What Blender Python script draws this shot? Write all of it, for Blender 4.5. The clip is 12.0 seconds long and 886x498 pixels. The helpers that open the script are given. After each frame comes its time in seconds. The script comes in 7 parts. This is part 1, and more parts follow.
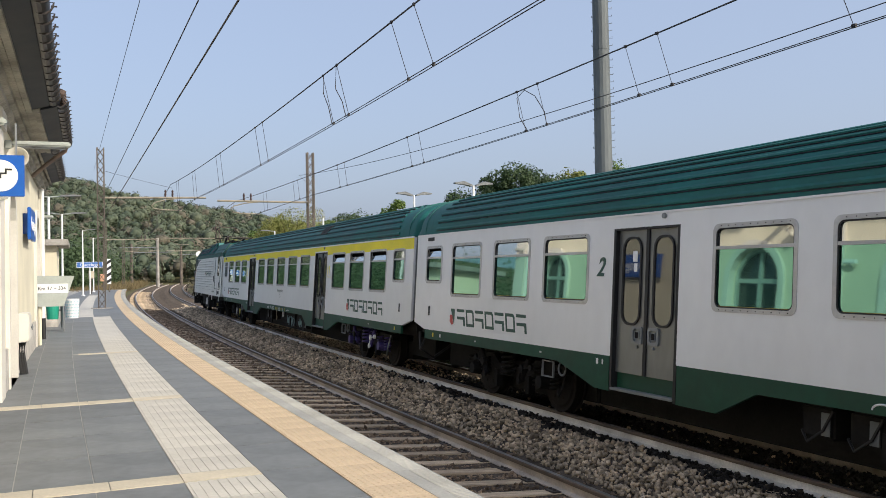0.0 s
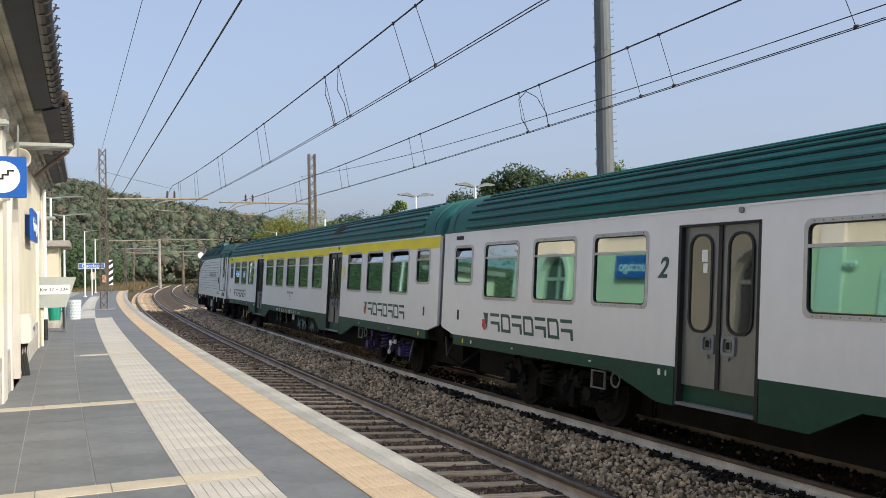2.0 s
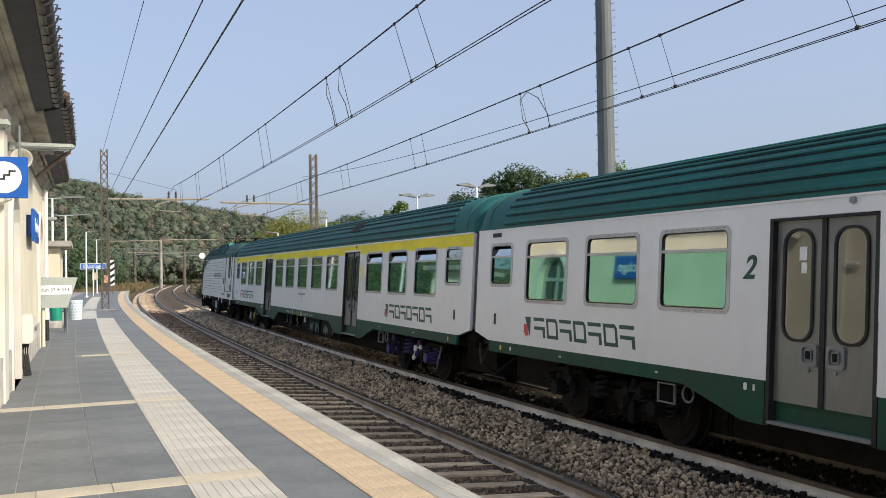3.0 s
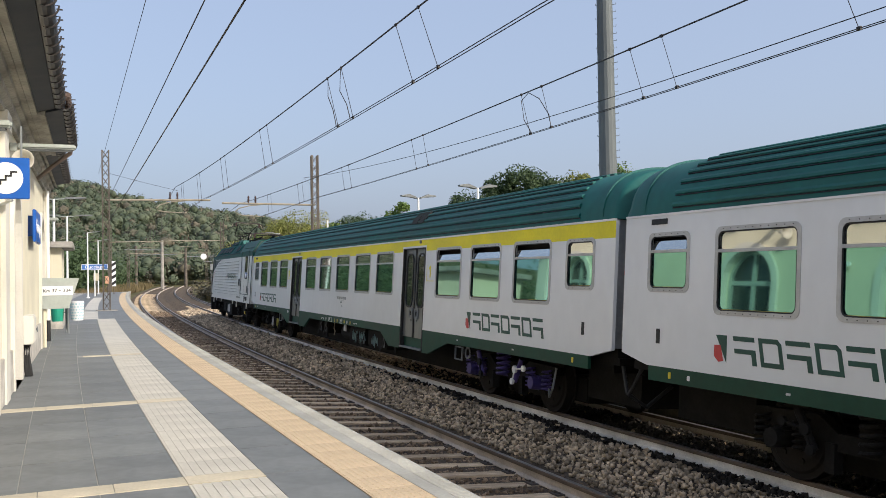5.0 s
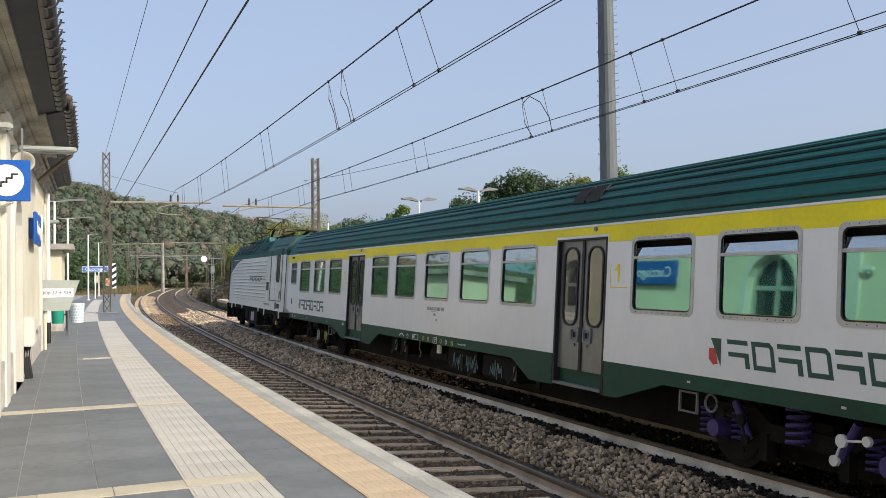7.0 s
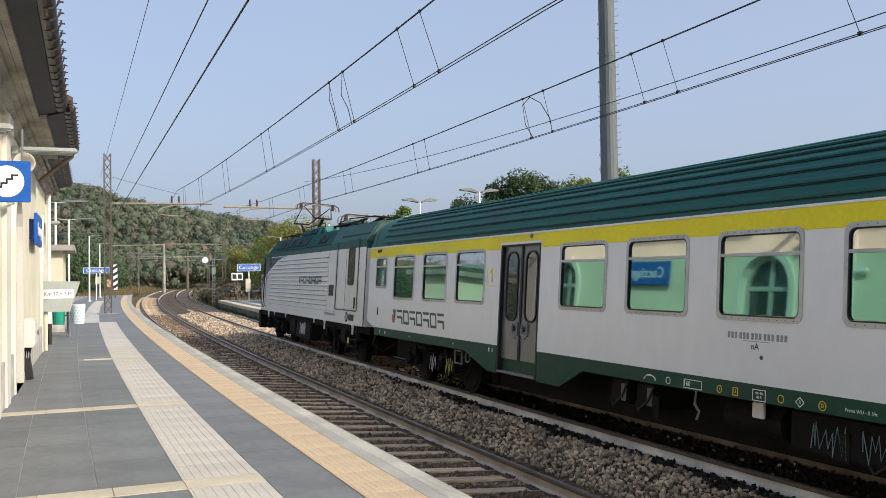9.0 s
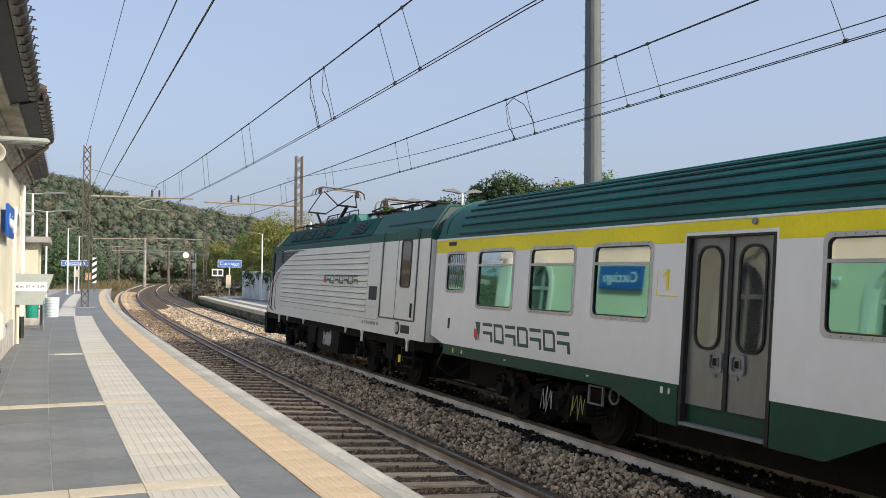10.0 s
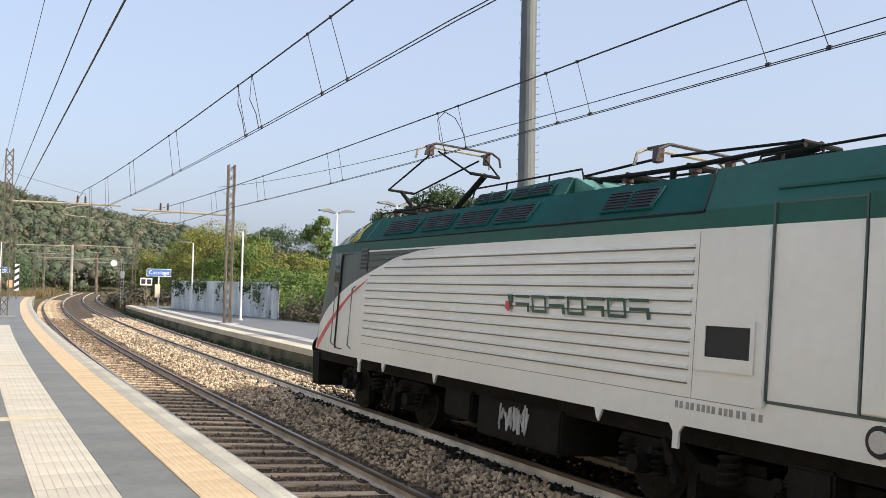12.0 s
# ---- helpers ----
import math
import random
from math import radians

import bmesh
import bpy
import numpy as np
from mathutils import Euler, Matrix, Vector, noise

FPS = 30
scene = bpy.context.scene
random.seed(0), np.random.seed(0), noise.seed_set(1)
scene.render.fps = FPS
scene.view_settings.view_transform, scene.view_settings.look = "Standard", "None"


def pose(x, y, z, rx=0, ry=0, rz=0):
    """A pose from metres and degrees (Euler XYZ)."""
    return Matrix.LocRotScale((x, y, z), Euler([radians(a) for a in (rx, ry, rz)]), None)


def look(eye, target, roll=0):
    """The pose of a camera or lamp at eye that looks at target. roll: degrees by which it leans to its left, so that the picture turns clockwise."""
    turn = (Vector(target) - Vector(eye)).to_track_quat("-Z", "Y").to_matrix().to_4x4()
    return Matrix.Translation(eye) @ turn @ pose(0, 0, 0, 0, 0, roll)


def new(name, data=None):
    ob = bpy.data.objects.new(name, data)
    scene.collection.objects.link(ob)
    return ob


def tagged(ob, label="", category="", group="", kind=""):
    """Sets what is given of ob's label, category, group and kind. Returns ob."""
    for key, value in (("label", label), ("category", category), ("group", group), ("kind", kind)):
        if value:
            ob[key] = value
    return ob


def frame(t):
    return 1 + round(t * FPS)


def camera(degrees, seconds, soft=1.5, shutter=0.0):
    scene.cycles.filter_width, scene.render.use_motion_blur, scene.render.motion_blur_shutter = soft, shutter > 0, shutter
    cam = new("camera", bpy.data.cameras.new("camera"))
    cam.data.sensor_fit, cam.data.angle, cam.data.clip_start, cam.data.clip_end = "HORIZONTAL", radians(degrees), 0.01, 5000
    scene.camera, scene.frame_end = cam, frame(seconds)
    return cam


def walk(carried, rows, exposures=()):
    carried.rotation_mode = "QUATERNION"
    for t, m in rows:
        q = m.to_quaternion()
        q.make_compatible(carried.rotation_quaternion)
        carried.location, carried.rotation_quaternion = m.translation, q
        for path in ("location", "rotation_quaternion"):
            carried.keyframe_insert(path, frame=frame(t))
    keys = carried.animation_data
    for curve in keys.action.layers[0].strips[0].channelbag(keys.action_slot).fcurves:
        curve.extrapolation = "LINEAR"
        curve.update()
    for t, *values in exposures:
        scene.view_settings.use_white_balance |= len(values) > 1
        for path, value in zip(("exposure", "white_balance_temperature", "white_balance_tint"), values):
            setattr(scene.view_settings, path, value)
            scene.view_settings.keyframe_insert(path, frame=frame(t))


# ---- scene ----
# The camera stands on the platform, hand-held, and pans right at the end.
EYE_Z = 1.7066
VIEW = [  # seconds, yaw, pitch, roll in degrees, and the sway of the eye in metres
    (0.0, 0.0, 1.0961, -1.0679, 0, 0, 0), (0.5, 0.0416, 1.1332, -1.0509, 0, 0, 0.001),
    (1.0, 0.0508, 1.1418, -1.0338, -0.003, 0.001, 0.001), (1.5, 0.0905, 1.1497, -1.05, -0.002, 0.002, 0.002),
    (2.0, 0.1046, 1.1691, -1.0596, -0.002, 0.003, 0.002), (2.5, 0.1471, 1.1954, -1.0378, 0, 0, 0.002),
    (3.0, 0.1884, 1.2058, -1.0322, 0.001, 0.001, 0.001), (5.0, 0.2679, 1.2586, -1.0195, 0.001, 0.002, 0.002),
    (5.5, 0.2842, 1.2667, -1.0099, 0.002, 0.003, 0.002), (6.0, 0.317, 1.2695, -1.01, 0.002, 0.002, 0.003),
    (6.5, 0.3066, 1.3494, -0.9691, 0, 0.002, 0.004), (7.0, 0.294, 1.45, -0.8761, 0, 0.004, 0.005),
    (9.0, 0.3662, 1.5201, -0.8942, 0.012, 0.006, 0.002), (9.5, 0.3914, 1.5164, -0.9371, 0.04, 0.044, 0.004),
    (10.0, -0.6724, 1.5402, 0.3321, 0.094, 0.2, 0.013), (10.5, -2.3779, 2.0827, 1.0615, 0.15, 0.34, 0.025),
    (11.0, -4.1249, 2.3483, 1.0996, 0.209, 0.386, 0.05), (11.5, -4.5286, 2.3795, 1.1221, 0.239, 0.375, 0.055),
    (12.0, -4.6513, 2.3775, 1.155, 0.247, 0.368, 0.05)]
cam = camera(52.23, 12.0, soft=0.75)
walk(cam, [(t, pose(dx, dy, EYE_Z + dz, 90 + pitch, 0, yaw) @ pose(0, 0, 0, 0, 0, roll))
           for t, yaw, pitch, roll, dx, dy, dz in VIEW],
     exposures=[(0.0, 0.47, 6500), (9.5, 0.47, 6500), (10.0, 0.5, 6550), (10.5, 0.62, 6700), (11.0, 0.71, 6800), (11.5, 0.77, 6850), (12.0, 0.8, 6850)])

# ---------------------------------------------------------------- light
SUN_TO = Vector((0.854, -0.52, 0.625)).normalized()
world = bpy.data.worlds.new("sky")
scene.world = world
world.use_nodes = True
nt = world.node_tree
sky = nt.nodes.new("ShaderNodeTexSky")
sky.sky_type, sky.sun_disc = "NISHITA", False
sky.sun_elevation = math.asin(SUN_TO.z)
sky.sun_rotation = math.atan2(SUN_TO.x, SUN_TO.y)
sky.air_density, sky.dust_density, sky.ozone_density = 1.0, 5.0, 3.0
nt.nodes["Background"].inputs["Strength"].default_value = 0.15
haze = nt.nodes.new("ShaderNodeBackground")          # a thin even veil of summer haze
haze.inputs["Color"].default_value, haze.inputs["Strength"].default_value = (0.63, 0.73, 0.96, 1), 0.63
veil = nt.nodes.new("ShaderNodeMixShader")
veil.inputs[0].default_value = 0.55
nt.links.new(sky.outputs[0], nt.nodes["Background"].inputs["Color"])
nt.links.new(nt.nodes["Background"].outputs[0], veil.inputs[1])
nt.links.new(haze.outputs[0], veil.inputs[2])
nt.links.new(veil.outputs[0], nt.nodes["World Output"].inputs["Surface"])
sun = new("sun", bpy.data.lights.new("sun", "SUN"))
sun.data.energy, sun.data.angle, sun.data.color = 3.1, radians(3.0), (1.0, 0.92, 0.8)
sun.matrix_world = look(SUN_TO * 100, (0, 0, 0))


# ---------------------------------------------------------------- materials
def mat(name, col, rough=0.7, var=0.25, scale=1.5, fine=40.0, bump=0.15, metal=0.0, rnd=0.0, tint=None, ior=1.45, dist=0.01, isle=0.0, stretch=None, coat=0.0):
    """A plain surface with stains (scale), grain (fine), relief, and a shift from piece to piece (rnd, isle)."""
    m = bpy.data.materials.new(name)
    m.use_nodes = True
    t = m.node_tree
    b = t.nodes["Principled BSDF"]
    L = t.links.new
    tc = t.nodes.new("ShaderNodeTexCoord")
    src = tc.outputs["Object"]
    if stretch:
        mp = t.nodes.new("ShaderNodeMapping")
        mp.inputs["Scale"].default_value = stretch
        L(src, mp.inputs["Vector"])
        src = mp.outputs[0]
    n1, n2 = t.nodes.new("ShaderNodeTexNoise"), t.nodes.new("ShaderNodeTexNoise")
    for n, s, d in ((n1, scale, 5), (n2, fine, 4)):
        n.inputs["Scale"].default_value, n.inputs["Detail"].default_value = s, d
        L(src, n.inputs["Vector"])
    mix = t.nodes.new("ShaderNodeMix")
    mix.data_type = "RGBA"
    dark = tint or tuple(c * (1 - var) for c in col)
    mix.inputs["A"].default_value, mix.inputs["B"].default_value = (*dark, 1), (*[min(1, c * (1 + var * 0.6)) for c in col], 1)
    ramp = t.nodes.new("ShaderNodeMapRange")
    ramp.inputs["From Min"].default_value, ramp.inputs["From Max"].default_value = 0.32, 0.66
    L(n1.outputs["Fac"], ramp.inputs["Value"])
    L(ramp.outputs[0], mix.inputs["Factor"])
    val = t.nodes.new("ShaderNodeMapRange")
    val.inputs["From Min"].default_value, val.inputs["From Max"].default_value = 0.25, 0.75
    val.inputs["To Min"].default_value, val.inputs["To Max"].default_value = 1 - var * 0.5, 1 + var * 0.5
    L(n2.outputs["Fac"], val.inputs["Value"])
    hsv = t.nodes.new("ShaderNodeHueSaturation")
    L(mix.outputs["Result"], hsv.inputs["Color"])
    out = val.outputs[0]
    if rnd or isle:
        if rnd:
            r = t.nodes.new("ShaderNodeObjectInfo").outputs["Random"]
        else:
            r = t.nodes.new("ShaderNodeNewGeometry").outputs["Random Per Island"]
        k = rnd or isle
        rr = t.nodes.new("ShaderNodeMapRange")
        rr.inputs["To Min"].default_value, rr.inputs["To Max"].default_value = 1 - k, 1 + k
        L(r, rr.inputs["Value"])
        mul = t.nodes.new("ShaderNodeMath")
        mul.operation = "MULTIPLY"
        L(out, mul.inputs[0])
        L(rr.outputs[0], mul.inputs[1])
        out = mul.outputs[0]
    L(out, hsv.inputs["Value"])
    L(hsv.outputs[0], b.inputs["Base Color"])
    rg = t.nodes.new("ShaderNodeMapRange")
    rg.inputs["To Min"].default_value, rg.inputs["To Max"].default_value = max(0.02, rough - 0.12), min(1, rough + 0.12)
    L(n1.outputs["Fac"], rg.inputs["Value"])
    L(rg.outputs[0], b.inputs["Roughness"])
    if rough >= 0.75:
        b.inputs["Specular IOR Level"].default_value = 0.2
    b.inputs["Metallic"].default_value, b.inputs["IOR"].default_value = metal, ior
    b.inputs["Coat Weight"].default_value = coat
    if bump:
        bp = t.nodes.new("ShaderNodeBump")
        bp.inputs["Strength"].default_value, bp.inputs["Distance"].default_value = bump, dist
        L(n2.outputs["Fac"], bp.inputs["Height"])
        L(bp.outputs[0], b.inputs["Normal"])
    return m


M = {}
M["ground"] = mat("dry_grass_earth", (0.12, 0.11, 0.05), 0.95, 0.45, 0.25, 6, 0.5)
# near bed darkened as shade in the gaps between stones; distant bed kept lighter
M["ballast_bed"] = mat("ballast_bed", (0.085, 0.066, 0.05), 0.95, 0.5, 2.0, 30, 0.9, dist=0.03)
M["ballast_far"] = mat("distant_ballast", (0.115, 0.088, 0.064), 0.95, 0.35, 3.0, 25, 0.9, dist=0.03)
M["stone"] = mat("ballast_stone", (0.45, 0.355, 0.25), 0.9, 0.3, 1.2, 40, 0.3, isle=0.65)
M["stone_rust"] = mat("rust_stained_stone", (0.2, 0.145, 0.1), 0.95, 0.35, 1.2, 40, 0.3, isle=0.5)
M["stone_oily_shaded"] = mat("oil_and_shade_dark_stone", (0.032, 0.028, 0.024), 0.85, 0.4, 1.2, 40, 0.3, isle=0.7)
M["rail"] = mat("rusty_rail", (0.13, 0.095, 0.07), 0.7, 0.35, 2.0, 40, 0.2)
M["rail_pale"] = mat("whitewashed_rail", (0.74, 0.71, 0.66), 0.75, 0.25, 2.0, 40, 0.2)
M["rail_web"] = mat("dusty_rail_web", (0.52, 0.455, 0.39), 0.8, 0.3, 2.0, 40, 0.2)
M["railtop"] = mat("polished_rail_head", (0.32, 0.29, 0.27), 0.35, 0.2, 3.0, 30, 0.05, metal=0.8)
M["sleeper"] = mat("weathered_sleeper", (0.48, 0.375, 0.26), 0.9, 0.35, 3.0, 30, 0.5, rnd=0.25, stretch=(1, 6, 6))
M["iron"] = mat("dark_iron", (0.06, 0.05, 0.045), 0.7, 0.3, 4, 40, 0.2)
M["tile"] = mat("slate_grey_tile", (0.172, 0.18, 0.178), 0.62, 0.22, 1.6, 9, 0.06, rnd=0.09)
M["grout"] = mat("pale_grout", (0.38, 0.37, 0.34), 0.9, 0.2, 3, 50, 0.2)
M["cream_tile"] = mat("cream_tactile_tile", (0.53, 0.505, 0.445), 0.75, 0.12, 1.5, 30, 0.1, rnd=0.05)
M["cream_band"] = mat("cream_stone_band", (0.56, 0.5, 0.385), 0.75, 0.15, 1.5, 30, 0.1, rnd=0.06)
M["ochre_tile"] = mat("ochre_tactile_tile", (0.525, 0.415, 0.285), 0.75, 0.12, 1.5, 30, 0.1, rnd=0.05)
M["coping"] = mat("grey_coping_stone", (0.37, 0.365, 0.335), 0.85, 0.15, 1.5, 35, 0.2, rnd=0.06)
M["concrete"] = mat("weathered_concrete", (0.33, 0.31, 0.28), 0.9, 0.35, 1.0, 25, 0.35)
M["mossy"] = mat("mossy_concrete", (0.16, 0.15, 0.1), 0.95, 0.5, 1.0, 15, 0.5)
M["plaster"] = mat("pale_yellow_plaster", (0.71, 0.655, 0.5), 0.85, 0.1, 0.8, 40, 0.12)
M["white_plaster"] = mat("off_white_plaster", (0.66, 0.63, 0.56), 0.85, 0.1, 0.8, 40, 0.1)
M["plinth"] = mat("grey_stone_plinth", (0.5, 0.47, 0.42), 0.9, 0.3, 4, 60, 0.5)
M["soffit"] = mat("stained_soffit_concrete", (0.4, 0.375, 0.32), 0.9, 0.4, 1.2, 20, 0.25)
M["gutter"] = mat("dark_brown_gutter", (0.04, 0.034, 0.032), 0.45, 0.25, 2, 30, 0.05, metal=0.3)
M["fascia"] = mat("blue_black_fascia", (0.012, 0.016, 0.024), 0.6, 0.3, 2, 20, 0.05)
M["pipe"] = mat("brown_downpipe", (0.2, 0.145, 0.115), 0.5, 0.25, 3, 30, 0.05)
M["rooftile"] = mat("dark_roof_tile", (0.11, 0.08, 0.065), 0.85, 0.3, 3, 30, 0.3)
M["lattice"] = mat("rusty_painted_steel", (0.135, 0.115, 0.095), 0.75, 0.35, 2, 30, 0.2)
M["galv"] = mat("galvanised_steel", (0.23, 0.245, 0.25), 0.6, 0.2, 0.6, 12, 0.05, metal=0.3, stretch=(1, 1, 0.3))
M["pole_steel"] = mat("dark_galvanised_pole", (0.135, 0.152, 0.155), 0.65, 0.2, 0.6, 8, 0.03, metal=0.25, stretch=(1, 1, 0.25))
M["wire"] = mat("copper_wire", (0.035, 0.03, 0.03), 0.6, 0.2, 3, 30, 0)
M["insul"] = mat("brown_insulator", (0.07, 0.04, 0.035), 0.3, 0.2, 3, 30, 0)
M["white_paint"] = mat("white_paint", (0.78, 0.78, 0.76), 0.5, 0.08, 1.2, 30, 0.03)
M["grey_paint"] = mat("grey_green_paint", (0.36, 0.39, 0.36), 0.5, 0.15, 2, 30, 0.05)
M["blue_sign"] = mat("blue_sign_enamel", (0.012, 0.1, 0.42), 0.35, 0.08, 2, 30, 0)
M["blue_pale"] = mat("weathered_blue_sign", (0.06, 0.16, 0.45), 0.45, 0.12, 2, 30, 0)
M["sign_white"] = mat("white_sign_enamel", (0.8, 0.8, 0.8), 0.4, 0.05, 2, 30, 0)
M["black"] = mat("black_rubber", (0.018, 0.018, 0.018), 0.6, 0.3, 3, 30, 0.1)
M["orange"] = mat("salmon_notice", (0.6, 0.33, 0.2), 0.6, 0.1, 3, 30, 0)
M["green_bin"] = mat("green_plastic", (0.02, 0.3, 0.2), 0.45, 0.1, 3, 30, 0)
M["bin_blue"] = mat("pale_blue_plastic", (0.35, 0.55, 0.62), 0.45, 0.1, 3, 30, 0)
M["screen"] = mat("dark_screen_glass", (0.05, 0.07, 0.09), 0.12, 0.1, 2, 30, 0)
# train
M["coach_white"] = mat("dusty_white_coach_paint", (0.8, 0.81, 0.81), 0.36, 0.05, 0.55, 5, 0.0, stretch=(1, 1, 0.6), coat=0.15)
M["coach_yellow"] = mat("yellow_stripe_paint", (0.86, 0.74, 0.012), 0.5, 0.1, 0.8, 20, 0.03)
M["coach_green"] = mat("dark_green_coach_paint", (0.004, 0.055, 0.029), 0.58, 0.25, 1.0, 9, 0.02)
M["roof_teal"] = mat("teal_green_roof_paint", (0.005, 0.105, 0.094), 0.6, 0.22, 0.7, 6, 0.02)
M["loco_white"] = mat("off_white_locomotive_paint", (0.78, 0.785, 0.745), 0.42, 0.06, 0.6, 6, 0.0, coat=0.1)
M["loco_grey"] = mat("dark_grey_locomotive_paint", (0.075, 0.1, 0.095), 0.5, 0.15, 0.8, 16, 0.03)
M["loco_green"] = mat("sea_green_locomotive_paint", (0.006, 0.088, 0.068), 0.6, 0.2, 0.8, 9, 0.02)
M["red_stripe"] = mat("red_stripe_paint", (0.6, 0.06, 0.06), 0.4, 0.15, 2, 20, 0)
M["logo_green"] = mat("dark_green_lettering", (0.02, 0.08, 0.06), 0.45, 0.15, 2, 20, 0)
# black of sooty running gear, also of the dark filling blocks
M["under"] = mat("soot_and_shade_black", (0.015, 0.014, 0.013), 0.8, 0.4, 3, 25, 0.3)
M["wheel"] = mat("greasy_wheel_steel", (0.02, 0.017, 0.015), 0.8, 0.3, 3, 25, 0.15)
M["violet"] = mat("violet_primer", (0.06, 0.042, 0.17), 0.5, 0.25, 4, 30, 0.1)
M["lamp_grey"] = mat("matt_grey_lamp_housing", (0.17, 0.18, 0.18), 0.7, 0.15, 2, 30, 0.03)
M["loco_roof"] = mat("slate_teal_roof_paint", (0.008, 0.082, 0.074), 0.77, 0.22, 0.8, 9, 0.02)
M["stained_seal"] = mat("rust_stained_seal", (0.42, 0.33, 0.07), 0.7, 0.5, 5, 30, 0.1, tint=(0.05, 0.045, 0.04))
M["pale_pipe"] = mat("weathered_pale_pipe", (0.3, 0.265, 0.2), 0.7, 0.25, 3, 30, 0.1)
M["spray_yellow"] = mat("yellow_spray_paint", (0.55, 0.5, 0.12), 0.7, 0.2, 5, 30, 0)
M["alu"] = mat("dull_aluminium_door", (0.2, 0.21, 0.208), 0.36, 0.15, 1.0, 8, 0.01, metal=0.55, stretch=(1, 1, 0.3))
M["frame_alu"] = mat("aluminium_window_frame", (0.5, 0.5, 0.49), 0.45, 0.15, 3, 30, 0.03, metal=0.4)
# coach end colour greyed to hold the shade between the coaches
M["end_grey"] = mat("gap_shade_grey_end_paint", (0.3, 0.31, 0.32), 0.6, 0.25, 1.5, 12, 0.02)
M["rubber"] = mat("grey_rubber_bellows", (0.05, 0.055, 0.06), 0.75, 0.25, 3, 30, 0.2)
M["grille"] = mat("black_grille", (0.02, 0.022, 0.024), 0.6, 0.2, 3, 30, 0.1)
M["yellow_mark"] = mat("yellow_marking", (0.75, 0.6, 0.05), 0.5, 0.1, 3, 30, 0)
M["spray_teal"] = mat("pale_teal_spray_paint", (0.28, 0.42, 0.42), 0.7, 0.2, 5, 30, 0)
M["graffiti"] = mat("white_spray_paint", (0.6, 0.6, 0.6), 0.7, 0.2, 5, 30, 0)
M["red_lamp"] = mat("clear_lamp_glass", (0.5, 0.5, 0.48), 0.1, 0.1, 3, 30, 0)


def glass(name, col, metal, rough=0.03):
    """Tinted sun-proof glass with a reflecting coat."""
    m = bpy.data.materials.new(name)
    m.use_nodes = True
    b = m.node_tree.nodes["Principled BSDF"]
    b.inputs["Base Color"].default_value = (*col, 1)
    b.inputs["Metallic"].default_value, b.inputs["Roughness"].default_value, b.inputs["IOR"].default_value = metal, rough, 1.6
    n = m.node_tree.nodes.new("ShaderNodeTexNoise")
    n.inputs["Scale"].default_value = 1.1
    bp = m.node_tree.nodes.new("ShaderNodeBump")
    bp.inputs["Strength"].default_value, bp.inputs["Distance"].default_value = 0.02, 0.02
    m.node_tree.links.new(n.outputs["Fac"], bp.inputs["Height"])
    m.node_tree.links.new(bp.outputs[0], b.inputs["Normal"])
    return m


M["green_glass"] = glass("green_tinted_window_glass", (0.175, 0.395, 0.335), 0.93)
M["door_glass"] = glass("smoked_door_glass", (0.13, 0.135, 0.13), 0.75)
M["clear_glass"] = glass("grey_window_glass", (0.56, 0.585, 0.565), 0.88)
M["dark_glass"] = glass("dark_window_glass", (0.03, 0.035, 0.035), 0.0)


def foliage(name, col, col2, single=0.45, patch=0.35, thin=0.25):
    """Leaves whose green shifts from leaf to leaf."""
    m = bpy.data.materials.new(name)
    m.use_nodes = True
    t = m.node_tree
    b = t.nodes["Principled BSDF"]
    g = t.nodes.new("ShaderNodeNewGeometry")
    n = t.nodes.new("ShaderNodeTexNoise")
    n.inputs["Scale"].default_value = patch
    tc = t.nodes.new("ShaderNodeTexCoord")
    t.links.new(tc.outputs["Object"], n.inputs["Vector"])
    add = t.nodes.new("ShaderNodeMath")
    add.operation = "ADD"
    half = t.nodes.new("ShaderNodeMath")
    half.operation, half.inputs[1].default_value = "MULTIPLY", single
    t.links.new(g.outputs["Random Per Island"], half.inputs[0])
    t.links.new(half.outputs[0], add.inputs[0])
    t.links.new(n.outputs["Fac"], add.inputs[1])
    r = t.nodes.new("ShaderNodeMapRange")
    r.inputs["From Min"].default_value, r.inputs["From Max"].default_value = 0.35 + single * 0.1, 0.65 + single * 0.9
    t.links.new(add.outputs[0], r.inputs["Value"])
    mix = t.nodes.new("ShaderNodeMix")
    mix.data_type = "RGBA"
    mix.inputs["A"].default_value, mix.inputs["B"].default_value = (*col, 1), (*col2, 1)
    t.links.new(r.outputs[0], mix.inputs["Factor"])
    t.links.new(mix.outputs["Result"], b.inputs["Base Color"])
    b.inputs["Roughness"].default_value = 0.7
    tr = t.nodes.new("ShaderNodeBsdfTranslucent")
    t.links.new(mix.outputs["Result"], tr.inputs["Color"])
    ms = t.nodes.new("ShaderNodeMixShader")
    ms.inputs[0].default_value = thin
    t.links.new(b.outputs[0], ms.inputs[1])
    t.links.new(tr.outputs[0], ms.inputs[2])
    t.links.new(ms.outputs[0], t.nodes["Material Output"].inputs["Surface"])
    return m


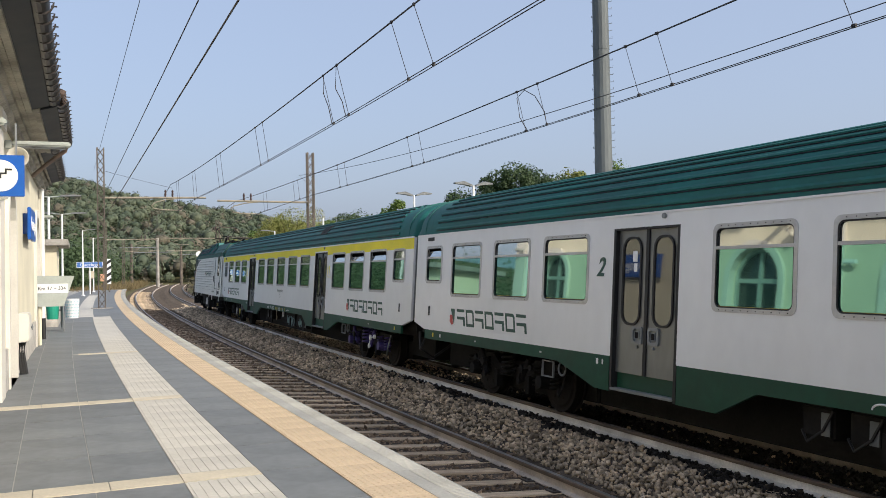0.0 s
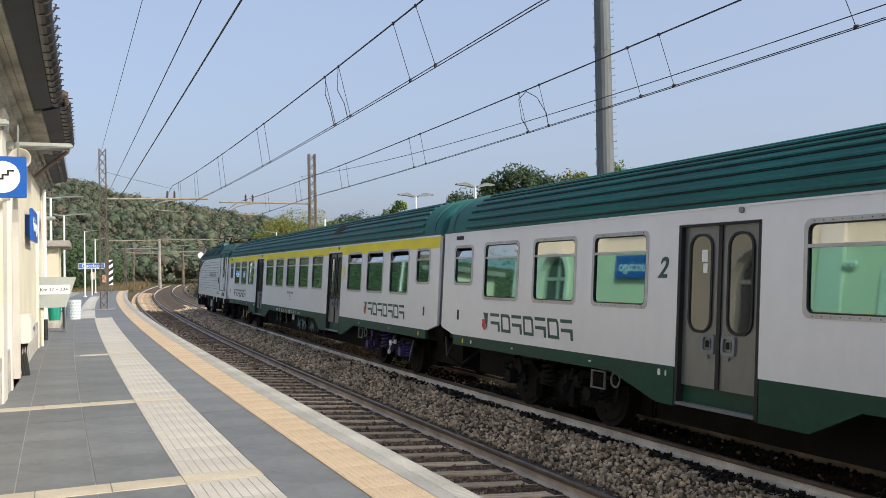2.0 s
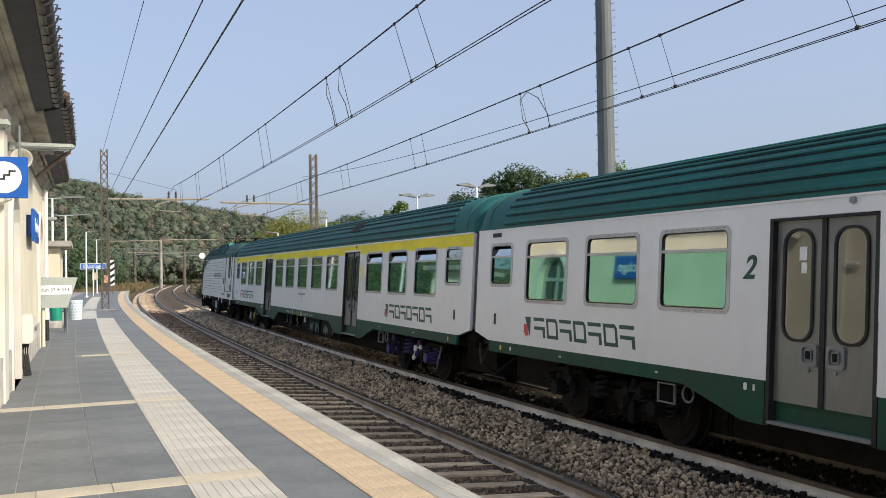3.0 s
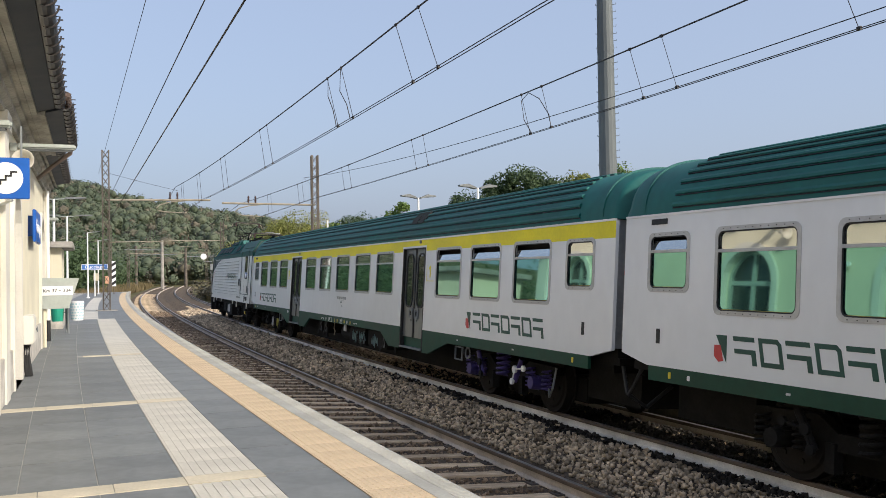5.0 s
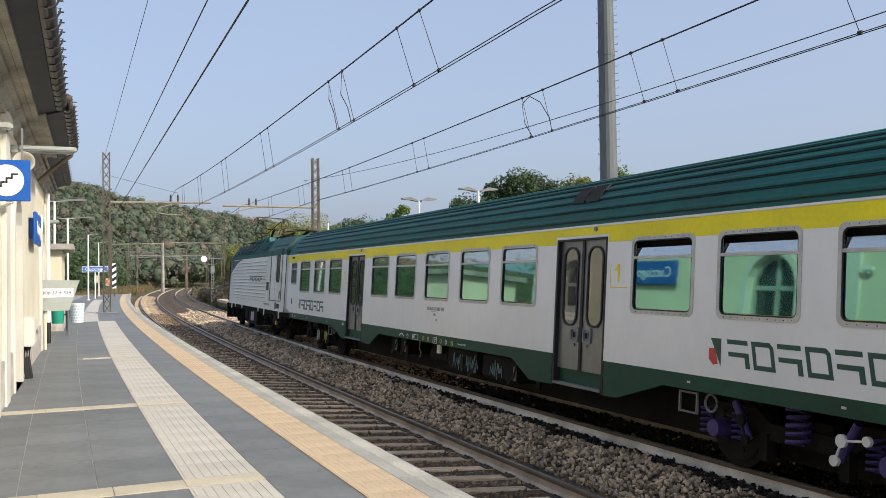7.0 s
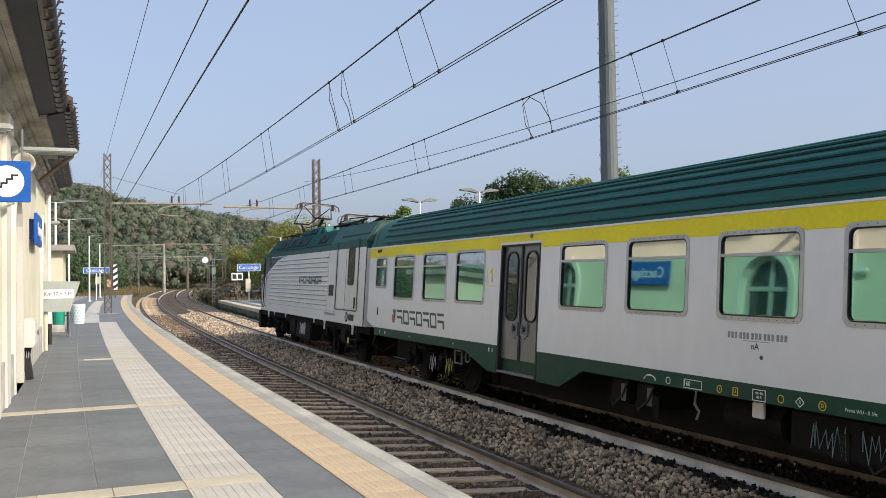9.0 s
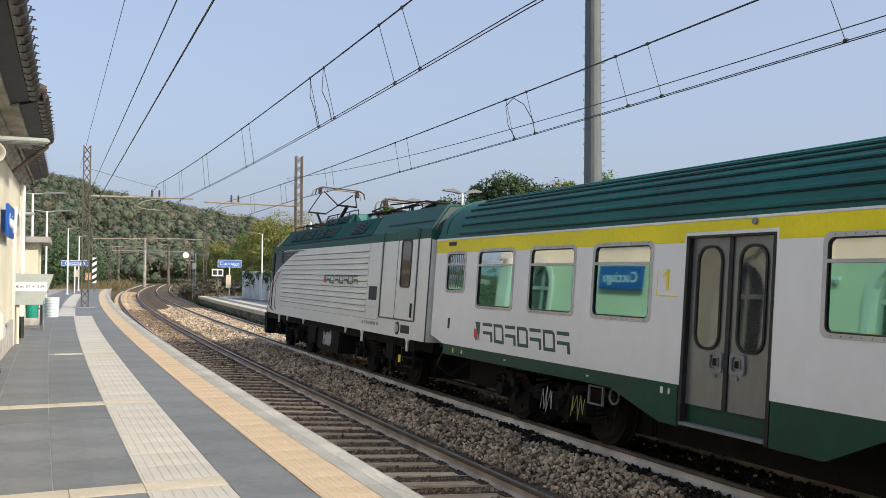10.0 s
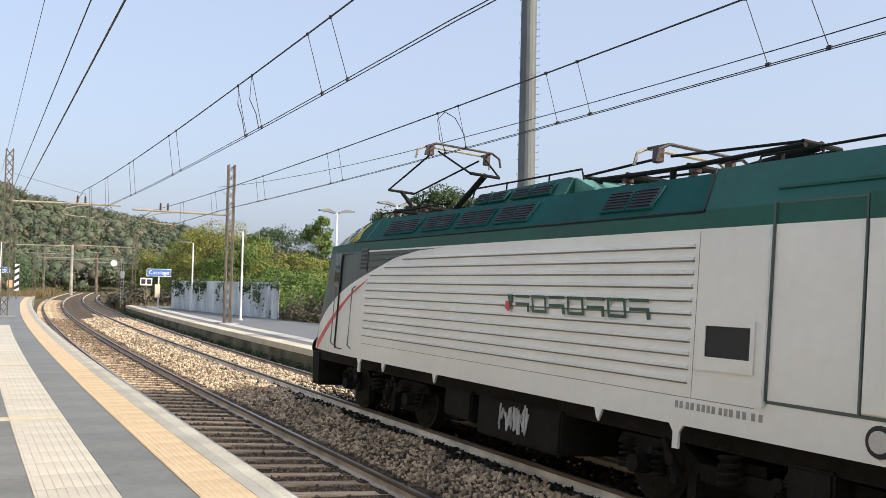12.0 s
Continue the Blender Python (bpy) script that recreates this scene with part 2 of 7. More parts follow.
M["leaf"] = foliage("green_leaves", (0.065, 0.125, 0.026), (0.18, 0.25, 0.058))
M["leaf_yellow"] = foliage("yellowing_leaves", (0.13, 0.16, 0.035), (0.3, 0.29, 0.075))
M["leaf_dark"] = foliage("dark_green_leaves", (0.035, 0.065, 0.025), (0.08, 0.125, 0.045))
# hillside leaf colours greyed and flattened: distance haze is mixed into them
M["leaf_far"] = foliage("hazed_woodland_leaves", (0.07, 0.094, 0.056), (0.118, 0.138, 0.082), 0.12, 0.05, 0.15)
M["leaf_brown"] = foliage("browning_leaves", (0.1, 0.095, 0.064), (0.15, 0.128, 0.088), 0.12, 0.05, 0.15)
M["leaf_far_dark"] = foliage("shaded_woodland_leaves", (0.05, 0.074, 0.04), (0.088, 0.112, 0.062), 0.12, 0.05, 0.15)
M["straw"] = foliage("dry_grass", (0.14, 0.11, 0.05), (0.26, 0.2, 0.1))
M["bark"] = mat("grey_bark", (0.12, 0.1, 0.08), 0.95, 0.4, 4, 30, 0.5)


# ---------------------------------------------------------------- the line of the track
KNOT_S = [-5.3, 10.6, 26.5, 42.4, 63.6, 95.4, 212.0]
KNOT_K = [0.00085, 0.00113, 0.00109, 0.00098, 0.00093, 0.00116, 0.00039]
X0, H0 = 5.017, -0.41953
RAIL_Z, CANT, FAR = -0.7299, 0.1143, 3.595      # inner rail, super-elevation, distance of the second track
EDGE = 1.683                                     # platform edge from the track's centre
LEAN = math.atan2(CANT, 1.59)
_s = np.arange(-80.0, 420.0, 0.25)
_k = np.interp(_s, KNOT_S, KNOT_K)
_k[_s > 212] = 0.0012
_k[_s < -5.3] = 0.0008
_i0 = int(np.argmin(abs(_s)))
_h = np.cumsum(_k) * 0.25
_h = _h - _h[_i0] + H0
_x = np.cumsum(np.sin(_h)) * 0.25
_y = np.cumsum(np.cos(_h)) * 0.25
_x, _y = _x - _x[_i0] + X0, _y - _y[_i0]


def heading(s):
    return float(np.interp(s, _s, _h))


def P(s, off=0.0, z=0.0):
    """A place s metres along the near track and off metres to its right."""
    h = heading(s)
    return Vector((float(np.interp(s, _s, _x)) + off * math.cos(h), float(np.interp(s, _s, _y)) - off * math.sin(h), z))


def at(s, off=0.0, z=0.0, turn=0.0):
    """A pose there, y along the track, x to its right."""
    p = P(s, off, z)
    return pose(p.x, p.y, p.z, 0, 0, -math.degrees(heading(s)) + turn)


# ---------------------------------------------------------------- mesh tools
def mesh_of(name, bm, material, smooth=False):
    me = bpy.data.meshes.new(name)
    bmesh.ops.recalc_face_normals(bm, faces=bm.faces)
    bm.to_mesh(me)
    bm.free()
    if smooth:
        me.shade_smooth()
    me.materials.append(material)
    return me


def part(name, bm, material, parent=None, label="", smooth=False):
    ob = new(name, mesh_of(name, bm, material, smooth))
    if parent:
        ob.parent = parent
    if label:
        ob["label"] = label
    return ob


def empty(name, m, label="", category="", group="", kind=""):
    ob = new(name)
    ob.matrix_world = m
    ob.empty_display_size = 0.1
    return tagged(ob, label, category, group, kind)


def box(bm, x0, x1, y0, y1, z0, z1, bevel=0.0, m=None):
    r = bmesh.ops.create_cube(bm, size=1)
    vs = r["verts"]
    bmesh.ops.scale(bm, vec=(x1 - x0, y1 - y0, z1 - z0), verts=vs)
    bmesh.ops.translate(bm, vec=((x0 + x1) / 2, (y0 + y1) / 2, (z0 + z1) / 2), verts=vs)
    if bevel:
        es = {e for v in vs for e in v.link_edges}
        rb = bmesh.ops.bevel(bm, geom=list(es), offset=bevel, segments=2, affect="EDGES")
        vs = [v for v in rb["verts"]]
    if m:
        bmesh.ops.transform(bm, matrix=m, verts=list({v for v in vs if v.is_valid}))
    return bm


def rod(bm, a, b, r0, r1=None, seg=8):
    a, b = Vector(a), Vector(b)
    r1 = r0 if r1 is None else r1
    d = b - a
    m = Matrix.Translation((a + b) / 2) @ d.to_track_quat("Z", "Y").to_matrix().to_4x4()
    bmesh.ops.create_cone(bm, cap_ends=True, segments=seg, radius1=r0, radius2=r1, depth=d.length, matrix=m)
    return bm


def tube(bm, pts, r, seg=6, r_end=None):
    """A round bar through a row of points."""
    pts = [Vector(p) for p in pts]
    rings = []
    for i, p in enumerate(pts):
        d = (pts[min(i + 1, len(pts) - 1)] - pts[max(i - 1, 0)]).normalized()
        u = d.cross(Vector((0, 0, 1)))
        u = u.normalized() if u.length > 1e-3 else Vector((1, 0, 0))
        w = d.cross(u)
        rr = r if r_end is None else r + (r_end - r) * i / (len(pts) - 1)
        rings.append([bm.verts.new(p + (u * math.cos(a) + w * math.sin(a)) * rr) for a in [2 * math.pi * k / seg for k in range(seg)]])
    for a, b in zip(rings, rings[1:]):
        for k in range(seg):
            bm.faces.new((a[k], a[(k + 1) % seg], b[(k + 1) % seg], b[k]))
    bm.faces.new(rings[0])
    bm.faces.new(rings[-1][::-1])
    return bm


def poly(bm, pts, lo, hi, axis=0):
    """A flat outline (two coordinates) given thickness along the axis."""
    def vert(p, c):
        q = list(p)
        q.insert(axis, c)
        return bm.verts.new(q)
    a, b = [vert(p, lo) for p in pts], [vert(p, hi) for p in pts]
    n = len(pts)
    bm.faces.new(a)
    bm.faces.new(b[::-1])
    for i in range(n):
        bm.faces.new((a[i], a[(i + 1) % n], b[(i + 1) % n], b[i]))
    return bm


def rounded(u0, u1, z0, z1, r, seg=4):
    pts = []
    for cu, cz, a0 in ((u1 - r, z1 - r, 0), (u0 + r, z1 - r, 90), (u0 + r, z0 + r, 180), (u1 - r, z0 + r, 270)):
        for k in range(seg + 1):
            a = radians(a0 + 90 * k / seg)
            pts.append((cu + r * math.cos(a), cz + r * math.sin(a)))
    return pts


def ring(bm, outer, inner, lo, hi, axis=0):
    """A frame between two outlines of as many points."""
    def vert(p, c):
        q = list(p)
        q.insert(axis, c)
        return bm.verts.new(q)
    n = len(outer)
    V = [[vert(p, c) for p in o] for o, c in ((outer, lo), (inner, lo), (inner, hi), (outer, hi))]
    for i in range(n):
        j = (i + 1) % n
        for a, b in ((0, 1), (1, 2), (2, 3), (3, 0)):
            bm.faces.new((V[a][i], V[a][j], V[b][j], V[b][i]))
    return bm


def along(name, profile, s0, s1, material, parent=None, step=2.0, label="", closed=True, smooth=False):
    """A bar of constant section (off, z) laid along the line of the track."""
    bm = bmesh.new()
    n = max(2, int((s1 - s0) / step) + 1)
    rows = [[bm.verts.new(P(s, o, z)) for o, z in profile] for s in np.linspace(s0, s1, n)]
    k = len(profile)
    for a, b in zip(rows, rows[1:]):
        for i in range(k if closed else k - 1):
            bm.faces.new((a[i], a[(i + 1) % k], b[(i + 1) % k], b[i]))
    if closed:
        bm.faces.new(rows[0][::-1])
        bm.faces.new(rows[-1])
    return part(name, bm, material, parent, label, smooth)


def text(name, body, size, m, material, parent=None, label="", depth=0.004, slant=0.0, bold=0.0):
    cu = bpy.data.curves.new(name, "FONT")
    cu.body, cu.size, cu.extrude, cu.align_x, cu.align_y = body, size, depth, "CENTER", "CENTER"
    cu.shear, cu.offset = slant, bold
    tmp = bpy.data.objects.new(name, cu)
    me = bpy.data.meshes.new_from_object(tmp)
    bpy.data.objects.remove(tmp)
    me.materials.clear()
    me.materials.append(material)
    ob = new(name, me)
    ob.parent = parent
    ob.matrix_basis = m
    if label:
        ob["label"] = label
    return ob


# ================================================================ setting: ground and hills
rng = np.random.default_rng(7)


def azimuth_place(px, dist):
    """A spot dist metres away at a bearing given as tangent right of the first view."""
    a = math.atan(px)
    return dist * math.sin(a), dist * math.cos(a)


RIDGE_T = [-1.6, -0.62, -0.49, -0.44, -0.418, -0.39, -0.365, -0.327, -0.30, -0.27, -0.24, -0.2, -0.14, -0.05, 0.1, 0.9]
RIDGE_H = [30, 35, 40, 43, 44, 42, 37.5, 35, 33.5, 31, 28, 25, 19, 11, 5, 4]


def hill_z(x, y):
    d = math.hypot(x, y)
    if y < 1:
        return -1.1
    h = np.interp(x / y, RIDGE_T, RIDGE_H)
    f = min(1, max(0, (d - 170) / 330))
    f = f * f * (3 - 2 * f)
    return -1.1 + f * h + 1.2 * f * math.sin(x * 0.05) * math.cos(y * 0.04)


def build_ground():
    bm = bmesh.new()
    g = [-2600, -1200, -700] + list(range(-520, 521, 26)) + [700, 1200, 2600]
    gy = [-2600, -1000, -300, -100] + list(range(-20, 781, 26)) + [1000, 1600, 2800]
    V = [[bm.verts.new((x, y, hill_z(x, y) if abs(x) < 1300 and y < 1700 else (hill_z(x, y) if y > 1 else -1.1))) for x in g] for y in gy]
    for a, b in zip(V, V[1:]):
        for i in range(len(g) - 1):
            bm.faces.new((a[i], a[i + 1], b[i + 1], b[i]))
    tagged(part("ground", bm, M["ground"], smooth=True), "dry grass and earth rising to a wooded hill", "ground", kind="structure")


build_ground()


def leaf_cloud(centres, radii, count, size, seed, inner=0.45, loose=0.55):
    """Small leaf quads scattered in uneven clumps round the centres."""
    r = np.random.default_rng(seed)
    n = len(centres)
    idx = r.integers(0, n, count)
    d = r.normal(size=(count, 3))
    d /= np.linalg.norm(d, axis=1)[:, None]
    rad = r.uniform(inner, 1.05, count) ** 0.6
    c = np.asarray(centres)[idx] + d * (np.asarray(radii)[idx] * rad[:, None])
    sz = size * r.uniform(0.6, 1.5, count)
    nrm = d + r.normal(size=(count, 3)) * loose + np.array((0, 0, 0.35))
    nrm /= np.linalg.norm(nrm, axis=1)[:, None]
    u = np.cross(nrm, r.normal(size=(count, 3)))
    u /= np.linalg.norm(u, axis=1)[:, None] + 1e-9
    v = np.cross(nrm, u)
    u *= sz[:, None]
    v *= (sz * r.uniform(0.5, 0.9, count))[:, None]
    quad = np.stack([c - u, c - v * 0.8 + u * 0.1, c + u, c + v], 1).reshape(-1, 3)
    faces = np.arange(count * 4).reshape(-1, 4)
    return quad, faces


def cloud_object(name, quad, faces, material, parent=None):
    me = bpy.data.meshes.new(name)
    nv, nf = len(quad), len(faces)
    me.vertices.add(nv)
    me.vertices.foreach_set("co", np.ascontiguousarray(quad, dtype=np.float32).ravel())
    k = faces.shape[1]
    me.loops.add(nf * k)
    me.loops.foreach_set("vertex_index", np.ascontiguousarray(faces, dtype=np.int32).ravel())
    me.polygons.add(nf)
    me.polygons.foreach_set("loop_start", np.arange(0, nf * k, k, dtype=np.int32))
    me.update(calc_edges=True)
    me.validate()
    me.materials.append(material)
    ob = new(name, me)
    ob.parent = parent
    return ob


def build_woods():
    for name, key, seed, n in (("far_woods", "leaf_far", 3, 4300), ("browning_woods", "leaf_brown", 4, 1500), ("dark_woods", "leaf_far_dark", 5, 2200)):
        r = np.random.default_rng(seed)
        C, R = [], []
        while len(C) < n:
            t = r.uniform(-0.85, 0.12)
            d = r.uniform(190, 520) if r.random() < 0.85 else r.uniform(480, 540)
            a = math.atan(t)
            x, y = d * math.sin(a), d * math.cos(a)
            w = r.uniform(1.0, 2.7)
            C.append((x, y, hill_z(x, y) + w * 0.9 + r.uniform(0, 2.5)))
            R.append((w, w, w * r.uniform(0.8, 1.3)))
        q, f = leaf_cloud(C, R, n * 62, 0.36, seed, 0.7, 0.45)
        # a lumpy mass of foliage inside each crown
        ico = bmesh.new()
        bmesh.ops.create_icosphere(ico, subdivisions=1, radius=1.0)
        base = np.array([v.co for v in ico.verts])
        tri = np.array([[v.index for v in g.verts] for g in ico.faces])
        ico.free()
        m = len(C)
        lump = 1 + 0.16 * np.sin(base @ r.normal(size=(3, m)) * 4 + r.uniform(0, 6, m)) + r.uniform(-0.09, 0.09, (len(base), m))
        V = base[None] * (np.asarray(R) * 0.72)[:, None] * lump.T[:, :, None] + np.asarray(C)[:, None]
        F = (tri[None] + (np.arange(m) * len(base))[:, None, None]).reshape(-1, 3)
        Q = np.concatenate([V.reshape(-1, 3), q])
        T = f + m * len(base)
        F = np.concatenate([F, T[:, :3], T[:, [0, 2, 3]]])
        ob = cloud_object(name, Q, F, M[key])
        tagged(ob, "hillside woodland of mixed green and browning trees", "woods", kind="stuff")


build_woods()


def tree(name, x, y, z, height, width, key, seed, leaves=5000, size=0.2, label="", slim=1.0, trunk=0.16, low=0.25):
    """A tapered trunk with limbs and a crown of many small leaf clumps."""
    r = np.random.default_rng(seed)
    root = empty(name, pose(x, y, z), label or "leafy green broadleaf tree on the bank", "tree")
    bm = bmesh.new()
    top = height * 0.8
    pts = [(r.normal() * 0.03 * height * k / 5, r.normal() * 0.03 * height * k / 5, top * k / 5 - 0.1) for k in range(6)]
    tube(bm, pts, trunk, 7, 0.03)
    part("trunk", bm, M["bark"], root, smooth=True)
    C, R = [], []
    bm = bmesh.new()
    for k in range(26):
        f = low + (1 - low) * (k + r.uniform(0, 0.8)) / 26
        a = r.uniform(0, 6.28)
        reach = width * (0.28 + 0.3 * math.sin(min(1, (1 - f) * 1.5 + 0.12) * 1.57)) * r.uniform(0.5, 1.1)
        base = Vector(pts[min(5, int(f * 5))]) * 0.95
        tip = Vector((math.cos(a) * reach, math.sin(a) * reach, f * height * 0.95))
        tube(bm, [base, (base + tip) / 2 + Vector((0, 0, 0.15)), tip], 0.05, 5, 0.012)
        w = width * r.uniform(0.13, 0.24)
        C.append(tuple(tip))
        R.append((w, w, w * 0.8 * slim))
        for q in range(2):
            C.append(tuple(tip + Vector(np.clip(r.normal(size=3), -1.1, (1.1, 1.1, 0.25))) * w * 0.8))
            R.append((w * 0.6, w * 0.6, w * 0.5))
    part("limb", bm, M["bark"], root, smooth=True)
    q, f = leaf_cloud(C, R, leaves, size, seed + 100)
    q[:, 2] = np.maximum(q[:, 2], 0.05)
    cloud_object("crown", q, f, M[key], root)
    return root


def bush_band(name, s0, s1, o0, o1, h0, h1, key, seed, n, leaves, size, z=-1.1, label="", category="bushes"):
    r = np.random.default_rng(seed)
    C, R = [], []
    for k in range(n):
        s, o = r.uniform(s0, s1), r.uniform(o0, o1)
        h = r.uniform(h0, h1)
        p = P(s, o)
        for j in range(3):
            w = h * r.uniform(0.3, 0.5)
            C.append((p.x + r.normal() * h * 0.25, p.y + r.normal() * h * 0.25, z + h * r.uniform(0.25, 0.75)))
            R.append((w, w, w * 0.9))
    q, f = leaf_cloud(C, R, leaves, size, seed)
    q[:, 2] = np.maximum(q[:, 2], z + 0.02)
    ob = cloud_object(name, q, f, M[key])
    return tagged(ob, label or "dense green bushes beside the line", category, kind="stuff")


def grass_band(name, s0, s1, o0, o1, h, n, seed, z=-1.05, key="straw", label="tall dry grass beside the track"):
    r = np.random.default_rng(seed)
    s, o = r.uniform(s0, s1, n), r.uniform(o0, o1, n)
    hh = np.interp(s, _s, _h)
    x = np.interp(s, _s, _x) + o * np.cos(hh)
    y = np.interp(s, _s, _y) - o * np.sin(hh)
    a = r.uniform(0, 6.28, n)
    w = r.uniform(0.03, 0.09, n)
    ht = h * r.uniform(0.4, 1.1, n)
    lx, ly = r.normal(size=n) * ht * 0.25, r.normal(size=n) * ht * 0.25
    zz = np.full(n, z)
    q = np.stack([np.stack([x - w * np.cos(a), y - w * np.sin(a), zz], 1), np.stack([x + w * np.cos(a), y + w * np.sin(a), zz], 1),
                  np.stack([x + lx, y + ly, zz + ht], 1)], 1).reshape(-1, 3)
    ob = cloud_object(name, q, np.arange(n * 3).reshape(-1, 3), M[key])
    return tagged(ob, label, "grass", kind="stuff")


def build_vegetation():
    bush_band("bank_bushes", 104, 175, -24, -7.5, 3.0, 9.0, "leaf_dark", 11, 120, 60000, 0.16, label="green bushes and small trees on the bank")
    bush_band("bank_bushes", 118, 190, -22, -9, 3.0, 8.0, "leaf_dark", 12, 60, 24000, 0.17, label="dark green thicket on the bank")
    bush_band("bank_bushes", 96, 125, -40, -14, 4.0, 9.0, "leaf_dark", 13, 50, 24000, 0.15, label="dark green thicket on the bank")
    bush_band("bank_bushes", 60, 99, -19, -8.6, 3.0, 6.5, "leaf_dark", 19, 70, 42000, 0.085, label="green bushes and young trees behind the platform")
    bush_band("bank_bushes", 46, 100, -30, -17, 5.0, 8.5, "leaf_dark", 20, 60, 36000, 0.11, label="dark green thicket behind the platform")
    grass_band("dry_grass", 88, 190, -11, -3.2, 1.3, 16000, 14)
    grass_band("dry_grass", 76, 125, 5.6, 11, 1.1, 7000, 15)
    bush_band("platform_thicket", 82, 104, 5.8, 9.5, 1.2, 2.6, "leaf_brown", 16, 26, 7000, 0.14, label="browning brambles beyond the platform end")
    # behind the second platform
    spots = [(86, 13, 7.8, 7.0, "leaf_yellow"), (93, 15.5, 8.4, 7.5, "leaf_yellow"), (80, 14, 6.2, 6, "leaf"), (76, 18, 5.2, 5.5, "leaf_yellow"),
             (70, 16, 3.9, 5, "leaf"), (104, 14, 7.2, 6.5, "leaf"), (64, 19, 3.6, 5, "leaf_yellow"), (62, 14.5, 3.3, 4.5, "leaf"), (98, 22, 9, 8, "leaf_dark"),
             (112, 12, 6.5, 6.5, "leaf_yellow"), (55, 16, 2.9, 4.6, "leaf"), (48, 15, 2.8, 4.6, "leaf_yellow"), (41, 16.5, 2.8, 4.4, "leaf")]
    for i, (s, o, h, w, key) in enumerate(spots):
        p = P(s, o)
        tree("tree", p.x, p.y, -1.05, h, w, key, 40 + i, 24000, 0.078, "leafy tree, some leaves yellowing, behind the far platform", low=0.12)
    bush_band("thicket", 40, 100, 11.8, 17, 1.2, 3.6, "leaf", 17, 100, 60000, 0.085, z=-0.9, label="green undergrowth behind the far platform")
    bush_band("thicket", 38, 53, 10.9, 14, 0.8, 2.0, "leaf_brown", 18, 30, 14000, 0.065, z=-0.7, label="browning brambles beside the sheet fence")
    # taller trees past the train, seen over its roof
    for t, d, h, w, key, n in ((0.09, 92, 13.2, 8.5, "leaf_dark", 17000), (0.05, 95, 10.7, 8, "leaf_dark", 13000), (0.1, 96, 12.3, 8.5, "leaf_dark", 14000), (0.127, 98, 13.3, 6.5, "leaf_yellow", 6000),
                               (-0.053, 84, 9.3, 3.2, "leaf", 3000), (-0.117, 92, 7.8, 3.6, "leaf", 3600), (0.032, 95, 9.2, 6, "leaf_dark", 8000),
                               (0.198, 98, 13.6, 6.5, "leaf", 6000), (0.168, 100, 12.6, 6, "leaf", 5000), (0.0, 110, 8.8, 7, "leaf", 6000)):
        x, y = azimuth_place(t, d)
        tree("tree", x, y, -1.1, h, w, key, int(500 + t * 1000), n * 2, 0.115, "tall dark green tree rising past the train", low=0.3, trunk=0.2)


# ================================================================ setting: the two tracks
def cant_z(off_from_centre):
    return RAIL_Z + CANT * (0.795 - off_from_centre) / 1.59


def rail(name, centre, side, material, parent, s0, s1):
    o, z = centre + side * 0.795, cant_z(side * 0.795)
    prof = [(-0.07, -0.16), (0.07, -0.16), (0.07, -0.148), (0.014, -0.125), (0.014, -0.048), (-0.014, -0.048), (-0.014, -0.125), (-0.07, -0.148)]
    head = [(-0.035, -0.046), (0.035, -0.046), (0.035, -0.008), (0.028, 0), (-0.028, 0), (-0.035, -0.008)]
    r = along(name, [(o + a, z + b) for a, b in prof], s0, s1, material, parent, 1.5)
    along("rail_head", [(o + a, z + b) for a, b in head], s0, s1, M["rail"], r, 1.5)
    along("running_surface", [(o - 0.026, z - 0.002), (o + 0.026, z - 0.002), (o + 0.026, z + 0.003), (o - 0.026, z + 0.003)], s0, s1, M["railtop"], r, 1.5)
    return r


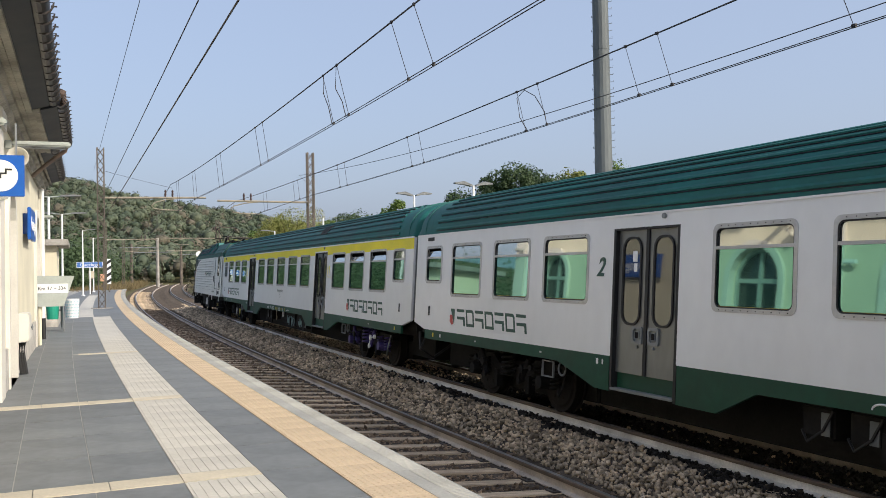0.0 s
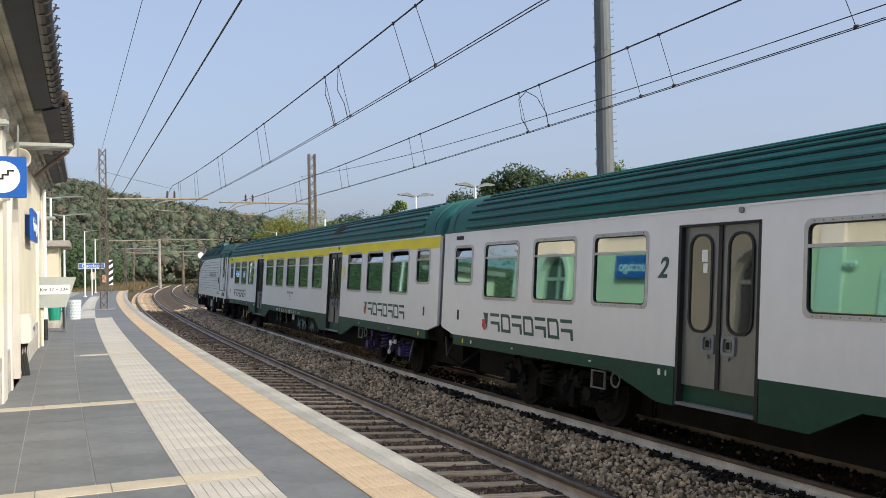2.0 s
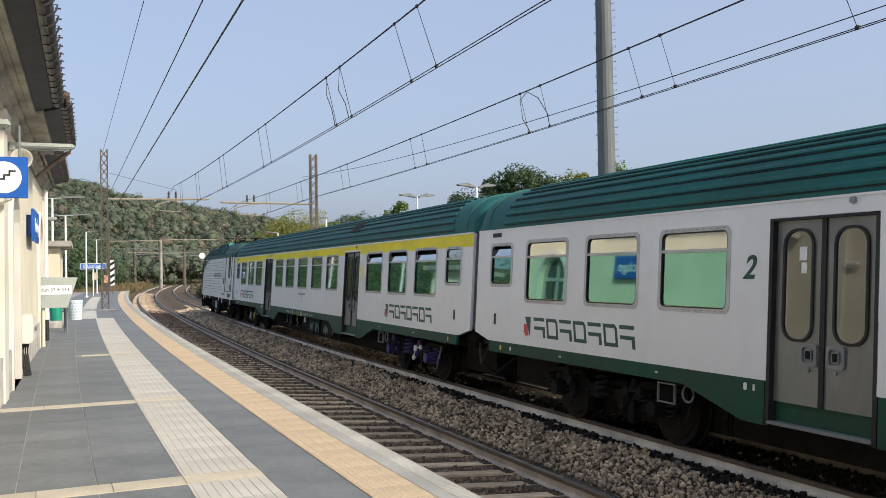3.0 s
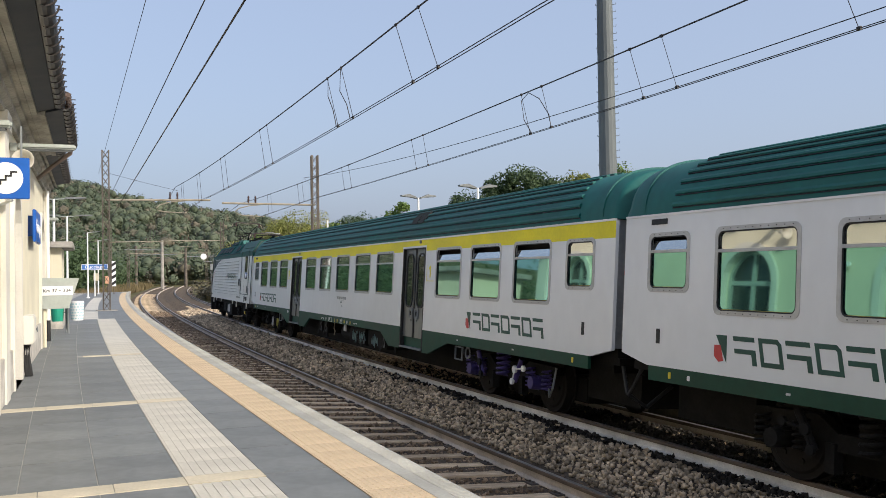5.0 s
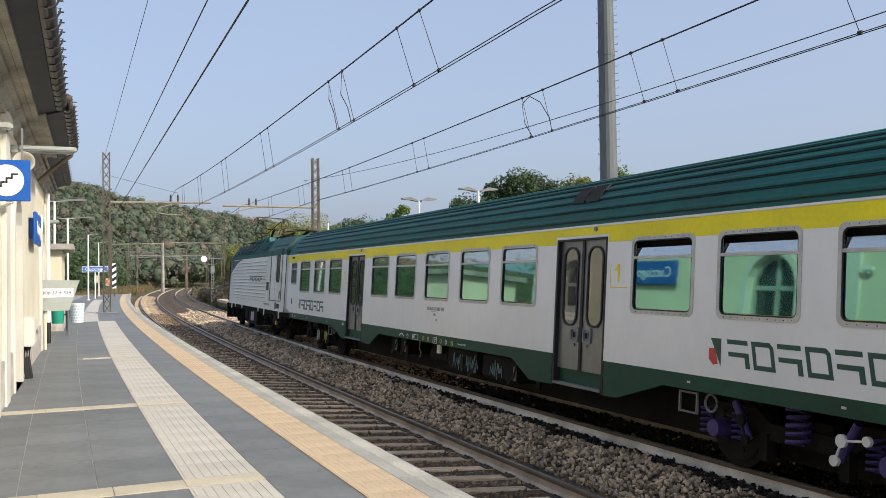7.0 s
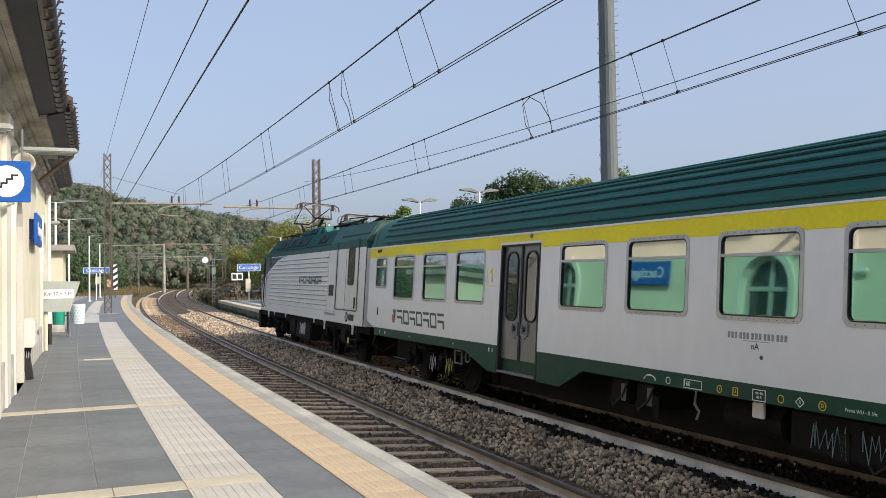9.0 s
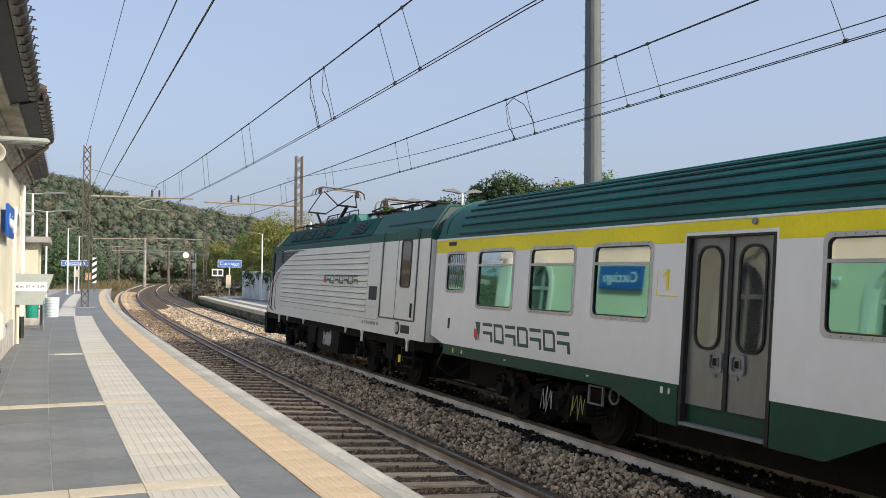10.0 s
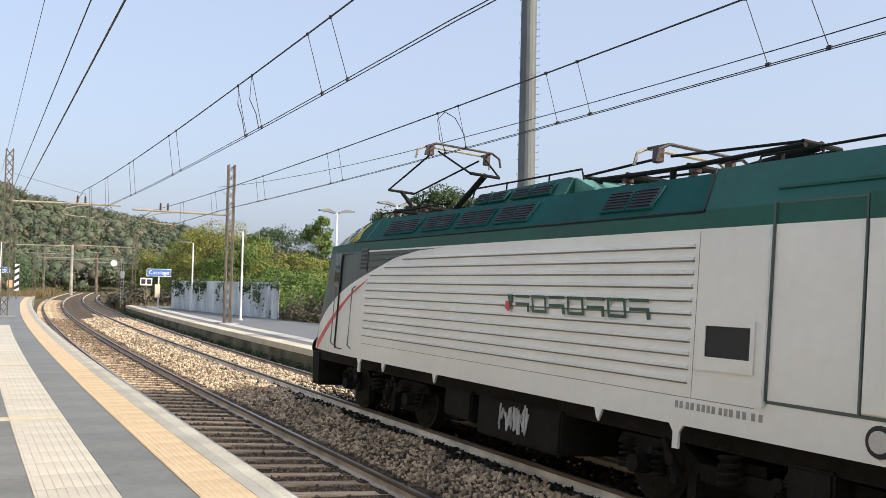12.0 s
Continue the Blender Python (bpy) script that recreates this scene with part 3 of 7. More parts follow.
def build_tracks():
    bed_lo = -1.02
    bed = along("ballast", [(-1.62, bed_lo), (-1.62, -0.76), (-1.0, -0.80), (1.0, -0.915), (1.5, -0.905), (2.1, -0.78), (2.6, -0.768), (4.6, -0.885), (5.05, -0.96), (5.1, bed_lo - 0.1)],
                -60, 34, M["ballast_bed"], None, 2.0)
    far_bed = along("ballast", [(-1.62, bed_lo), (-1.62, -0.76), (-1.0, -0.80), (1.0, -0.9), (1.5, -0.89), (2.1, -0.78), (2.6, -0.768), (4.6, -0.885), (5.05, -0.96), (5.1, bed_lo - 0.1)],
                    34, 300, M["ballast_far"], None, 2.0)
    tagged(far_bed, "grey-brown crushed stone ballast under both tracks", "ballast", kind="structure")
    tagged(bed, "grey-brown crushed stone ballast under both tracks", "ballast", kind="structure")
    for nm, c, mats in (("near", 0.0, ("rail_web", "rail_web")), ("far", FAR, ("rail_pale", "rail_web"))):
        t = empty("railway_track", pose(0, 0, 0), "railway track on worn wooden sleepers in ballast", "track", "railway tracks", "structure")
        for side, k in zip((-1, 1), mats):
            rail("rail", c, side, M[k], t, -60, 46 if k == "rail_pale" else 300)
            if k == "rail_pale":
                rail("rail", c, side, M["rail_web"], t, 46, 300)
        bm = bmesh.new()
        box(bm, -1.28, 1.28, -0.125, 0.125, -0.15, 0, 0.012)
        me = mesh_of("sleeper", bm, M["sleeper"])
        bm = bmesh.new()
        for sx in (-1, 1):
            box(bm, sx * 0.795 - 0.17, sx * 0.795 + 0.17, -0.09, 0.09, 0, 0.018)
            for d in (-0.12, 0.12):
                rod(bm, (sx * 0.795 + d, -0.045, 0), (sx * 0.795 + d, -0.045, 0.04), 0.018, seg=6)
                rod(bm, (sx * 0.795 + d, 0.045, 0), (sx * 0.795 + d, 0.045, 0.04), 0.018, seg=6)
        if nm == "far":
            bmesh.ops.scale(bm, vec=(1, 1, 0.5), verts=bm.verts[:])
        clip = mesh_of("fastening", bm, M["iron"])
        n = 240 if nm == "near" else 160
        s = -26.8 if nm == "near" else -26.0
        for i in range(n):
            p = P(s, c, RAIL_Z + CANT / 2 - 0.165 + random.uniform(-0.006, 0.006))
            m = pose(p.x, p.y, p.z, 0, math.degrees(LEAN), -math.degrees(heading(s)) + random.uniform(-0.7, 0.7))
            o = new("sleeper", me)
            o.parent, o.matrix_world = t, m
            if s < 45:
                f = new("fastening", clip)
                f.parent = o
            s += 0.62


BED_O = [-1.66, -1.62, -1.0, 1.0, 1.5, 2.1, 2.6, 4.6, 5.05]
BED_Z = [-0.76, -0.76, -0.80, -0.915, -0.905, -0.78, -0.768, -0.885, -0.96]


def stone_bed(name, s, o, size, key, label, r, sink=0.0):
    """Loose angular stones lying on the bed at the given places."""
    n = len(s)
    size = size * r.uniform(0.6, 1.35, n) * (1 + np.clip((s - 10) / 50, 0, 1) * 0.8)
    z = np.interp(o, BED_O, BED_Z) + r.uniform(-0.2, 0.9, n) * size - sink
    hh = np.interp(s, _s, _h)
    x = np.interp(s, _s, _x) + o * np.cos(hh)
    y = np.interp(s, _s, _y) - o * np.sin(hh)
    base = np.array([(1, 0, 0), (0, 1, 0), (-1, 0, 0), (0, -1, 0), (0.15, 0.1, 0.85), (0, 0, -0.8)], float)
    tri = np.array([(0, 1, 4), (1, 2, 4), (2, 3, 4), (3, 0, 4), (1, 0, 5), (2, 1, 5), (3, 2, 5), (0, 3, 5)])
    q = r.normal(size=(n, 4))
    q /= np.linalg.norm(q, axis=1)[:, None]
    w, a, b, c = q.T
    Rm = np.stack([1 - 2 * (b * b + c * c), 2 * (a * b - c * w), 2 * (a * c + b * w), 2 * (a * b + c * w), 1 - 2 * (a * a + c * c), 2 * (b * c - a * w),
                   2 * (a * c - b * w), 2 * (b * c + a * w), 1 - 2 * (a * a + b * b)], 1).reshape(n, 3, 3)
    V = base[None] * r.uniform(0.65, 1.3, (n, 6, 1)) * size[:, None, None]
    V = np.einsum("nij,nkj->nki", Rm, V) + np.stack([x, y, z], 1)[:, None]
    F = (tri[None] + (np.arange(n) * 6)[:, None, None]).reshape(-1, 3)
    tagged(cloud_object(name, V.reshape(-1, 3), F, M[key]), label, "ballast stones", kind="stuff")


def build_stones():
    """Loose ballast stones, too many to count: clean between the tracks, rusty in the near one, darkened by oil and
    painted shade under the trains.
    """
    r = np.random.default_rng(21)
    n = 128000
    s = 3.5 + 62 * r.random(n) ** 1.8
    s[:15000] = r.uniform(-12, 3.5, 15000)
    o = r.uniform(-1.66, 4.9, n)
    near = abs(o) < 1.3
    ph = ((s + 2.0) / 0.62) % 1
    clear = near & ((ph < 0.27) | (ph > 0.73))
    keep = ~clear & (np.minimum(abs(abs(o) - 0.795), abs(abs(o - FAR) - 0.795)) > 0.1)
    s, o, near = s[keep], o[keep], near[keep]
    # black stones carry both oil and the train's shade in their colour
    dark_share = np.clip((27 - s) / 8, 0.04, 0.97)
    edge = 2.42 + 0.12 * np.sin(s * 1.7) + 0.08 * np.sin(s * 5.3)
    oily_shaded = (o > edge) & (o < 4.5) & (r.random(len(s)) < dark_share)
    clean = ~near & ~oily_shaded
    stone_bed("ballast_stones", s[clean], o[clean], 0.034, "stone", "loose grey and brown ballast stones between the tracks", r)
    stone_bed("ballast_stones", s[near], o[near], 0.03, "stone_rust", "rust-stained ballast stones between worn sleepers", r, 0.018)
    stone_bed("ballast_stones", s[oily_shaded], o[oily_shaded], 0.032, "stone_oily_shaded", "ballast stones between the rails, black with oil and painted train shade", r)


# ================================================================ setting: the near platform
def shared(name, me, m, parent):
    o = new(name, me)
    o.parent = parent
    o.matrix_world = m
    return o


def build_platform():
    base = along("platform", [(-7.5, -1.05), (-7.5, -0.006), (-1.69, -0.006), (-1.69, -0.16), (-1.74, -0.16), (-1.74, -1.05)], -40, 97, M["grout"], None, 2.0)
    tagged(base, "station platform of grey tiles with tactile strips", "platform", kind="structure")
    wall = along("platform_wall", [(-1.80, -1.06), (-1.80, -0.16), (-1.72, -0.16), (-1.72, -1.06)], -40, 97, M["concrete"], base, 2.0)
    yo, yi = -1.947, -2.38

    def slab(name, w, l, h, key, bev=0.004):
        bm = bmesh.new()
        box(bm, -w / 2, w / 2, -l / 2, l / 2, -0.03, h, 0)
        return mesh_of(name, bm, M[key])
    # coping
    bm = bmesh.new()
    box(bm, -0.145, 0.145, -0.596, 0.596, -0.03, 0.008)
    for k in range(30):           # slanting grip ridges along the outer half
        y = -0.58 + k * 0.039
        poly(bm, [(-0.02, y), (0.125, y + 0.012), (0.125, y + 0.028), (-0.02, y + 0.016)], 0.008, 0.0125, 2)
    me = mesh_of("coping_stone", bm, M["coping"])
    for i in range(80):
        shared("coping_stone", me, at(2.5 + i * 1.2, -1.683 - 0.145 + 0.02, 0), base)
    # ochre strip with domes
    bm = bmesh.new()
    box(bm, yi - (yo + yi) / 2 + 0.0, yo - (yo + yi) / 2, -0.2, 0.2, -0.03, 0.004)
    for i in range(8):
        for j in range(7):
            bmesh.ops.create_cone(bm, cap_ends=True, segments=6, radius1=0.014, radius2=0.008, depth=0.006,
                                  matrix=Matrix.Translation((-0.19 + i * 0.0545, -0.171 + j * 0.057, 0.007)))
    dom = mesh_of("tactile_tile", bm, M["ochre_tile"])
    for i in range(225):
        shared("tactile_tile", dom, at(2.5 + i * 0.4015, (yo + yi) / 2, 0), base)
    # ribbed cream strip
    bm = bmesh.new()
    box(bm, -0.315, 0.315, -0.298, 0.298, -0.03, 0.0)
    for i in range(8):
        box(bm, -0.29 + i * 0.076, -0.29 + i * 0.076 + 0.048, -0.298, 0.298, 0.0, 0.0035)
    rib = mesh_of("guide_tile", bm, M["cream_tile"])
    bm = bmesh.new()
    box(bm, -0.315, 0.315, -0.15, 0.15, -0.03, 0.004)
    plain = mesh_of("guide_tile", bm, M["cream_band"])
    crossings = (9.72, 14.75, 22.42)
    marks = [3.72] + list(crossings) + [39.4]
    for a, b in zip(marks, marks[1:]):
        a, b = a + 0.16, b - (0.16 if b < 39 else 0)
        n = max(1, round((b - a) / 0.6))
        for i in range(n):
            g = shared("guide_tile", rib, at(a + (i + 0.5) * (b - a) / n, -3.265, 0) @ Matrix.Diagonal((1, (b - a) / n / 0.602, 1, 1)), base)
    for c in crossings:
        shared("guide_tile", plain, at(c, -3.265, 0.001), base)
    s = 39.8
    while s < 75:
        shared("guide_tile", rib, at(s, -3.86, 0), base)
        s += 0.6
    # cream cross bands
    me = slab("band_stone", 0.552, 0.3, 0.003, "cream_band")
    for c in crossings[:2]:
        for k in range(4):
            shared("band_stone", me, at(c, -3.86 - 0.56 * k, 0), base)
    shared("band_stone", me, at(crossings[2], -3.86, 0), base)
    # grey tiles in rows, cut where the bands cross them
    c0, c1, c2 = crossings
    runs = [(-2.388, -2.942, [(3.7, 92.2)]), (-3.588, -4.245, [(3.7, c0 - 0.16), (c0 + 0.16, c1 - 0.16), (c1 + 0.16, c2 - 0.16), (c2 + 0.16, 39.45)]),
            (-2.952, -3.54, [(39.45, 92.2)]), (-4.182, -4.245, [(39.45, 75.3)]), (-3.548, -4.245, [(75.3, 92.2)]),
            (-4.255, -4.845, [(3.7, c0 - 0.16), (c0 + 0.16, c1 - 0.16), (c1 + 0.16, 92.2)]), (-4.855, -5.6, [(3.7, c0 - 0.16), (c0 + 0.16, c1 - 0.16), (c1 + 0.16, 92.2)])]
    for a, b, spans in runs:
        me = slab("floor_tile", a - b, 1.193, 0, "tile")
        for s0, s1 in spans:
            n = max(1, round((s1 - s0) / 1.2))
            for i in range(n):
                l = (s1 - s0) / n
                shared("floor_tile", me, at(s0 + (i + 0.5) * l, (a + b) / 2, -0.001) @ Matrix.Diagonal((1, l / 1.2, 1, 1)), base)
    # the strips go on behind the viewer
    for nm, a, b, z, s1, key in (("coping_strip", -1.953, -1.663, 0.012, 1.9, "coping"), ("tactile_strip", -2.38, -1.957, 0.004, 2.29, "ochre_tile"), ("guide_strip", -3.58, -2.95, 0.004, 3.56, "cream_tile")):
        along(nm, [(a, -0.036), (a, z), (b, z), (b, -0.036)], -40, s1, M[key], base, 2.0)
    # thin fillers where bands and tiles meet
    for a, b, s0, s1 in ((-2.39, -5.6, -40, 3.7), (-2.39, -5.6, 92.2, 96)):
        along("tile_bed", [(b, -0.036), (b, -0.004), (a, -0.004), (a, -0.036)], s0, s1, M["tile"], base, 2.0)
    return base


# ================================================================ setting: the far platform
FZ = -0.25


def build_far_platform():
    base = along("far_platform", [(5.25, -1.05), (5.25, FZ - 0.02), (11.5, FZ - 0.02), (11.5, -1.05)], -40, 78.5, M["tile"], None, 2.0)
    tagged(base, "low far platform of grey tiles with pale strips", "platform", kind="structure")
    along("coping", [(5.18, FZ - 0.2), (5.18, FZ), (5.75, FZ), (5.75, FZ - 0.2)], -40, 78.5, M["cream_band"], base, 2.0)
    along("guide_strip", [(6.35, FZ - 0.03), (6.35, FZ - 0.008), (6.95, FZ - 0.008), (6.95, FZ - 0.03)], -40, 75, M["cream_tile"], base, 2.0)
    along("platform_face", [(5.21, -1.05), (5.21, FZ - 0.2), (5.25, FZ - 0.2), (5.25, -1.05)], -40, 78.5, M["mossy"], base, 2.0)
    bush_band("edge_weeds", 22, 78, 4.98, 5.2, 0.12, 0.34, "leaf_dark", 31, 230, 9000, 0.035, z=-0.97, label="low green weeds along the platform foot", category="weeds")


build_tracks()
build_stones()
build_platform()
build_far_platform()
build_vegetation()


# ================================================================ the station house
WALL_A = Vector((-6.1, 12.4, 0))
WALL_TURN = math.degrees(math.atan2(0.36934, 0.9293))
WALL = pose(WALL_A.x, WALL_A.y, 0, 0, 0, WALL_TURN)      # y along the wall, x out towards the tracks


def arch(u0, u1, z0, z1, seg=10):
    r = (u1 - u0) / 2
    c = (u0 + u1) / 2
    pts = [(u1, z0), (u1, z1 - r)]
    pts += [(c + r * math.cos(math.pi * k / seg), z1 - r + r * math.sin(math.pi * k / seg)) for k in range(1, seg)]
    return pts + [(u0, z1 - r), (u0, z0)]


def skew(bm, a):
    """The long eaves drift out from the wall by a centimetre a metre."""
    if a < 0:
        for v in bm.verts:
            if v.co.x > 0.1:
                v.co.x -= 0.01 * (max(v.co.y, -12) - 1.5)


def build_station():
    root = empty("station_house", WALL, "pale yellow plastered station house with white arched openings", "station building", kind="structure")
    y0, y1, top = -34.0, 12.6, 4.15
    arches = [(c - 0.75, c + 0.75) for c in (-31.6, -27.4, -23.2, -19.0, -14.8, -10.6, -6.4, -2.2, 2.0, 10.3)]
    bm = bmesh.new()
    # wall between the openings, and over them
    edges = [y0] + [v for a in arches for v in a] + [y1]
    for a, b in zip(edges[::2], edges[1::2]):
        box(bm, -0.4, 0, a, b, 0, top)
    for a, b in arches:
        r, c, zs = 0.75, (a + b) / 2, 2.35
        pts = [(a, top), (a, zs)] + [(c - r * math.cos(math.pi * k / 10), zs + r * math.sin(math.pi * k / 10)) for k in range(1, 10)] + [(b, zs), (b, top)]
        poly(bm, pts, -0.4, 0, 0)
    box(bm, -8.0, -0.4, y1 - 0.4, y1, 0, top)
    box(bm, -8.0, -0.4, y0, y0 + 0.4, 0, top)
    box(bm, -8.4, -8.0, y0, y1, 0, top)
    part("wall", bm, M["plaster"], root)
    for a, b in arches:
        bm = bmesh.new()
        ring(bm, arch(a - 0.16, b + 0.16, 0.0, 3.26), arch(a + 0.005, b - 0.005, 0.0, 3.1), -0.1, 0.06)
        part("arch_surround", bm, M["white_plaster"], root)
        bm = bmesh.new()
        poly(bm, arch(a, b, 0.0, 3.1), -0.26, -0.24, 0)
        g = part("window", bm, M["dark_glass"], root, "arched glazed door")
        bm = bmesh.new()
        c = (a + b) / 2
        ring(bm, arch(a, b, 0.0, 3.1), arch(a + 0.08, b - 0.08, 0.08, 3.02), -0.24, -0.16)
        box(bm, -0.24, -0.17, c - 0.04, c + 0.04, 0.08, 3.02)
        box(bm, -0.24, -0.17, a + 0.08, b - 0.08, 2.3, 2.4)
        box(bm, -0.24, -0.17, a + 0.08, b - 0.08, 0.9, 0.97)
        part("frame", bm, M["grey_paint"], g)
    # stone plinth, corner strip
    bm = bmesh.new()
    for a, b in zip(edges[::2], edges[1::2]):
        box(bm, -0.02, 0.035, a + 0.17, b - 0.17 if b < y1 else b + 0.03, 0, 0.62, 0.008)
    part("plinth", bm, M["plinth"], root)
    for c in (-16.9, -0.1, 12.3):
        bm = bmesh.new()
        box(bm, 0.0, 0.06, c - 0.3, c + 0.3, 0, top)
        box(bm, 0.0, 0.1, c - 0.36, c + 0.36, 3.7, 3.95, 0.01)
        part("pilaster", bm, M["white_plaster"], root)
    # cornice steps, eaves, gutter and roof, in three stretches
    for a, b, o, zg in ((y0 - 0.4, 1.5, 0.665, 4.5), (1.5, 6.6, 0.775, 4.5), (6.6, 13.9, 0.52, 4.5)):
        bm = bmesh.new()
        poly(bm, [(-0.2, 3.92), (0.06, 3.92), (0.06, 4.0), (0.12, 4.04), (0.12, 4.12), (0.19, 4.14), (0.2, 4.2), (0.24, 4.2), (0.24, 4.19), (0.28, 4.19), (0.28, 4.2),
                  (o - 0.38, 4.22), (o - 0.38, 4.2), (o - 0.3, 4.2), (o - 0.3, 4.24), (o - 0.28, 4.42), (-0.2, 4.42)], a, b, 1)
        skew(bm, a)
        part("cornice", bm, M["soffit"], root, "stained pale cornice and soffit")
        bm = bmesh.new()
        poly(bm, [(o - 0.295, 4.245), (o - 0.05, 4.31), (o - 0.02, 4.5), (o - 0.27, 4.46)], a + 0.01, b - 0.01, 1)
        skew(bm, a)
        part("fascia", bm, M["fascia"], root, "blue-black fascia board")
        bm = bmesh.new()
        n = 8
        arc = [(o + 0.11 * math.cos(math.pi + math.pi * k / n), zg - 0.07 + 0.12 * math.sin(math.pi + math.pi * k / n)) for k in range(n + 1)]
        inn = [(o + 0.1 * math.cos(2 * math.pi - math.pi * k / n), zg - 0.068 + 0.11 * math.sin(2 * math.pi - math.pi * k / n)) for k in range(n + 1)]
        poly(bm, arc + inn, a, b, 1)
        skew(bm, a)
        g = part("gutter", bm, M["gutter"], root)
        bm = bmesh.new()
        for y in np.arange(a + 0.2, b, 0.42):
            ring(bm, [(o + 0.122 * math.cos(math.pi + math.pi * k / n), zg - 0.07 + 0.132 * math.sin(math.pi + math.pi * k / n)) for k in range(n + 1)],
                 [(o + 0.105 * math.cos(math.pi + math.pi * k / n), zg - 0.07 + 0.115 * math.sin(math.pi + math.pi * k / n)) for k in range(n + 1)], y, y + 0.025, 1)
            box(bm, o + 0.08, o + 0.14, y, y + 0.025, zg, zg + 0.012)
        skew(bm, a)
        part("gutter_bracket", bm, M["gutter"], g)
        bm = bmesh.new()
        poly(bm, [(o - 0.02, zg - 0.02), (o - 0.02, zg + 0.02), (-4.2, zg + 1.9), (-4.2, zg + 1.86)], a, b, 1)
        poly(bm, [(-4.2, zg + 1.86), (-4.2, zg + 1.9), (-9.0, zg - 0.1), (-9.0, zg - 0.14)], a, b, 1)
        r = part("roof", bm, M["rooftile"], root)
        bm = bmesh.new()
        for y in np.arange(a + 0.12, b - 0.1, 0.24):
            rod(bm, (o + 0.05, y, zg + 0.01), (o - 0.9, y, zg + 0.43), 0.08, seg=8)
        part("roof_tiles", bm, M["rooftile"], r)["kind"] = "stuff"
    # downpipe at the corner
    bm = bmesh.new()
    tube(bm, [(0.775, 6.45, 4.38), (0.75, 6.5, 4.25), (0.4, 6.9, 4.02), (0.1, 7.3, 3.8)], 0.045, 8)
    part("downpipe", bm, M["pipe"], root, "brown downpipe under the eaves", True)
    bm = bmesh.new()
    tube(bm, [(0.1, 11.75, 3.9), (0.1, 11.75, 0.55)], 0.045, 8)
    part("downpipe", bm, M["white_paint"], root)
    bm = bmesh.new()
    tube(bm, [(0.1, 11.75, 0.56), (0.1, 11.75, 0.02)], 0.056, 8)
    part("downpipe_foot", bm, M["black"], root)
    # electric box and its dark conduit
    box_ = empty("wall_box", WALL @ pose(0.035, 3.35, 0.8), "off-white steel meter box on the wall with a black conduit", "meter box")
    bm = bmesh.new()
    box(bm, 0, 0.17, -0.4, 0.4, -0.24, 0.24, 0.015)
    part("case", bm, M["white_plaster"], box_)
    bm = bmesh.new()
    box(bm, 0.17, 0.185, -0.36, 0.36, -0.2, 0.2, 0.004)
    d = part("door", bm, M["white_plaster"], box_)
    bm = bmesh.new()
    rod(bm, (0.185, 0.2, -0.02), (0.22, 0.2, -0.02), 0.02)
    box(bm, 0.2, 0.215, 0.16, 0.24, -0.07, 0.03, 0.004)
    part("handle", bm, M["galv"], d)
    bm = bmesh.new()
    for k in range(3):
        tube(bm, [(0.03 + 0.035 * k, -0.2, -0.24), (0.02 + 0.035 * k, -0.2, -0.5), (0.06 + 0.035 * k, -0.22, -0.79)], 0.03, 8)
    part("conduit", bm, M["black"], box_, "bent black conduit")
    # tube lamps on arms
    for y, z, ln in ((1.15, 3.66, 0.92), (-3.3, 3.3, 0.35), (12.2, 3.2, 0.35)):
        lamp = empty("wall_lamp", WALL @ pose(0, y, z), "grey tubular lamp fixed across the wall", "lamp", "wall lamps")
        bm = bmesh.new()
        box(bm, 0, 0.1, -0.06, 0.06, -0.07, 0.05, 0.01)
        part("bracket", bm, M["grey_paint"], lamp)
        bm = bmesh.new()
        box(bm, 0.1, ln, -0.07, 0.07, -0.03, 0.045, 0.02)
        part("body", bm, M["grey_paint"], lamp)
        bm = bmesh.new()
        box(bm, 0.2, ln - 0.05, -0.055, 0.055, -0.06, -0.03, 0.015)
        part("diffuser", bm, M["galv"], lamp)
    # horn loudspeaker
    sp = empty("loudspeaker", WALL @ pose(0.0, 1.0, 3.42), "beige horn loudspeaker on the station wall", "loudspeaker")
    bm = bmesh.new()
    tube(bm, [(0.0, 0, 0), (0.12, -0.05, 0)], 0.03, 8)
    part("bracket", bm, M["grey_paint"], sp)
    bm = bmesh.new()
    prof = [(0.03, 0.0), (0.045, 0.07), (0.08, 0.14), (0.145, 0.22), (0.155, 0.22), (0.09, 0.13)]
    rings = []
    for r_, y in prof:
        rings.append([bm.verts.new((0.2 + r_ * math.cos(a), -y, r_ * math.sin(a))) for a in [2 * math.pi * k / 18 for k in range(18)]])
    for a, b in zip(rings, rings[1:]):
        for k in range(18):
            bm.faces.new((a[k], a[(k + 1) % 18], b[(k + 1) % 18], b[k]))
    bm.faces.new(rings[0])
    part("horn", bm, M["cream_tile"], sp, smooth=True)
    # small camera
    c = empty("security_camera", WALL @ pose(0.0, -0.6, 2.65), "small white camera on a wall bracket", "camera")
    bm = bmesh.new()
    tube(bm, [(0, 0, 0), (0.12, 0, 0.05)], 0.02, 6)
    part("bracket", bm, M["white_paint"], c)
    bm = bmesh.new()
    box(bm, 0.08, 0.17, -0.2, 0.1, 0.05, 0.13, 0.015)
    part("housing", bm, M["white_paint"], c)
    # stairs sign, square to the wall
    sg = empty("stairs_sign", WALL @ pose(0.08, -3.4, 2.73), "square blue sign with a white disc and stairs symbol", "sign")
    bm = bmesh.new()
    box(bm, 0.02, 0.44, -0.02, 0.02, -0.215, 0.215, 0.006)
    part("board", bm, M["blue_sign"], sg)
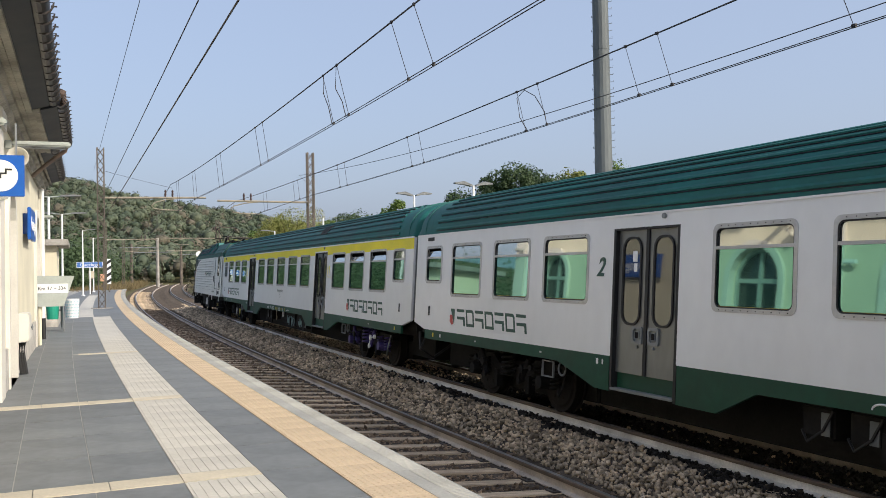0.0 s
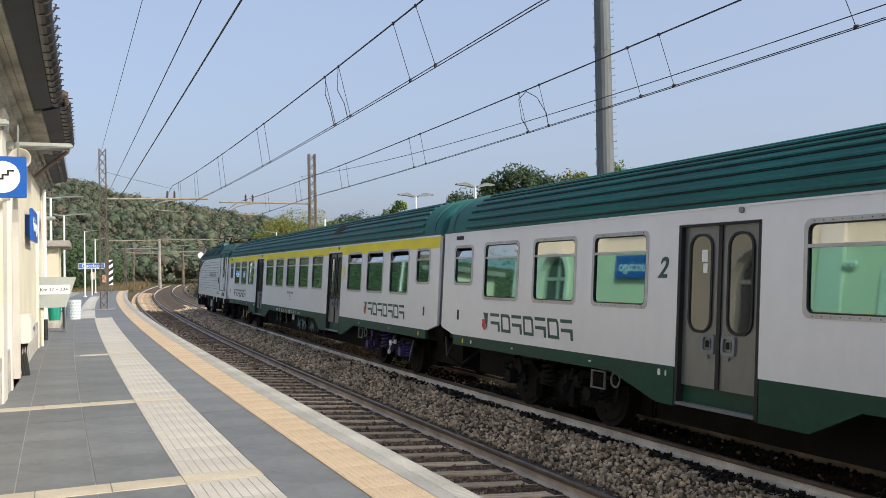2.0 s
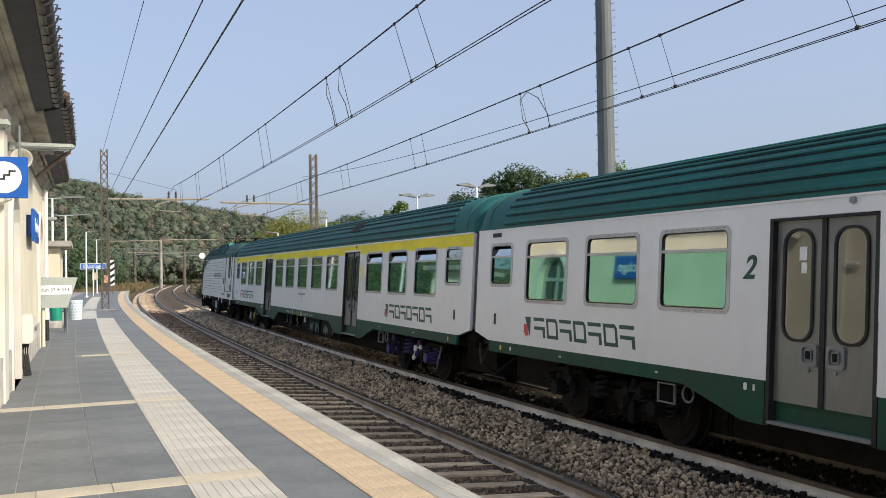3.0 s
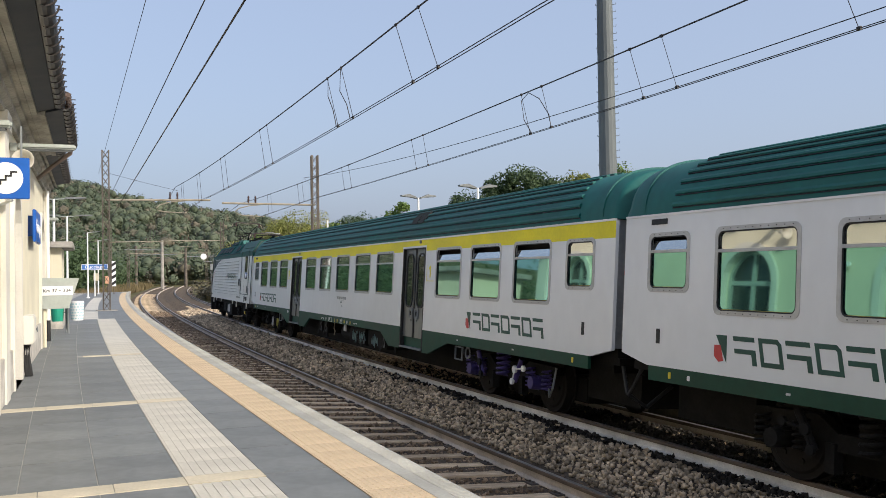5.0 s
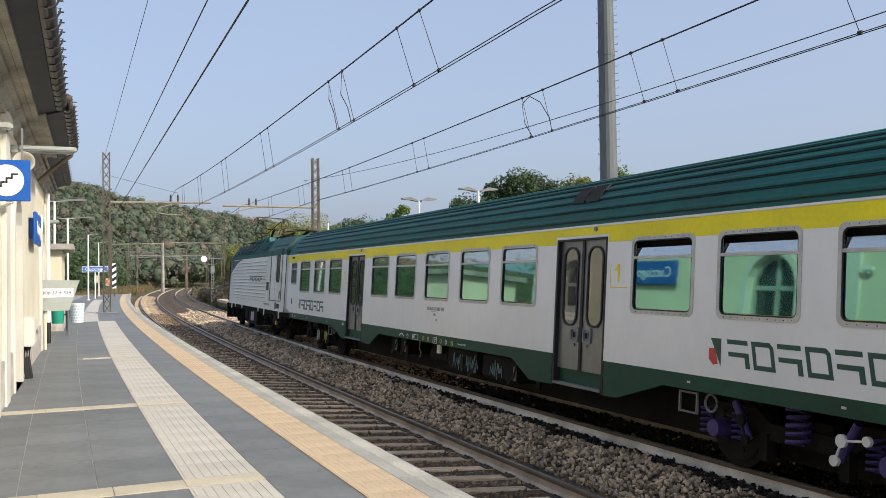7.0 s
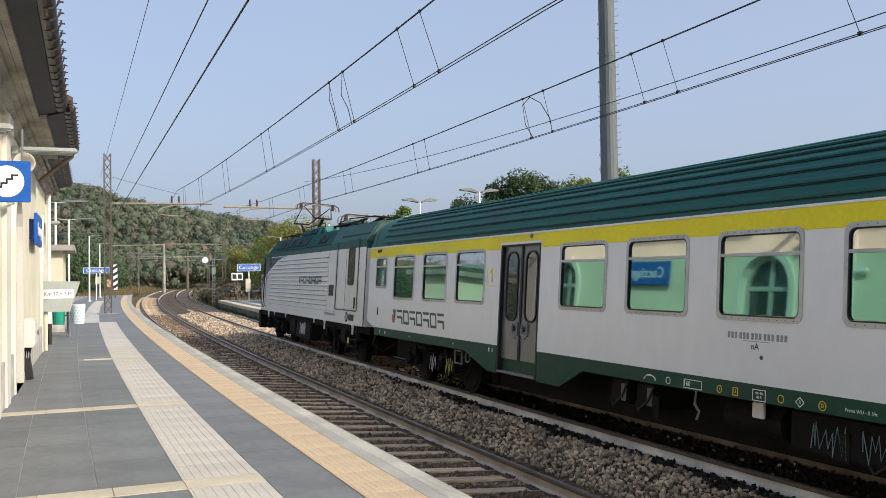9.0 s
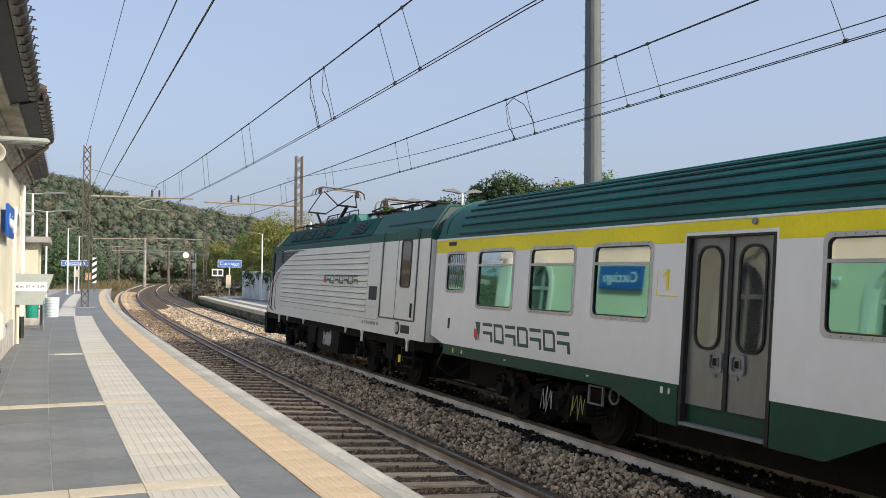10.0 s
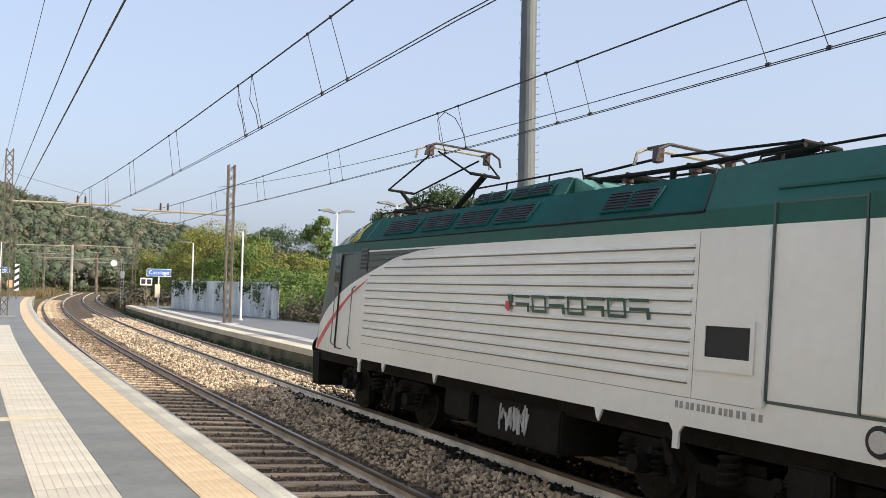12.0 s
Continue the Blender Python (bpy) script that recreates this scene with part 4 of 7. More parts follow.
    bm = bmesh.new()
    rod(bm, (0.215, -0.0205, 0), (0.215, -0.0245, 0), 0.165, seg=40)
    part("disc", bm, M["sign_white"], sg)
    bm = bmesh.new()
    for k in range(4):
        x, z = 0.115 + k * 0.05, -0.07 + k * 0.042
        box(bm, x, x + 0.058, -0.029, -0.025, z, z + 0.018)
        box(bm, x + 0.05 - 0.009, x + 0.05 + 0.009, -0.029, -0.025, z, z + 0.06 if k < 3 else z + 0.018)
    part("stairs_symbol", bm, M["grille"], sg)
    bm = bmesh.new()
    tube(bm, [(0.1, 0, 0.21), (0.1, 0, 0.5)], 0.012, 6)
    part("hanger", bm, M["galv"], sg)
    bm = bmesh.new()
    tube(bm, [(0.36, 0, 0.21), (0.36, 0, 0.55)], 0.012, 6)
    part("hanger", bm, M["galv"], sg)
    # blue name board over the platform, read in the windows of the train
    nb = empty("name_board", WALL @ pose(0.12, 6.1, 2.68), "long blue station name board on the station wall", "sign", "station name boards")
    bm = bmesh.new()
    box(bm, -0.03, 0.03, -0.92, 0.92, -0.31, 0.31, 0.01)
    for yy in (-0.7, 0.7):
        box(bm, -0.12, -0.03, yy - 0.03, yy + 0.03, -0.2, 0.2)
    part("board", bm, M["blue_sign"], nb)
    text("lettering", "Cucciago", 0.39, pose(0.034, 0, 0, 90, 0, 90), M["sign_white"], nb)


def build_kiosk():
    # small flat-roofed block further along the platform
    k = empty("flat_roofed_block", at(35.2, -5.75, 0), "small pale yellow block with a concrete slab roof", "outbuilding", kind="structure")
    bm = bmesh.new()
    box(bm, -1.3, 1.05, -1.8, 1.8, 0, 2.6)
    part("wall", bm, M["plaster"], k)
    bm = bmesh.new()
    box(bm, -1.32, 1.08, -1.83, 1.83, 0, 0.42, 0.01)
    part("plinth", bm, M["plinth"], k)
    bm = bmesh.new()
    box(bm, -1.6, 1.4, -2.1, 2.1, 2.6, 2.8, 0.02)
    part("roof", bm, M["concrete"], k)
    # kilometre board on its post
    b = empty("kilometre_board", at(25.6, -4.64, 0), "grey-green board with kilometre figures on a post", "sign")
    bm = bmesh.new()
    poly(bm, [(-0.46, 0.92), (0.22, 0.92), (0.46, 1.64), (-0.38, 1.66), (-0.46, 1.58)], -0.12, 0.12, 1)
    part("board", bm, M["grey_paint"], b)
    bm = bmesh.new()
    box(bm, -0.4, 0.32, -0.128, -0.121, 1.24, 1.46)
    part("plate", bm, M["sign_white"], b)
    text("figures", "Km 37 + 334", 0.115, pose(-0.04, -0.131, 1.35, 90, 0, 0), M["grille"], b)
    bm = bmesh.new()
    rod(bm, (-0.32, 0, 0), (-0.32, 0, 0.93), 0.05, seg=10)
    part("post", bm, M["plaster"], b)
    # two litter bins on a post
    p = empty("litter_bin", at(30.8, -4.32, 0), "white and blue perforated litter bin on a post", "litter bin", "litter bins")
    bm = bmesh.new()
    rod(bm, (-0.16, 0, 0), (-0.16, 0, 1.0), 0.03, seg=8)
    part("post", bm, M["galv"], p)
    bm = bmesh.new()
    rod(bm, (0.08, 0, 0.38), (0.08, 0, 0.95), 0.17, 0.2, 18)
    part("basket", bm, M["sign_white"], p)
    bm = bmesh.new()
    for j in range(6):
        for i in range(14):
            a = 2 * math.pi * i / 14 + j * 0.2
            r = 0.172 + 0.026 * j / 5
            box(bm, -0.022, 0.022, -0.004, 0.004, -0.02, 0.02, 0, Matrix.Translation((0.08 + r * math.cos(a), r * math.sin(a), 0.44 + 0.085 * j)) @ Matrix.Rotation(a + math.pi / 2, 4, "Z"))
    tagged(part("dots", bm, M["bin_blue"], p), kind="stuff")
    g = empty("litter_bin", at(31.0, -4.78, 0), "green perforated litter bin on a post", "litter bin", "litter bins")
    bm = bmesh.new()
    rod(bm, (0, 0, 0.36), (0, 0, 0.86), 0.16, 0.19, 16)
    part("basket", bm, M["green_bin"], g)
    bm = bmesh.new()
    rod(bm, (0.24, 0, 0), (0.24, 0, 0.9), 0.025, seg=8)
    box(bm, 0.1, 0.24, -0.02, 0.02, 0.6, 0.64)
    part("post", bm, M["galv"], g)


# ================================================================ masts, wires, lamps and signs
def lattice_mast(s, off, z0, top, label, w=0.3, arm=None, arm_z=5.25, arm_len=3.3):
    m = empty("catenary_mast", at(s, off, z0), label, "mast", "catenary masts")
    h = top - z0
    bm = bmesh.new()
    for sx in (-1, 1):
        for sy in (-1, 1):
            box(bm, sx * w / 2 - 0.03, sx * w / 2 + 0.03, sy * w / 2 - 0.03, sy * w / 2 + 0.03, 0, h)
    part("leg", bm, M["lattice"], m)
    bm = bmesh.new()
    n = int(h / 0.42)
    for k in range(n):
        a, b = k * h / n, (k + 1) * h / n
        for sy in (-1, 1):
            tube(bm, [(-w / 2, sy * w / 2, a), (w / 2, sy * w / 2, b)], 0.012, 4)
            tube(bm, [(w / 2, sy * w / 2, a), (-w / 2, sy * w / 2, b)], 0.012, 4)
            tube(bm, [(sy * w / 2, -w / 2, a), (sy * w / 2, w / 2, b)], 0.012, 4)
    part("lacing", bm, M["lattice"], m)
    bm = bmesh.new()
    box(bm, -0.5, 0.5, -0.5, 0.5, -0.02, 0.03, 0.01)
    part("foot", bm, M["concrete"], m)
    if arm:
        z = arm_z - z0
        bm = bmesh.new()
        tube(bm, [(0, 0, z), (arm * arm_len, 0, z + 0.05)], 0.05, 8)
        c = part("arm", bm, M["pale_pipe"], m)
        wx = arm * abs(off) if off < 0 else -(off - FAR)
        for d in (-0.17, 0.17):
            bm = bmesh.new()
            rod(bm, (wx + d, 0, z + 0.05), (wx + d, 0, z + 0.42), 0.035, seg=8)
            for k in range(4):
                rod(bm, (wx + d, 0, z + 0.1 + k * 0.07), (wx + d, 0, z + 0.13 + k * 0.07), 0.06, seg=8)
            part("insulator", bm, M["insul"], c)
        bm = bmesh.new()
        tube(bm, [(wx + 0.55, 0, z), (wx - 0.1, 0, z - 0.06), (wx - 0.65, 0, z - 0.2), (wx - 0.82, 0, z - 0.36), (wx - 0.7, 0, z - 0.5), (wx - 0.3, 0, z - 0.56), (wx + 0.6, 0, z - 0.6)], 0.028, 6)
        part("steady_arm", bm, M["pale_pipe"], c)
    return m




def contact_z(s, far):
    """The contact wire, slightly raised towards its masts."""
    return 4.195 + 0.0006 * min(abs(s - 20), 13) ** 2 if far else 4.225 + 0.0009 * min(abs(s - 22.5), 13) ** 2


SAG = ((5.22, 0.00098, 21.0), (4.97, 0.0006, 24.5))
SPAN = 52.0


def messenger_z(s, far):
    """The carrying wire hangs in a shallow curve from mast to mast."""
    z, k, c = SAG[far]
    f = (s - c + SPAN / 2) % SPAN - SPAN / 2
    return z + k * f * f


def build_wires():
    for off, far in ((0.0, 0), (FAR, 1)):
        w = empty("overhead_line", pose(0, 0, 0), "overhead contact line with droppers above the track", "overhead line", "overhead lines")
        ss = np.arange(-50, 141, 1.5)
        for d in (-0.03, 0.03):
            bm = bmesh.new()
            tube(bm, [P(s, off + d, contact_z(s, far)) for s in ss], 0.0065, 5)
            part("contact_wire", bm, M["wire"], w)
        bm = bmesh.new()
        tube(bm, [P(s, off, messenger_z(s, far)) for s in np.arange(-50, 141, 1.0)], 0.0125, 5)
        part("messenger_wire", bm, M["wire"], w)
        places = (9.2, 13.2, 22.8, 29.3, 35.7, 42.0, 52, 58.5, 65, 71, 78, 85) if far else (7.3, 13.8, 23.9, 30.5, 37.0, 43.4, 52, 58.5, 65, 71, 78, 85)
        gap, slant = (0.4, 0.33) if far else (0.45, 0.66)
        for s in (*places, 16.8 if far else 17.5):
            for q in (-gap, gap):
                top, zc = messenger_z(s + q, far), contact_z(s + q - slant, far)
                bm = bmesh.new()
                tube(bm, [P(s + q, off, top), P(s + q - slant * 0.8, off, zc + (top - zc) * 0.2), P(s + q - slant, off, zc)], 0.0055, 4)
                box(bm, -0.014, 0.014, -0.028, 0.028, -0.014, 0.03, 0, at(s + q - slant, off, zc))
                box(bm, -0.014, 0.014, -0.028, 0.028, -0.02, 0.02, 0, at(s + q, off, top))
                part("dropper", bm, M["wire"], w)
        # slack jumper loop
        s, a, b = (16.8 if far else 17.5), messenger_z(17, far), contact_z(17, far)
        bm = bmesh.new()
        if far:
            pts = [P(s + 0.0, off, b), P(s + 0.3, off, b + 0.3), P(s + 0.4, off, a - 0.12), P(s + 0.1, off, a - 0.02), P(s - 0.3, off, a - 0.2), P(s - 0.65, off, b + 0.25), P(s - 0.72, off, b)]
        else:
            pts = [P(s + 0.4, off, a), P(s + 0.42, off, (a + b) / 2 + 0.15), P(s + 0.1, off, (a + b) / 2 - 0.15), P(s - 0.05, off, b + 0.1), P(s - 0.1, off, b)]
        tube(bm, pts, 0.008, 5)
        part("jumper", bm, M["wire"], w)
        if not far:
            bm = bmesh.new()
            tube(bm, [P(s - 0.42, off, a), P(s - 0.35, off, (a + b) / 2 + 0.1), P(s - 0.75, off, (a + b) / 2 - 0.2), P(s - 0.95, off, b)], 0.008, 5)
            part("jumper", bm, M["wire"], w)
    # second wire over the far track
    w = empty("auxiliary_wire", pose(0, 0, 0), "thin auxiliary wire beside the far overhead line", "wire", "single wires")
    bm = bmesh.new()
    tube(bm, [P(s, FAR, 4.39 + 0.00165 * (s - 13) ** 2) for s in np.arange(1, 36, 2)] + [P(46.7, 6.6, 6.0)], 0.007, 5)
    part("wire", bm, M["wire"], w)


def span(name, a, b, r, label, sag=0.3):
    w = empty(name, pose(0, 0, 0), label, "wire", "feeder wires")
    a, b = Vector(a), Vector(b)
    bm = bmesh.new()
    tube(bm, [a.lerp(b, t) - Vector((0, 0, sag * 4 * t * (1 - t))) for t in np.linspace(0, 1, 16)], r, 5)
    part("wire", bm, M["wire"], w)


def build_masts():
    lattice_mast(48.1, -3.14, 0, 7.7, "rusty lattice catenary mast standing on the platform", arm=1, arm_z=5.3, arm_len=4.9)
    lattice_mast(46.7, 6.75, FZ, 7.56, "rusty lattice catenary mast standing on the far platform", arm=-1, arm_z=5.05, arm_len=4.6)
    for t, d, top in ((-0.316, 158, 7.3), (-0.345, 165, 6.6), (-0.29, 175, 6.4)):
        x, y = azimuth_place(t, d)
        c = empty("line_pole", pose(x, y, -1.0, 0, 0, 20), "pale concrete line pole with a cross arm", "pole", "distant line poles")
        bm = bmesh.new()
        rod(bm, (0, 0, 0), (0, 0, top + 1), 0.3, 0.22, 8)
        part("shaft", bm, M["concrete"] if t == -0.316 else M["lattice"], c)
        bm = bmesh.new()
        tube(bm, [(-0.2, 0, top - 0.6), (7.0 if t != -0.316 else -6.0, 0, top - 0.5)], 0.07, 6)
        part("cross_arm", bm, M["galv"], c)
    lattice_mast(96.0, -3.6, -0.9, 6.6, "distant rusty lattice catenary mast by the track", arm=1, arm_z=4.9, arm_len=5)
    lattice_mast(94.0, 7.0, -0.9, 6.8, "distant rusty lattice catenary mast by the track", arm=-1, arm_z=4.9, arm_len=5)
    lattice_mast(140.0, -3.8, -0.9, 6.4, "distant rusty lattice catenary mast by the track", arm=1, arm_z=4.7, arm_len=5)
    lattice_mast(141.0, 7.2, -0.9, 6.4, "distant rusty lattice catenary mast by the track", arm=-1, arm_z=4.7, arm_len=5)
    lattice_mast(-14.0, 7.4, FZ, 7.6, "rusty lattice catenary mast behind the viewer", arm=-1, arm_z=5.05, arm_len=4.6)
    for (o0, z0), (o1, z1), r, label in (((-3.45, 6.58), (-3.36, 6.39), 0.006, "thin feeder wire strung to the platform mast"),
                                         ((-3.38, 4.53), (-3.35, 4.4), 0.007, "dark feeder wire strung over the platform"),
                                         ((-3.45, 3.52), (-3.28, 3.94), 0.009, "thick dark feeder wire strung over the platform")):
        a, b = P(48.1, o0, z0), P(2.0, o1, z1)
        span("feeder_wire", a, a + (b - a) * 1.25, r, label, 0.0)
    span("stay_wire", P(48.1, -3.0, 6.6), P(48.1, 0.2, 5.8), 0.008, "thin stay wire from the mast", 0.02)


def lamp_post(s, off, z0, top, arms, label, arm_len=1.0, r=0.06):
    p = empty("lamp_post", at(s, off, z0), label, "lamp post", "platform lamp posts")
    h = top - z0
    bm = bmesh.new()
    rod(bm, (0, 0, 0), (0, 0, h), r, r * 0.75, 12)
    rod(bm, (0, 0, 0), (0, 0, 0.06), 0.14, seg=12)
    part("post", bm, M["white_paint"], p, smooth=False)
    for a in arms:
        bm = bmesh.new()
        tube(bm, [(0, 0, h - 0.02), (a * arm_len * 0.45, 0, h + 0.02)], 0.025, 6)
        arm = part("arm", bm, M["grey_paint"], p)
        bm = bmesh.new()
        poly(bm, [(a * arm_len * 0.35, h + 0.0), (a * arm_len, h + 0.03), (a * arm_len, h + 0.07), (a * arm_len * 0.75, h + 0.09), (a * arm_len * 0.35, h + 0.07)], -0.1, 0.1, 1)
        part("lamp_head", bm, M["lamp_grey"], p)


def name_sign(s, off, z0, zc, label, w=1.9, h=0.46, turn=0.0):
    n = empty("name_board", at(s, off, z0, turn), label, "sign", "station name boards")
    z = zc - z0
    bm = bmesh.new()
    box(bm, -w / 2, w / 2, -0.03, 0.03, z - h / 2, z + h / 2, 0.01)
    part("board", bm, M["blue_pale"], n)
    bm = bmesh.new()
    ring(bm, [(w / 2, z + h / 2), (-w / 2, z + h / 2), (-w / 2, z - h / 2), (w / 2, z - h / 2)], [(w / 2 - 0.03, z + h / 2 - 0.03), (-w / 2 + 0.03, z + h / 2 - 0.03), (-w / 2 + 0.03, z - h / 2 + 0.03), (w / 2 - 0.03, z - h / 2 + 0.03)], -0.036, -0.031, 1)
    part("border", bm, M["sign_white"], n)
    text("lettering", "Cucciago", 0.4, pose(0, -0.036, z, 90, 0, 0), M["sign_white"], n)
    bm = bmesh.new()
    rod(bm, (0, 0.05, 0), (0, 0.05, z + 0.1), 0.05, seg=10)
    part("post", bm, M["white_paint"], n)
    return n


def build_platform_furniture():
    for s, o, top in ((74.2, -4.58, 4.89), (88.0, -4.3, 4.79), (53.6, -5.05, 4.85), (42.0, -5.2, 4.85)):
        lamp_post(s, o, 0, top, (-1, 1) if s < 60 else (1,), "slim white platform lamp post with flat lamp heads", 1.25 if s < 60 else 0.9)
    lamp_post(65.9, 8.33, FZ, 4.42, (-1,), "slim white lamp post on the far platform")
    lamp_post(50.1, 8.2, FZ, 4.47, (-1,), "slim white lamp post on the far platform")
    for t, d, top in ((-0.031, 46, 5.35), (0.035, 41, 5.35)):
        x, y = azimuth_place(t, d)
        p = empty("street_lamp", pose(x, y, -0.6, 0, 0, 25), "double-headed street lamp standing behind the train", "street lamp", "street lamps")
        bm = bmesh.new()
        rod(bm, (0, 0, 0), (0, 0, top + 0.6), 0.07, 0.05, 12)
        part("post", bm, M["white_paint"], p)
        for a in (-1, 1):
            bm = bmesh.new()
            poly(bm, [(a * 0.1, top + 0.55), (a * 0.45, top + 0.62), (a * 0.95, top + 0.66), (a * 0.95, top + 0.72), (a * 0.5, top + 0.78), (a * 0.1, top + 0.62)], -0.12, 0.12, 1)
            part("lamp_head", bm, M["lamp_grey"], p)
    name_sign(79.0, -4.25, 0, 2.35, "blue station name board on a post at the platform end", 1.95)
    name_sign(72.1, 6.89, FZ, 2.36, "blue station name board on a post on the far platform", 1.75, 0.56, -4)
    name_sign(33.2, 8.6, FZ, 2.4, "blue station name board on a post on the far platform", 1.75, 0.56, -4)
    # notice post under the far name board
    nb = empty("notice_post", at(72.0, 6.8, FZ), "cream notice box on a post under the name board", "notice")
    bm = bmesh.new()
    box(bm, -0.19, 0.19, -0.08, 0.0, 0.75, 1.75, 0.02)
    part("box", bm, M["cream_band"], nb)
    sq = empty("track_marker", at(71.8, 5.97, FZ), "white board with two black squares on a thin post", "marker sign")
    bm = bmesh.new()
    box(bm, -0.42, 0.42, -0.02, 0.02, 1.65, 2.2, 0.01)
    part("board", bm, M["sign_white"], sq)
    for x in (-0.2, 0.2):
        bm = bmesh.new()
        box(bm, x - 0.15, x + 0.15, -0.026, -0.021, 1.76, 2.1)
        part("square", bm, M["grille"], sq)
    bm = bmesh.new()
    rod(bm, (0, 0.03, 0), (0, 0.03, 1.7), 0.025, seg=8)
    part("post", bm, M["lattice"], sq)
    # markers at the near platform's end
    ch = empty("chevron_marker", at(86.0, -2.95, -0.9), "tall board with slanting black and white bars", "marker sign", "chevron markers")
    bm = bmesh.new()
    box(bm, -0.17, 0.17, -0.02, 0.02, 1.6, 3.8)
    part("board", bm, M["sign_white"], ch)
    for k in range(4):
        bm = bmesh.new()
        z = 1.65 + k * 0.55
        poly(bm, [(-0.17, z), (0.17, z + 0.22), (0.17, z + 0.48), (-0.17, z + 0.26)], -0.026, -0.021, 1)
        part("bar", bm, M["grille"], ch)
    bm = bmesh.new()
    rod(bm, (0, 0.04, 0), (0, 0.04, 3.7), 0.04, seg=8)
    part("post", bm, M["lattice"], ch)
    for s, o, z, key in ((80.0, -3.3, 1.0, "orange"), (80.6, -4.2, 1.25, "cream_band")):
        nb = empty("notice_board", at(s, o, 0), "small notice board on a post at the platform end", "notice", "platform end notices")
        bm = bmesh.new()
        box(bm, -0.2, 0.2, -0.03, 0.03, z, z + 0.6, 0.01)
        part("board", bm, M[key], nb)
        bm = bmesh.new()
        rod(bm, (0, 0.05, 0), (0, 0.05, z + 0.5), 0.03, seg=8)
        part("post", bm, M["lattice"], nb)
    # corrugated sheet fence with ivy
    fence = empty("sheet_fence", pose(0, 0, 0), "pale corrugated sheet fence overgrown with ivy", "fence")
    a, b = P(72.3, 7.9, -0.35), P(51.7, 10.6, -0.35)
    bm = bmesh.new()
    n = 150
    d = (b - a).normalized()
    nrm = Vector((d.y, -d.x, 0))
    lo = [a.lerp(b, i / n) + nrm * (0.035 if i % 4 < 2 else -0.035) for i in range(n + 1)]
    V = [(bm.verts.new(p), bm.verts.new(p + Vector((0, 0, 2.15)))) for p in lo]
    for p, q in zip(V, V[1:]):
        bm.faces.new((p[0], q[0], q[1], p[1]))
    part("sheet", bm, M["fence_sheet"], fence)
    for f in np.linspace(0, 1, 9):
        bm = bmesh.new()
        p = a.lerp(b, f) - nrm * 0.08
        rod(bm, p, p + Vector((0, 0, 2.2)), 0.04, seg=6)
        part("post", bm, M["galv"], fence)
    r = np.random.default_rng(77)
    C, R = [], []
    for k in range(34):
        f = r.random()
        p = a.lerp(b, f)
        zt = 2.1
        ln = r.uniform(0.3, 1.8) * (1 - 0.4 * f)
        for j in range(6):
            C.append((p.x + r.normal() * 0.15, p.y + r.normal() * 0.12, -0.35 + zt - ln * j / 6))
            R.append((0.13, 0.09, 0.2))
    q, f = leaf_cloud(C, R, 5000, 0.055, 78)
    cloud_object("ivy", q, f, M["leaf_dark"], fence)
    # signal with a round disc
    sgn = empty("signal", at(88.5, 5.6, -0.95), "railway signal with a round white disc on a lattice post", "signal")
    bm = bmesh.new()
    for sx in (-0.1, 0.1):
        rod(bm, (sx, 0, 0), (sx, 0, 4.4), 0.03, seg=6)
    for k in range(14):
        box(bm, -0.14, 0.14, -0.1, 0.1, 0.3 + k * 0.28, 0.34 + k * 0.28)
    part("post", bm, M["galv"], sgn)
    bm = bmesh.new()
    rod(bm, (-0.75, 0, 4.2), (-0.75, 0.12, 4.2), 0.28, seg=24)
    part("disc", bm, M["sign_white"], sgn)
    bm = bmesh.new()
    tube(bm, [(0, 0, 3.7), (-0.75, 0.02, 3.7), (-0.75, 0.06, 4.2)], 0.04, 6)
    part("arm", bm, M["galv"], sgn)
    bm = bmesh.new()
    box(bm, -0.18, 0.18, -0.16, 0.05, 2.9, 3.5, 0.02)
    part("box", bm, M["galv"], sgn)


def build_tall_pole():
    x, y = azimuth_place(0.1798, 30.0)
    p = empty("tall_steel_pole", pose(x, y, -0.6), "tall tapered galvanised steel pole with climbing pegs", "pole")
    bm = bmesh.new()
    rod(bm, (0, 0, 0), (0, 0, 22), 0.315, 0.205, 16)
    part("shaft", bm, M["pole_steel"], p)
    for z in (5.5, 9.3, 13.2):
        bm = bmesh.new()
        r = 0.315 - 0.11 * z / 22
        rod(bm, (0, 0, z), (0, 0, z + 0.25), r + 0.008, r + 0.006, 16)
        part("collar", bm, M["pole_steel"], p)
    u = Vector((math.cos(radians(-10)), math.sin(radians(-10)), 0))
    for k in range(48):
        z = 2 + k * 0.24
        r = 0.315 - 0.11 * z / 22
        for sg in (-1, 1):
            e = u * sg
            if sg > 0 or k % 2:
                ln = 0.1 if sg > 0 else 0.03
                bm = bmesh.new()
                tube(bm, [e * (r - 0.01) + Vector((0, 0, z)), e * (r + ln) + Vector((0, 0, z)), e * (r + ln) + Vector((0, 0, z + 0.05))], 0.009, 4)
                part("peg", bm, M["galv"], p)


M["fence_sheet"] = mat("pale_corrugated_sheet", (0.6, 0.63, 0.63), 0.6, 0.3, 1.2, 20, 0.05, stretch=(1, 1, 0.3))
build_station()
build_kiosk()
build_wires()
build_masts()
build_platform_furniture()
build_tall_pole()


# ================================================================ the train
# Local axes: y along the track towards the locomotive, x to the right, z over the rails.
COACH_L, HALF = 26.44, 1.41
SILL, HEAD = 1.74, 2.68
SMALL, BIG, DOORS = (0.53, 1.27), [(1.77, 2.99), (3.51, 4.73), (5.2, 6.43)], (7.05, 8.43)
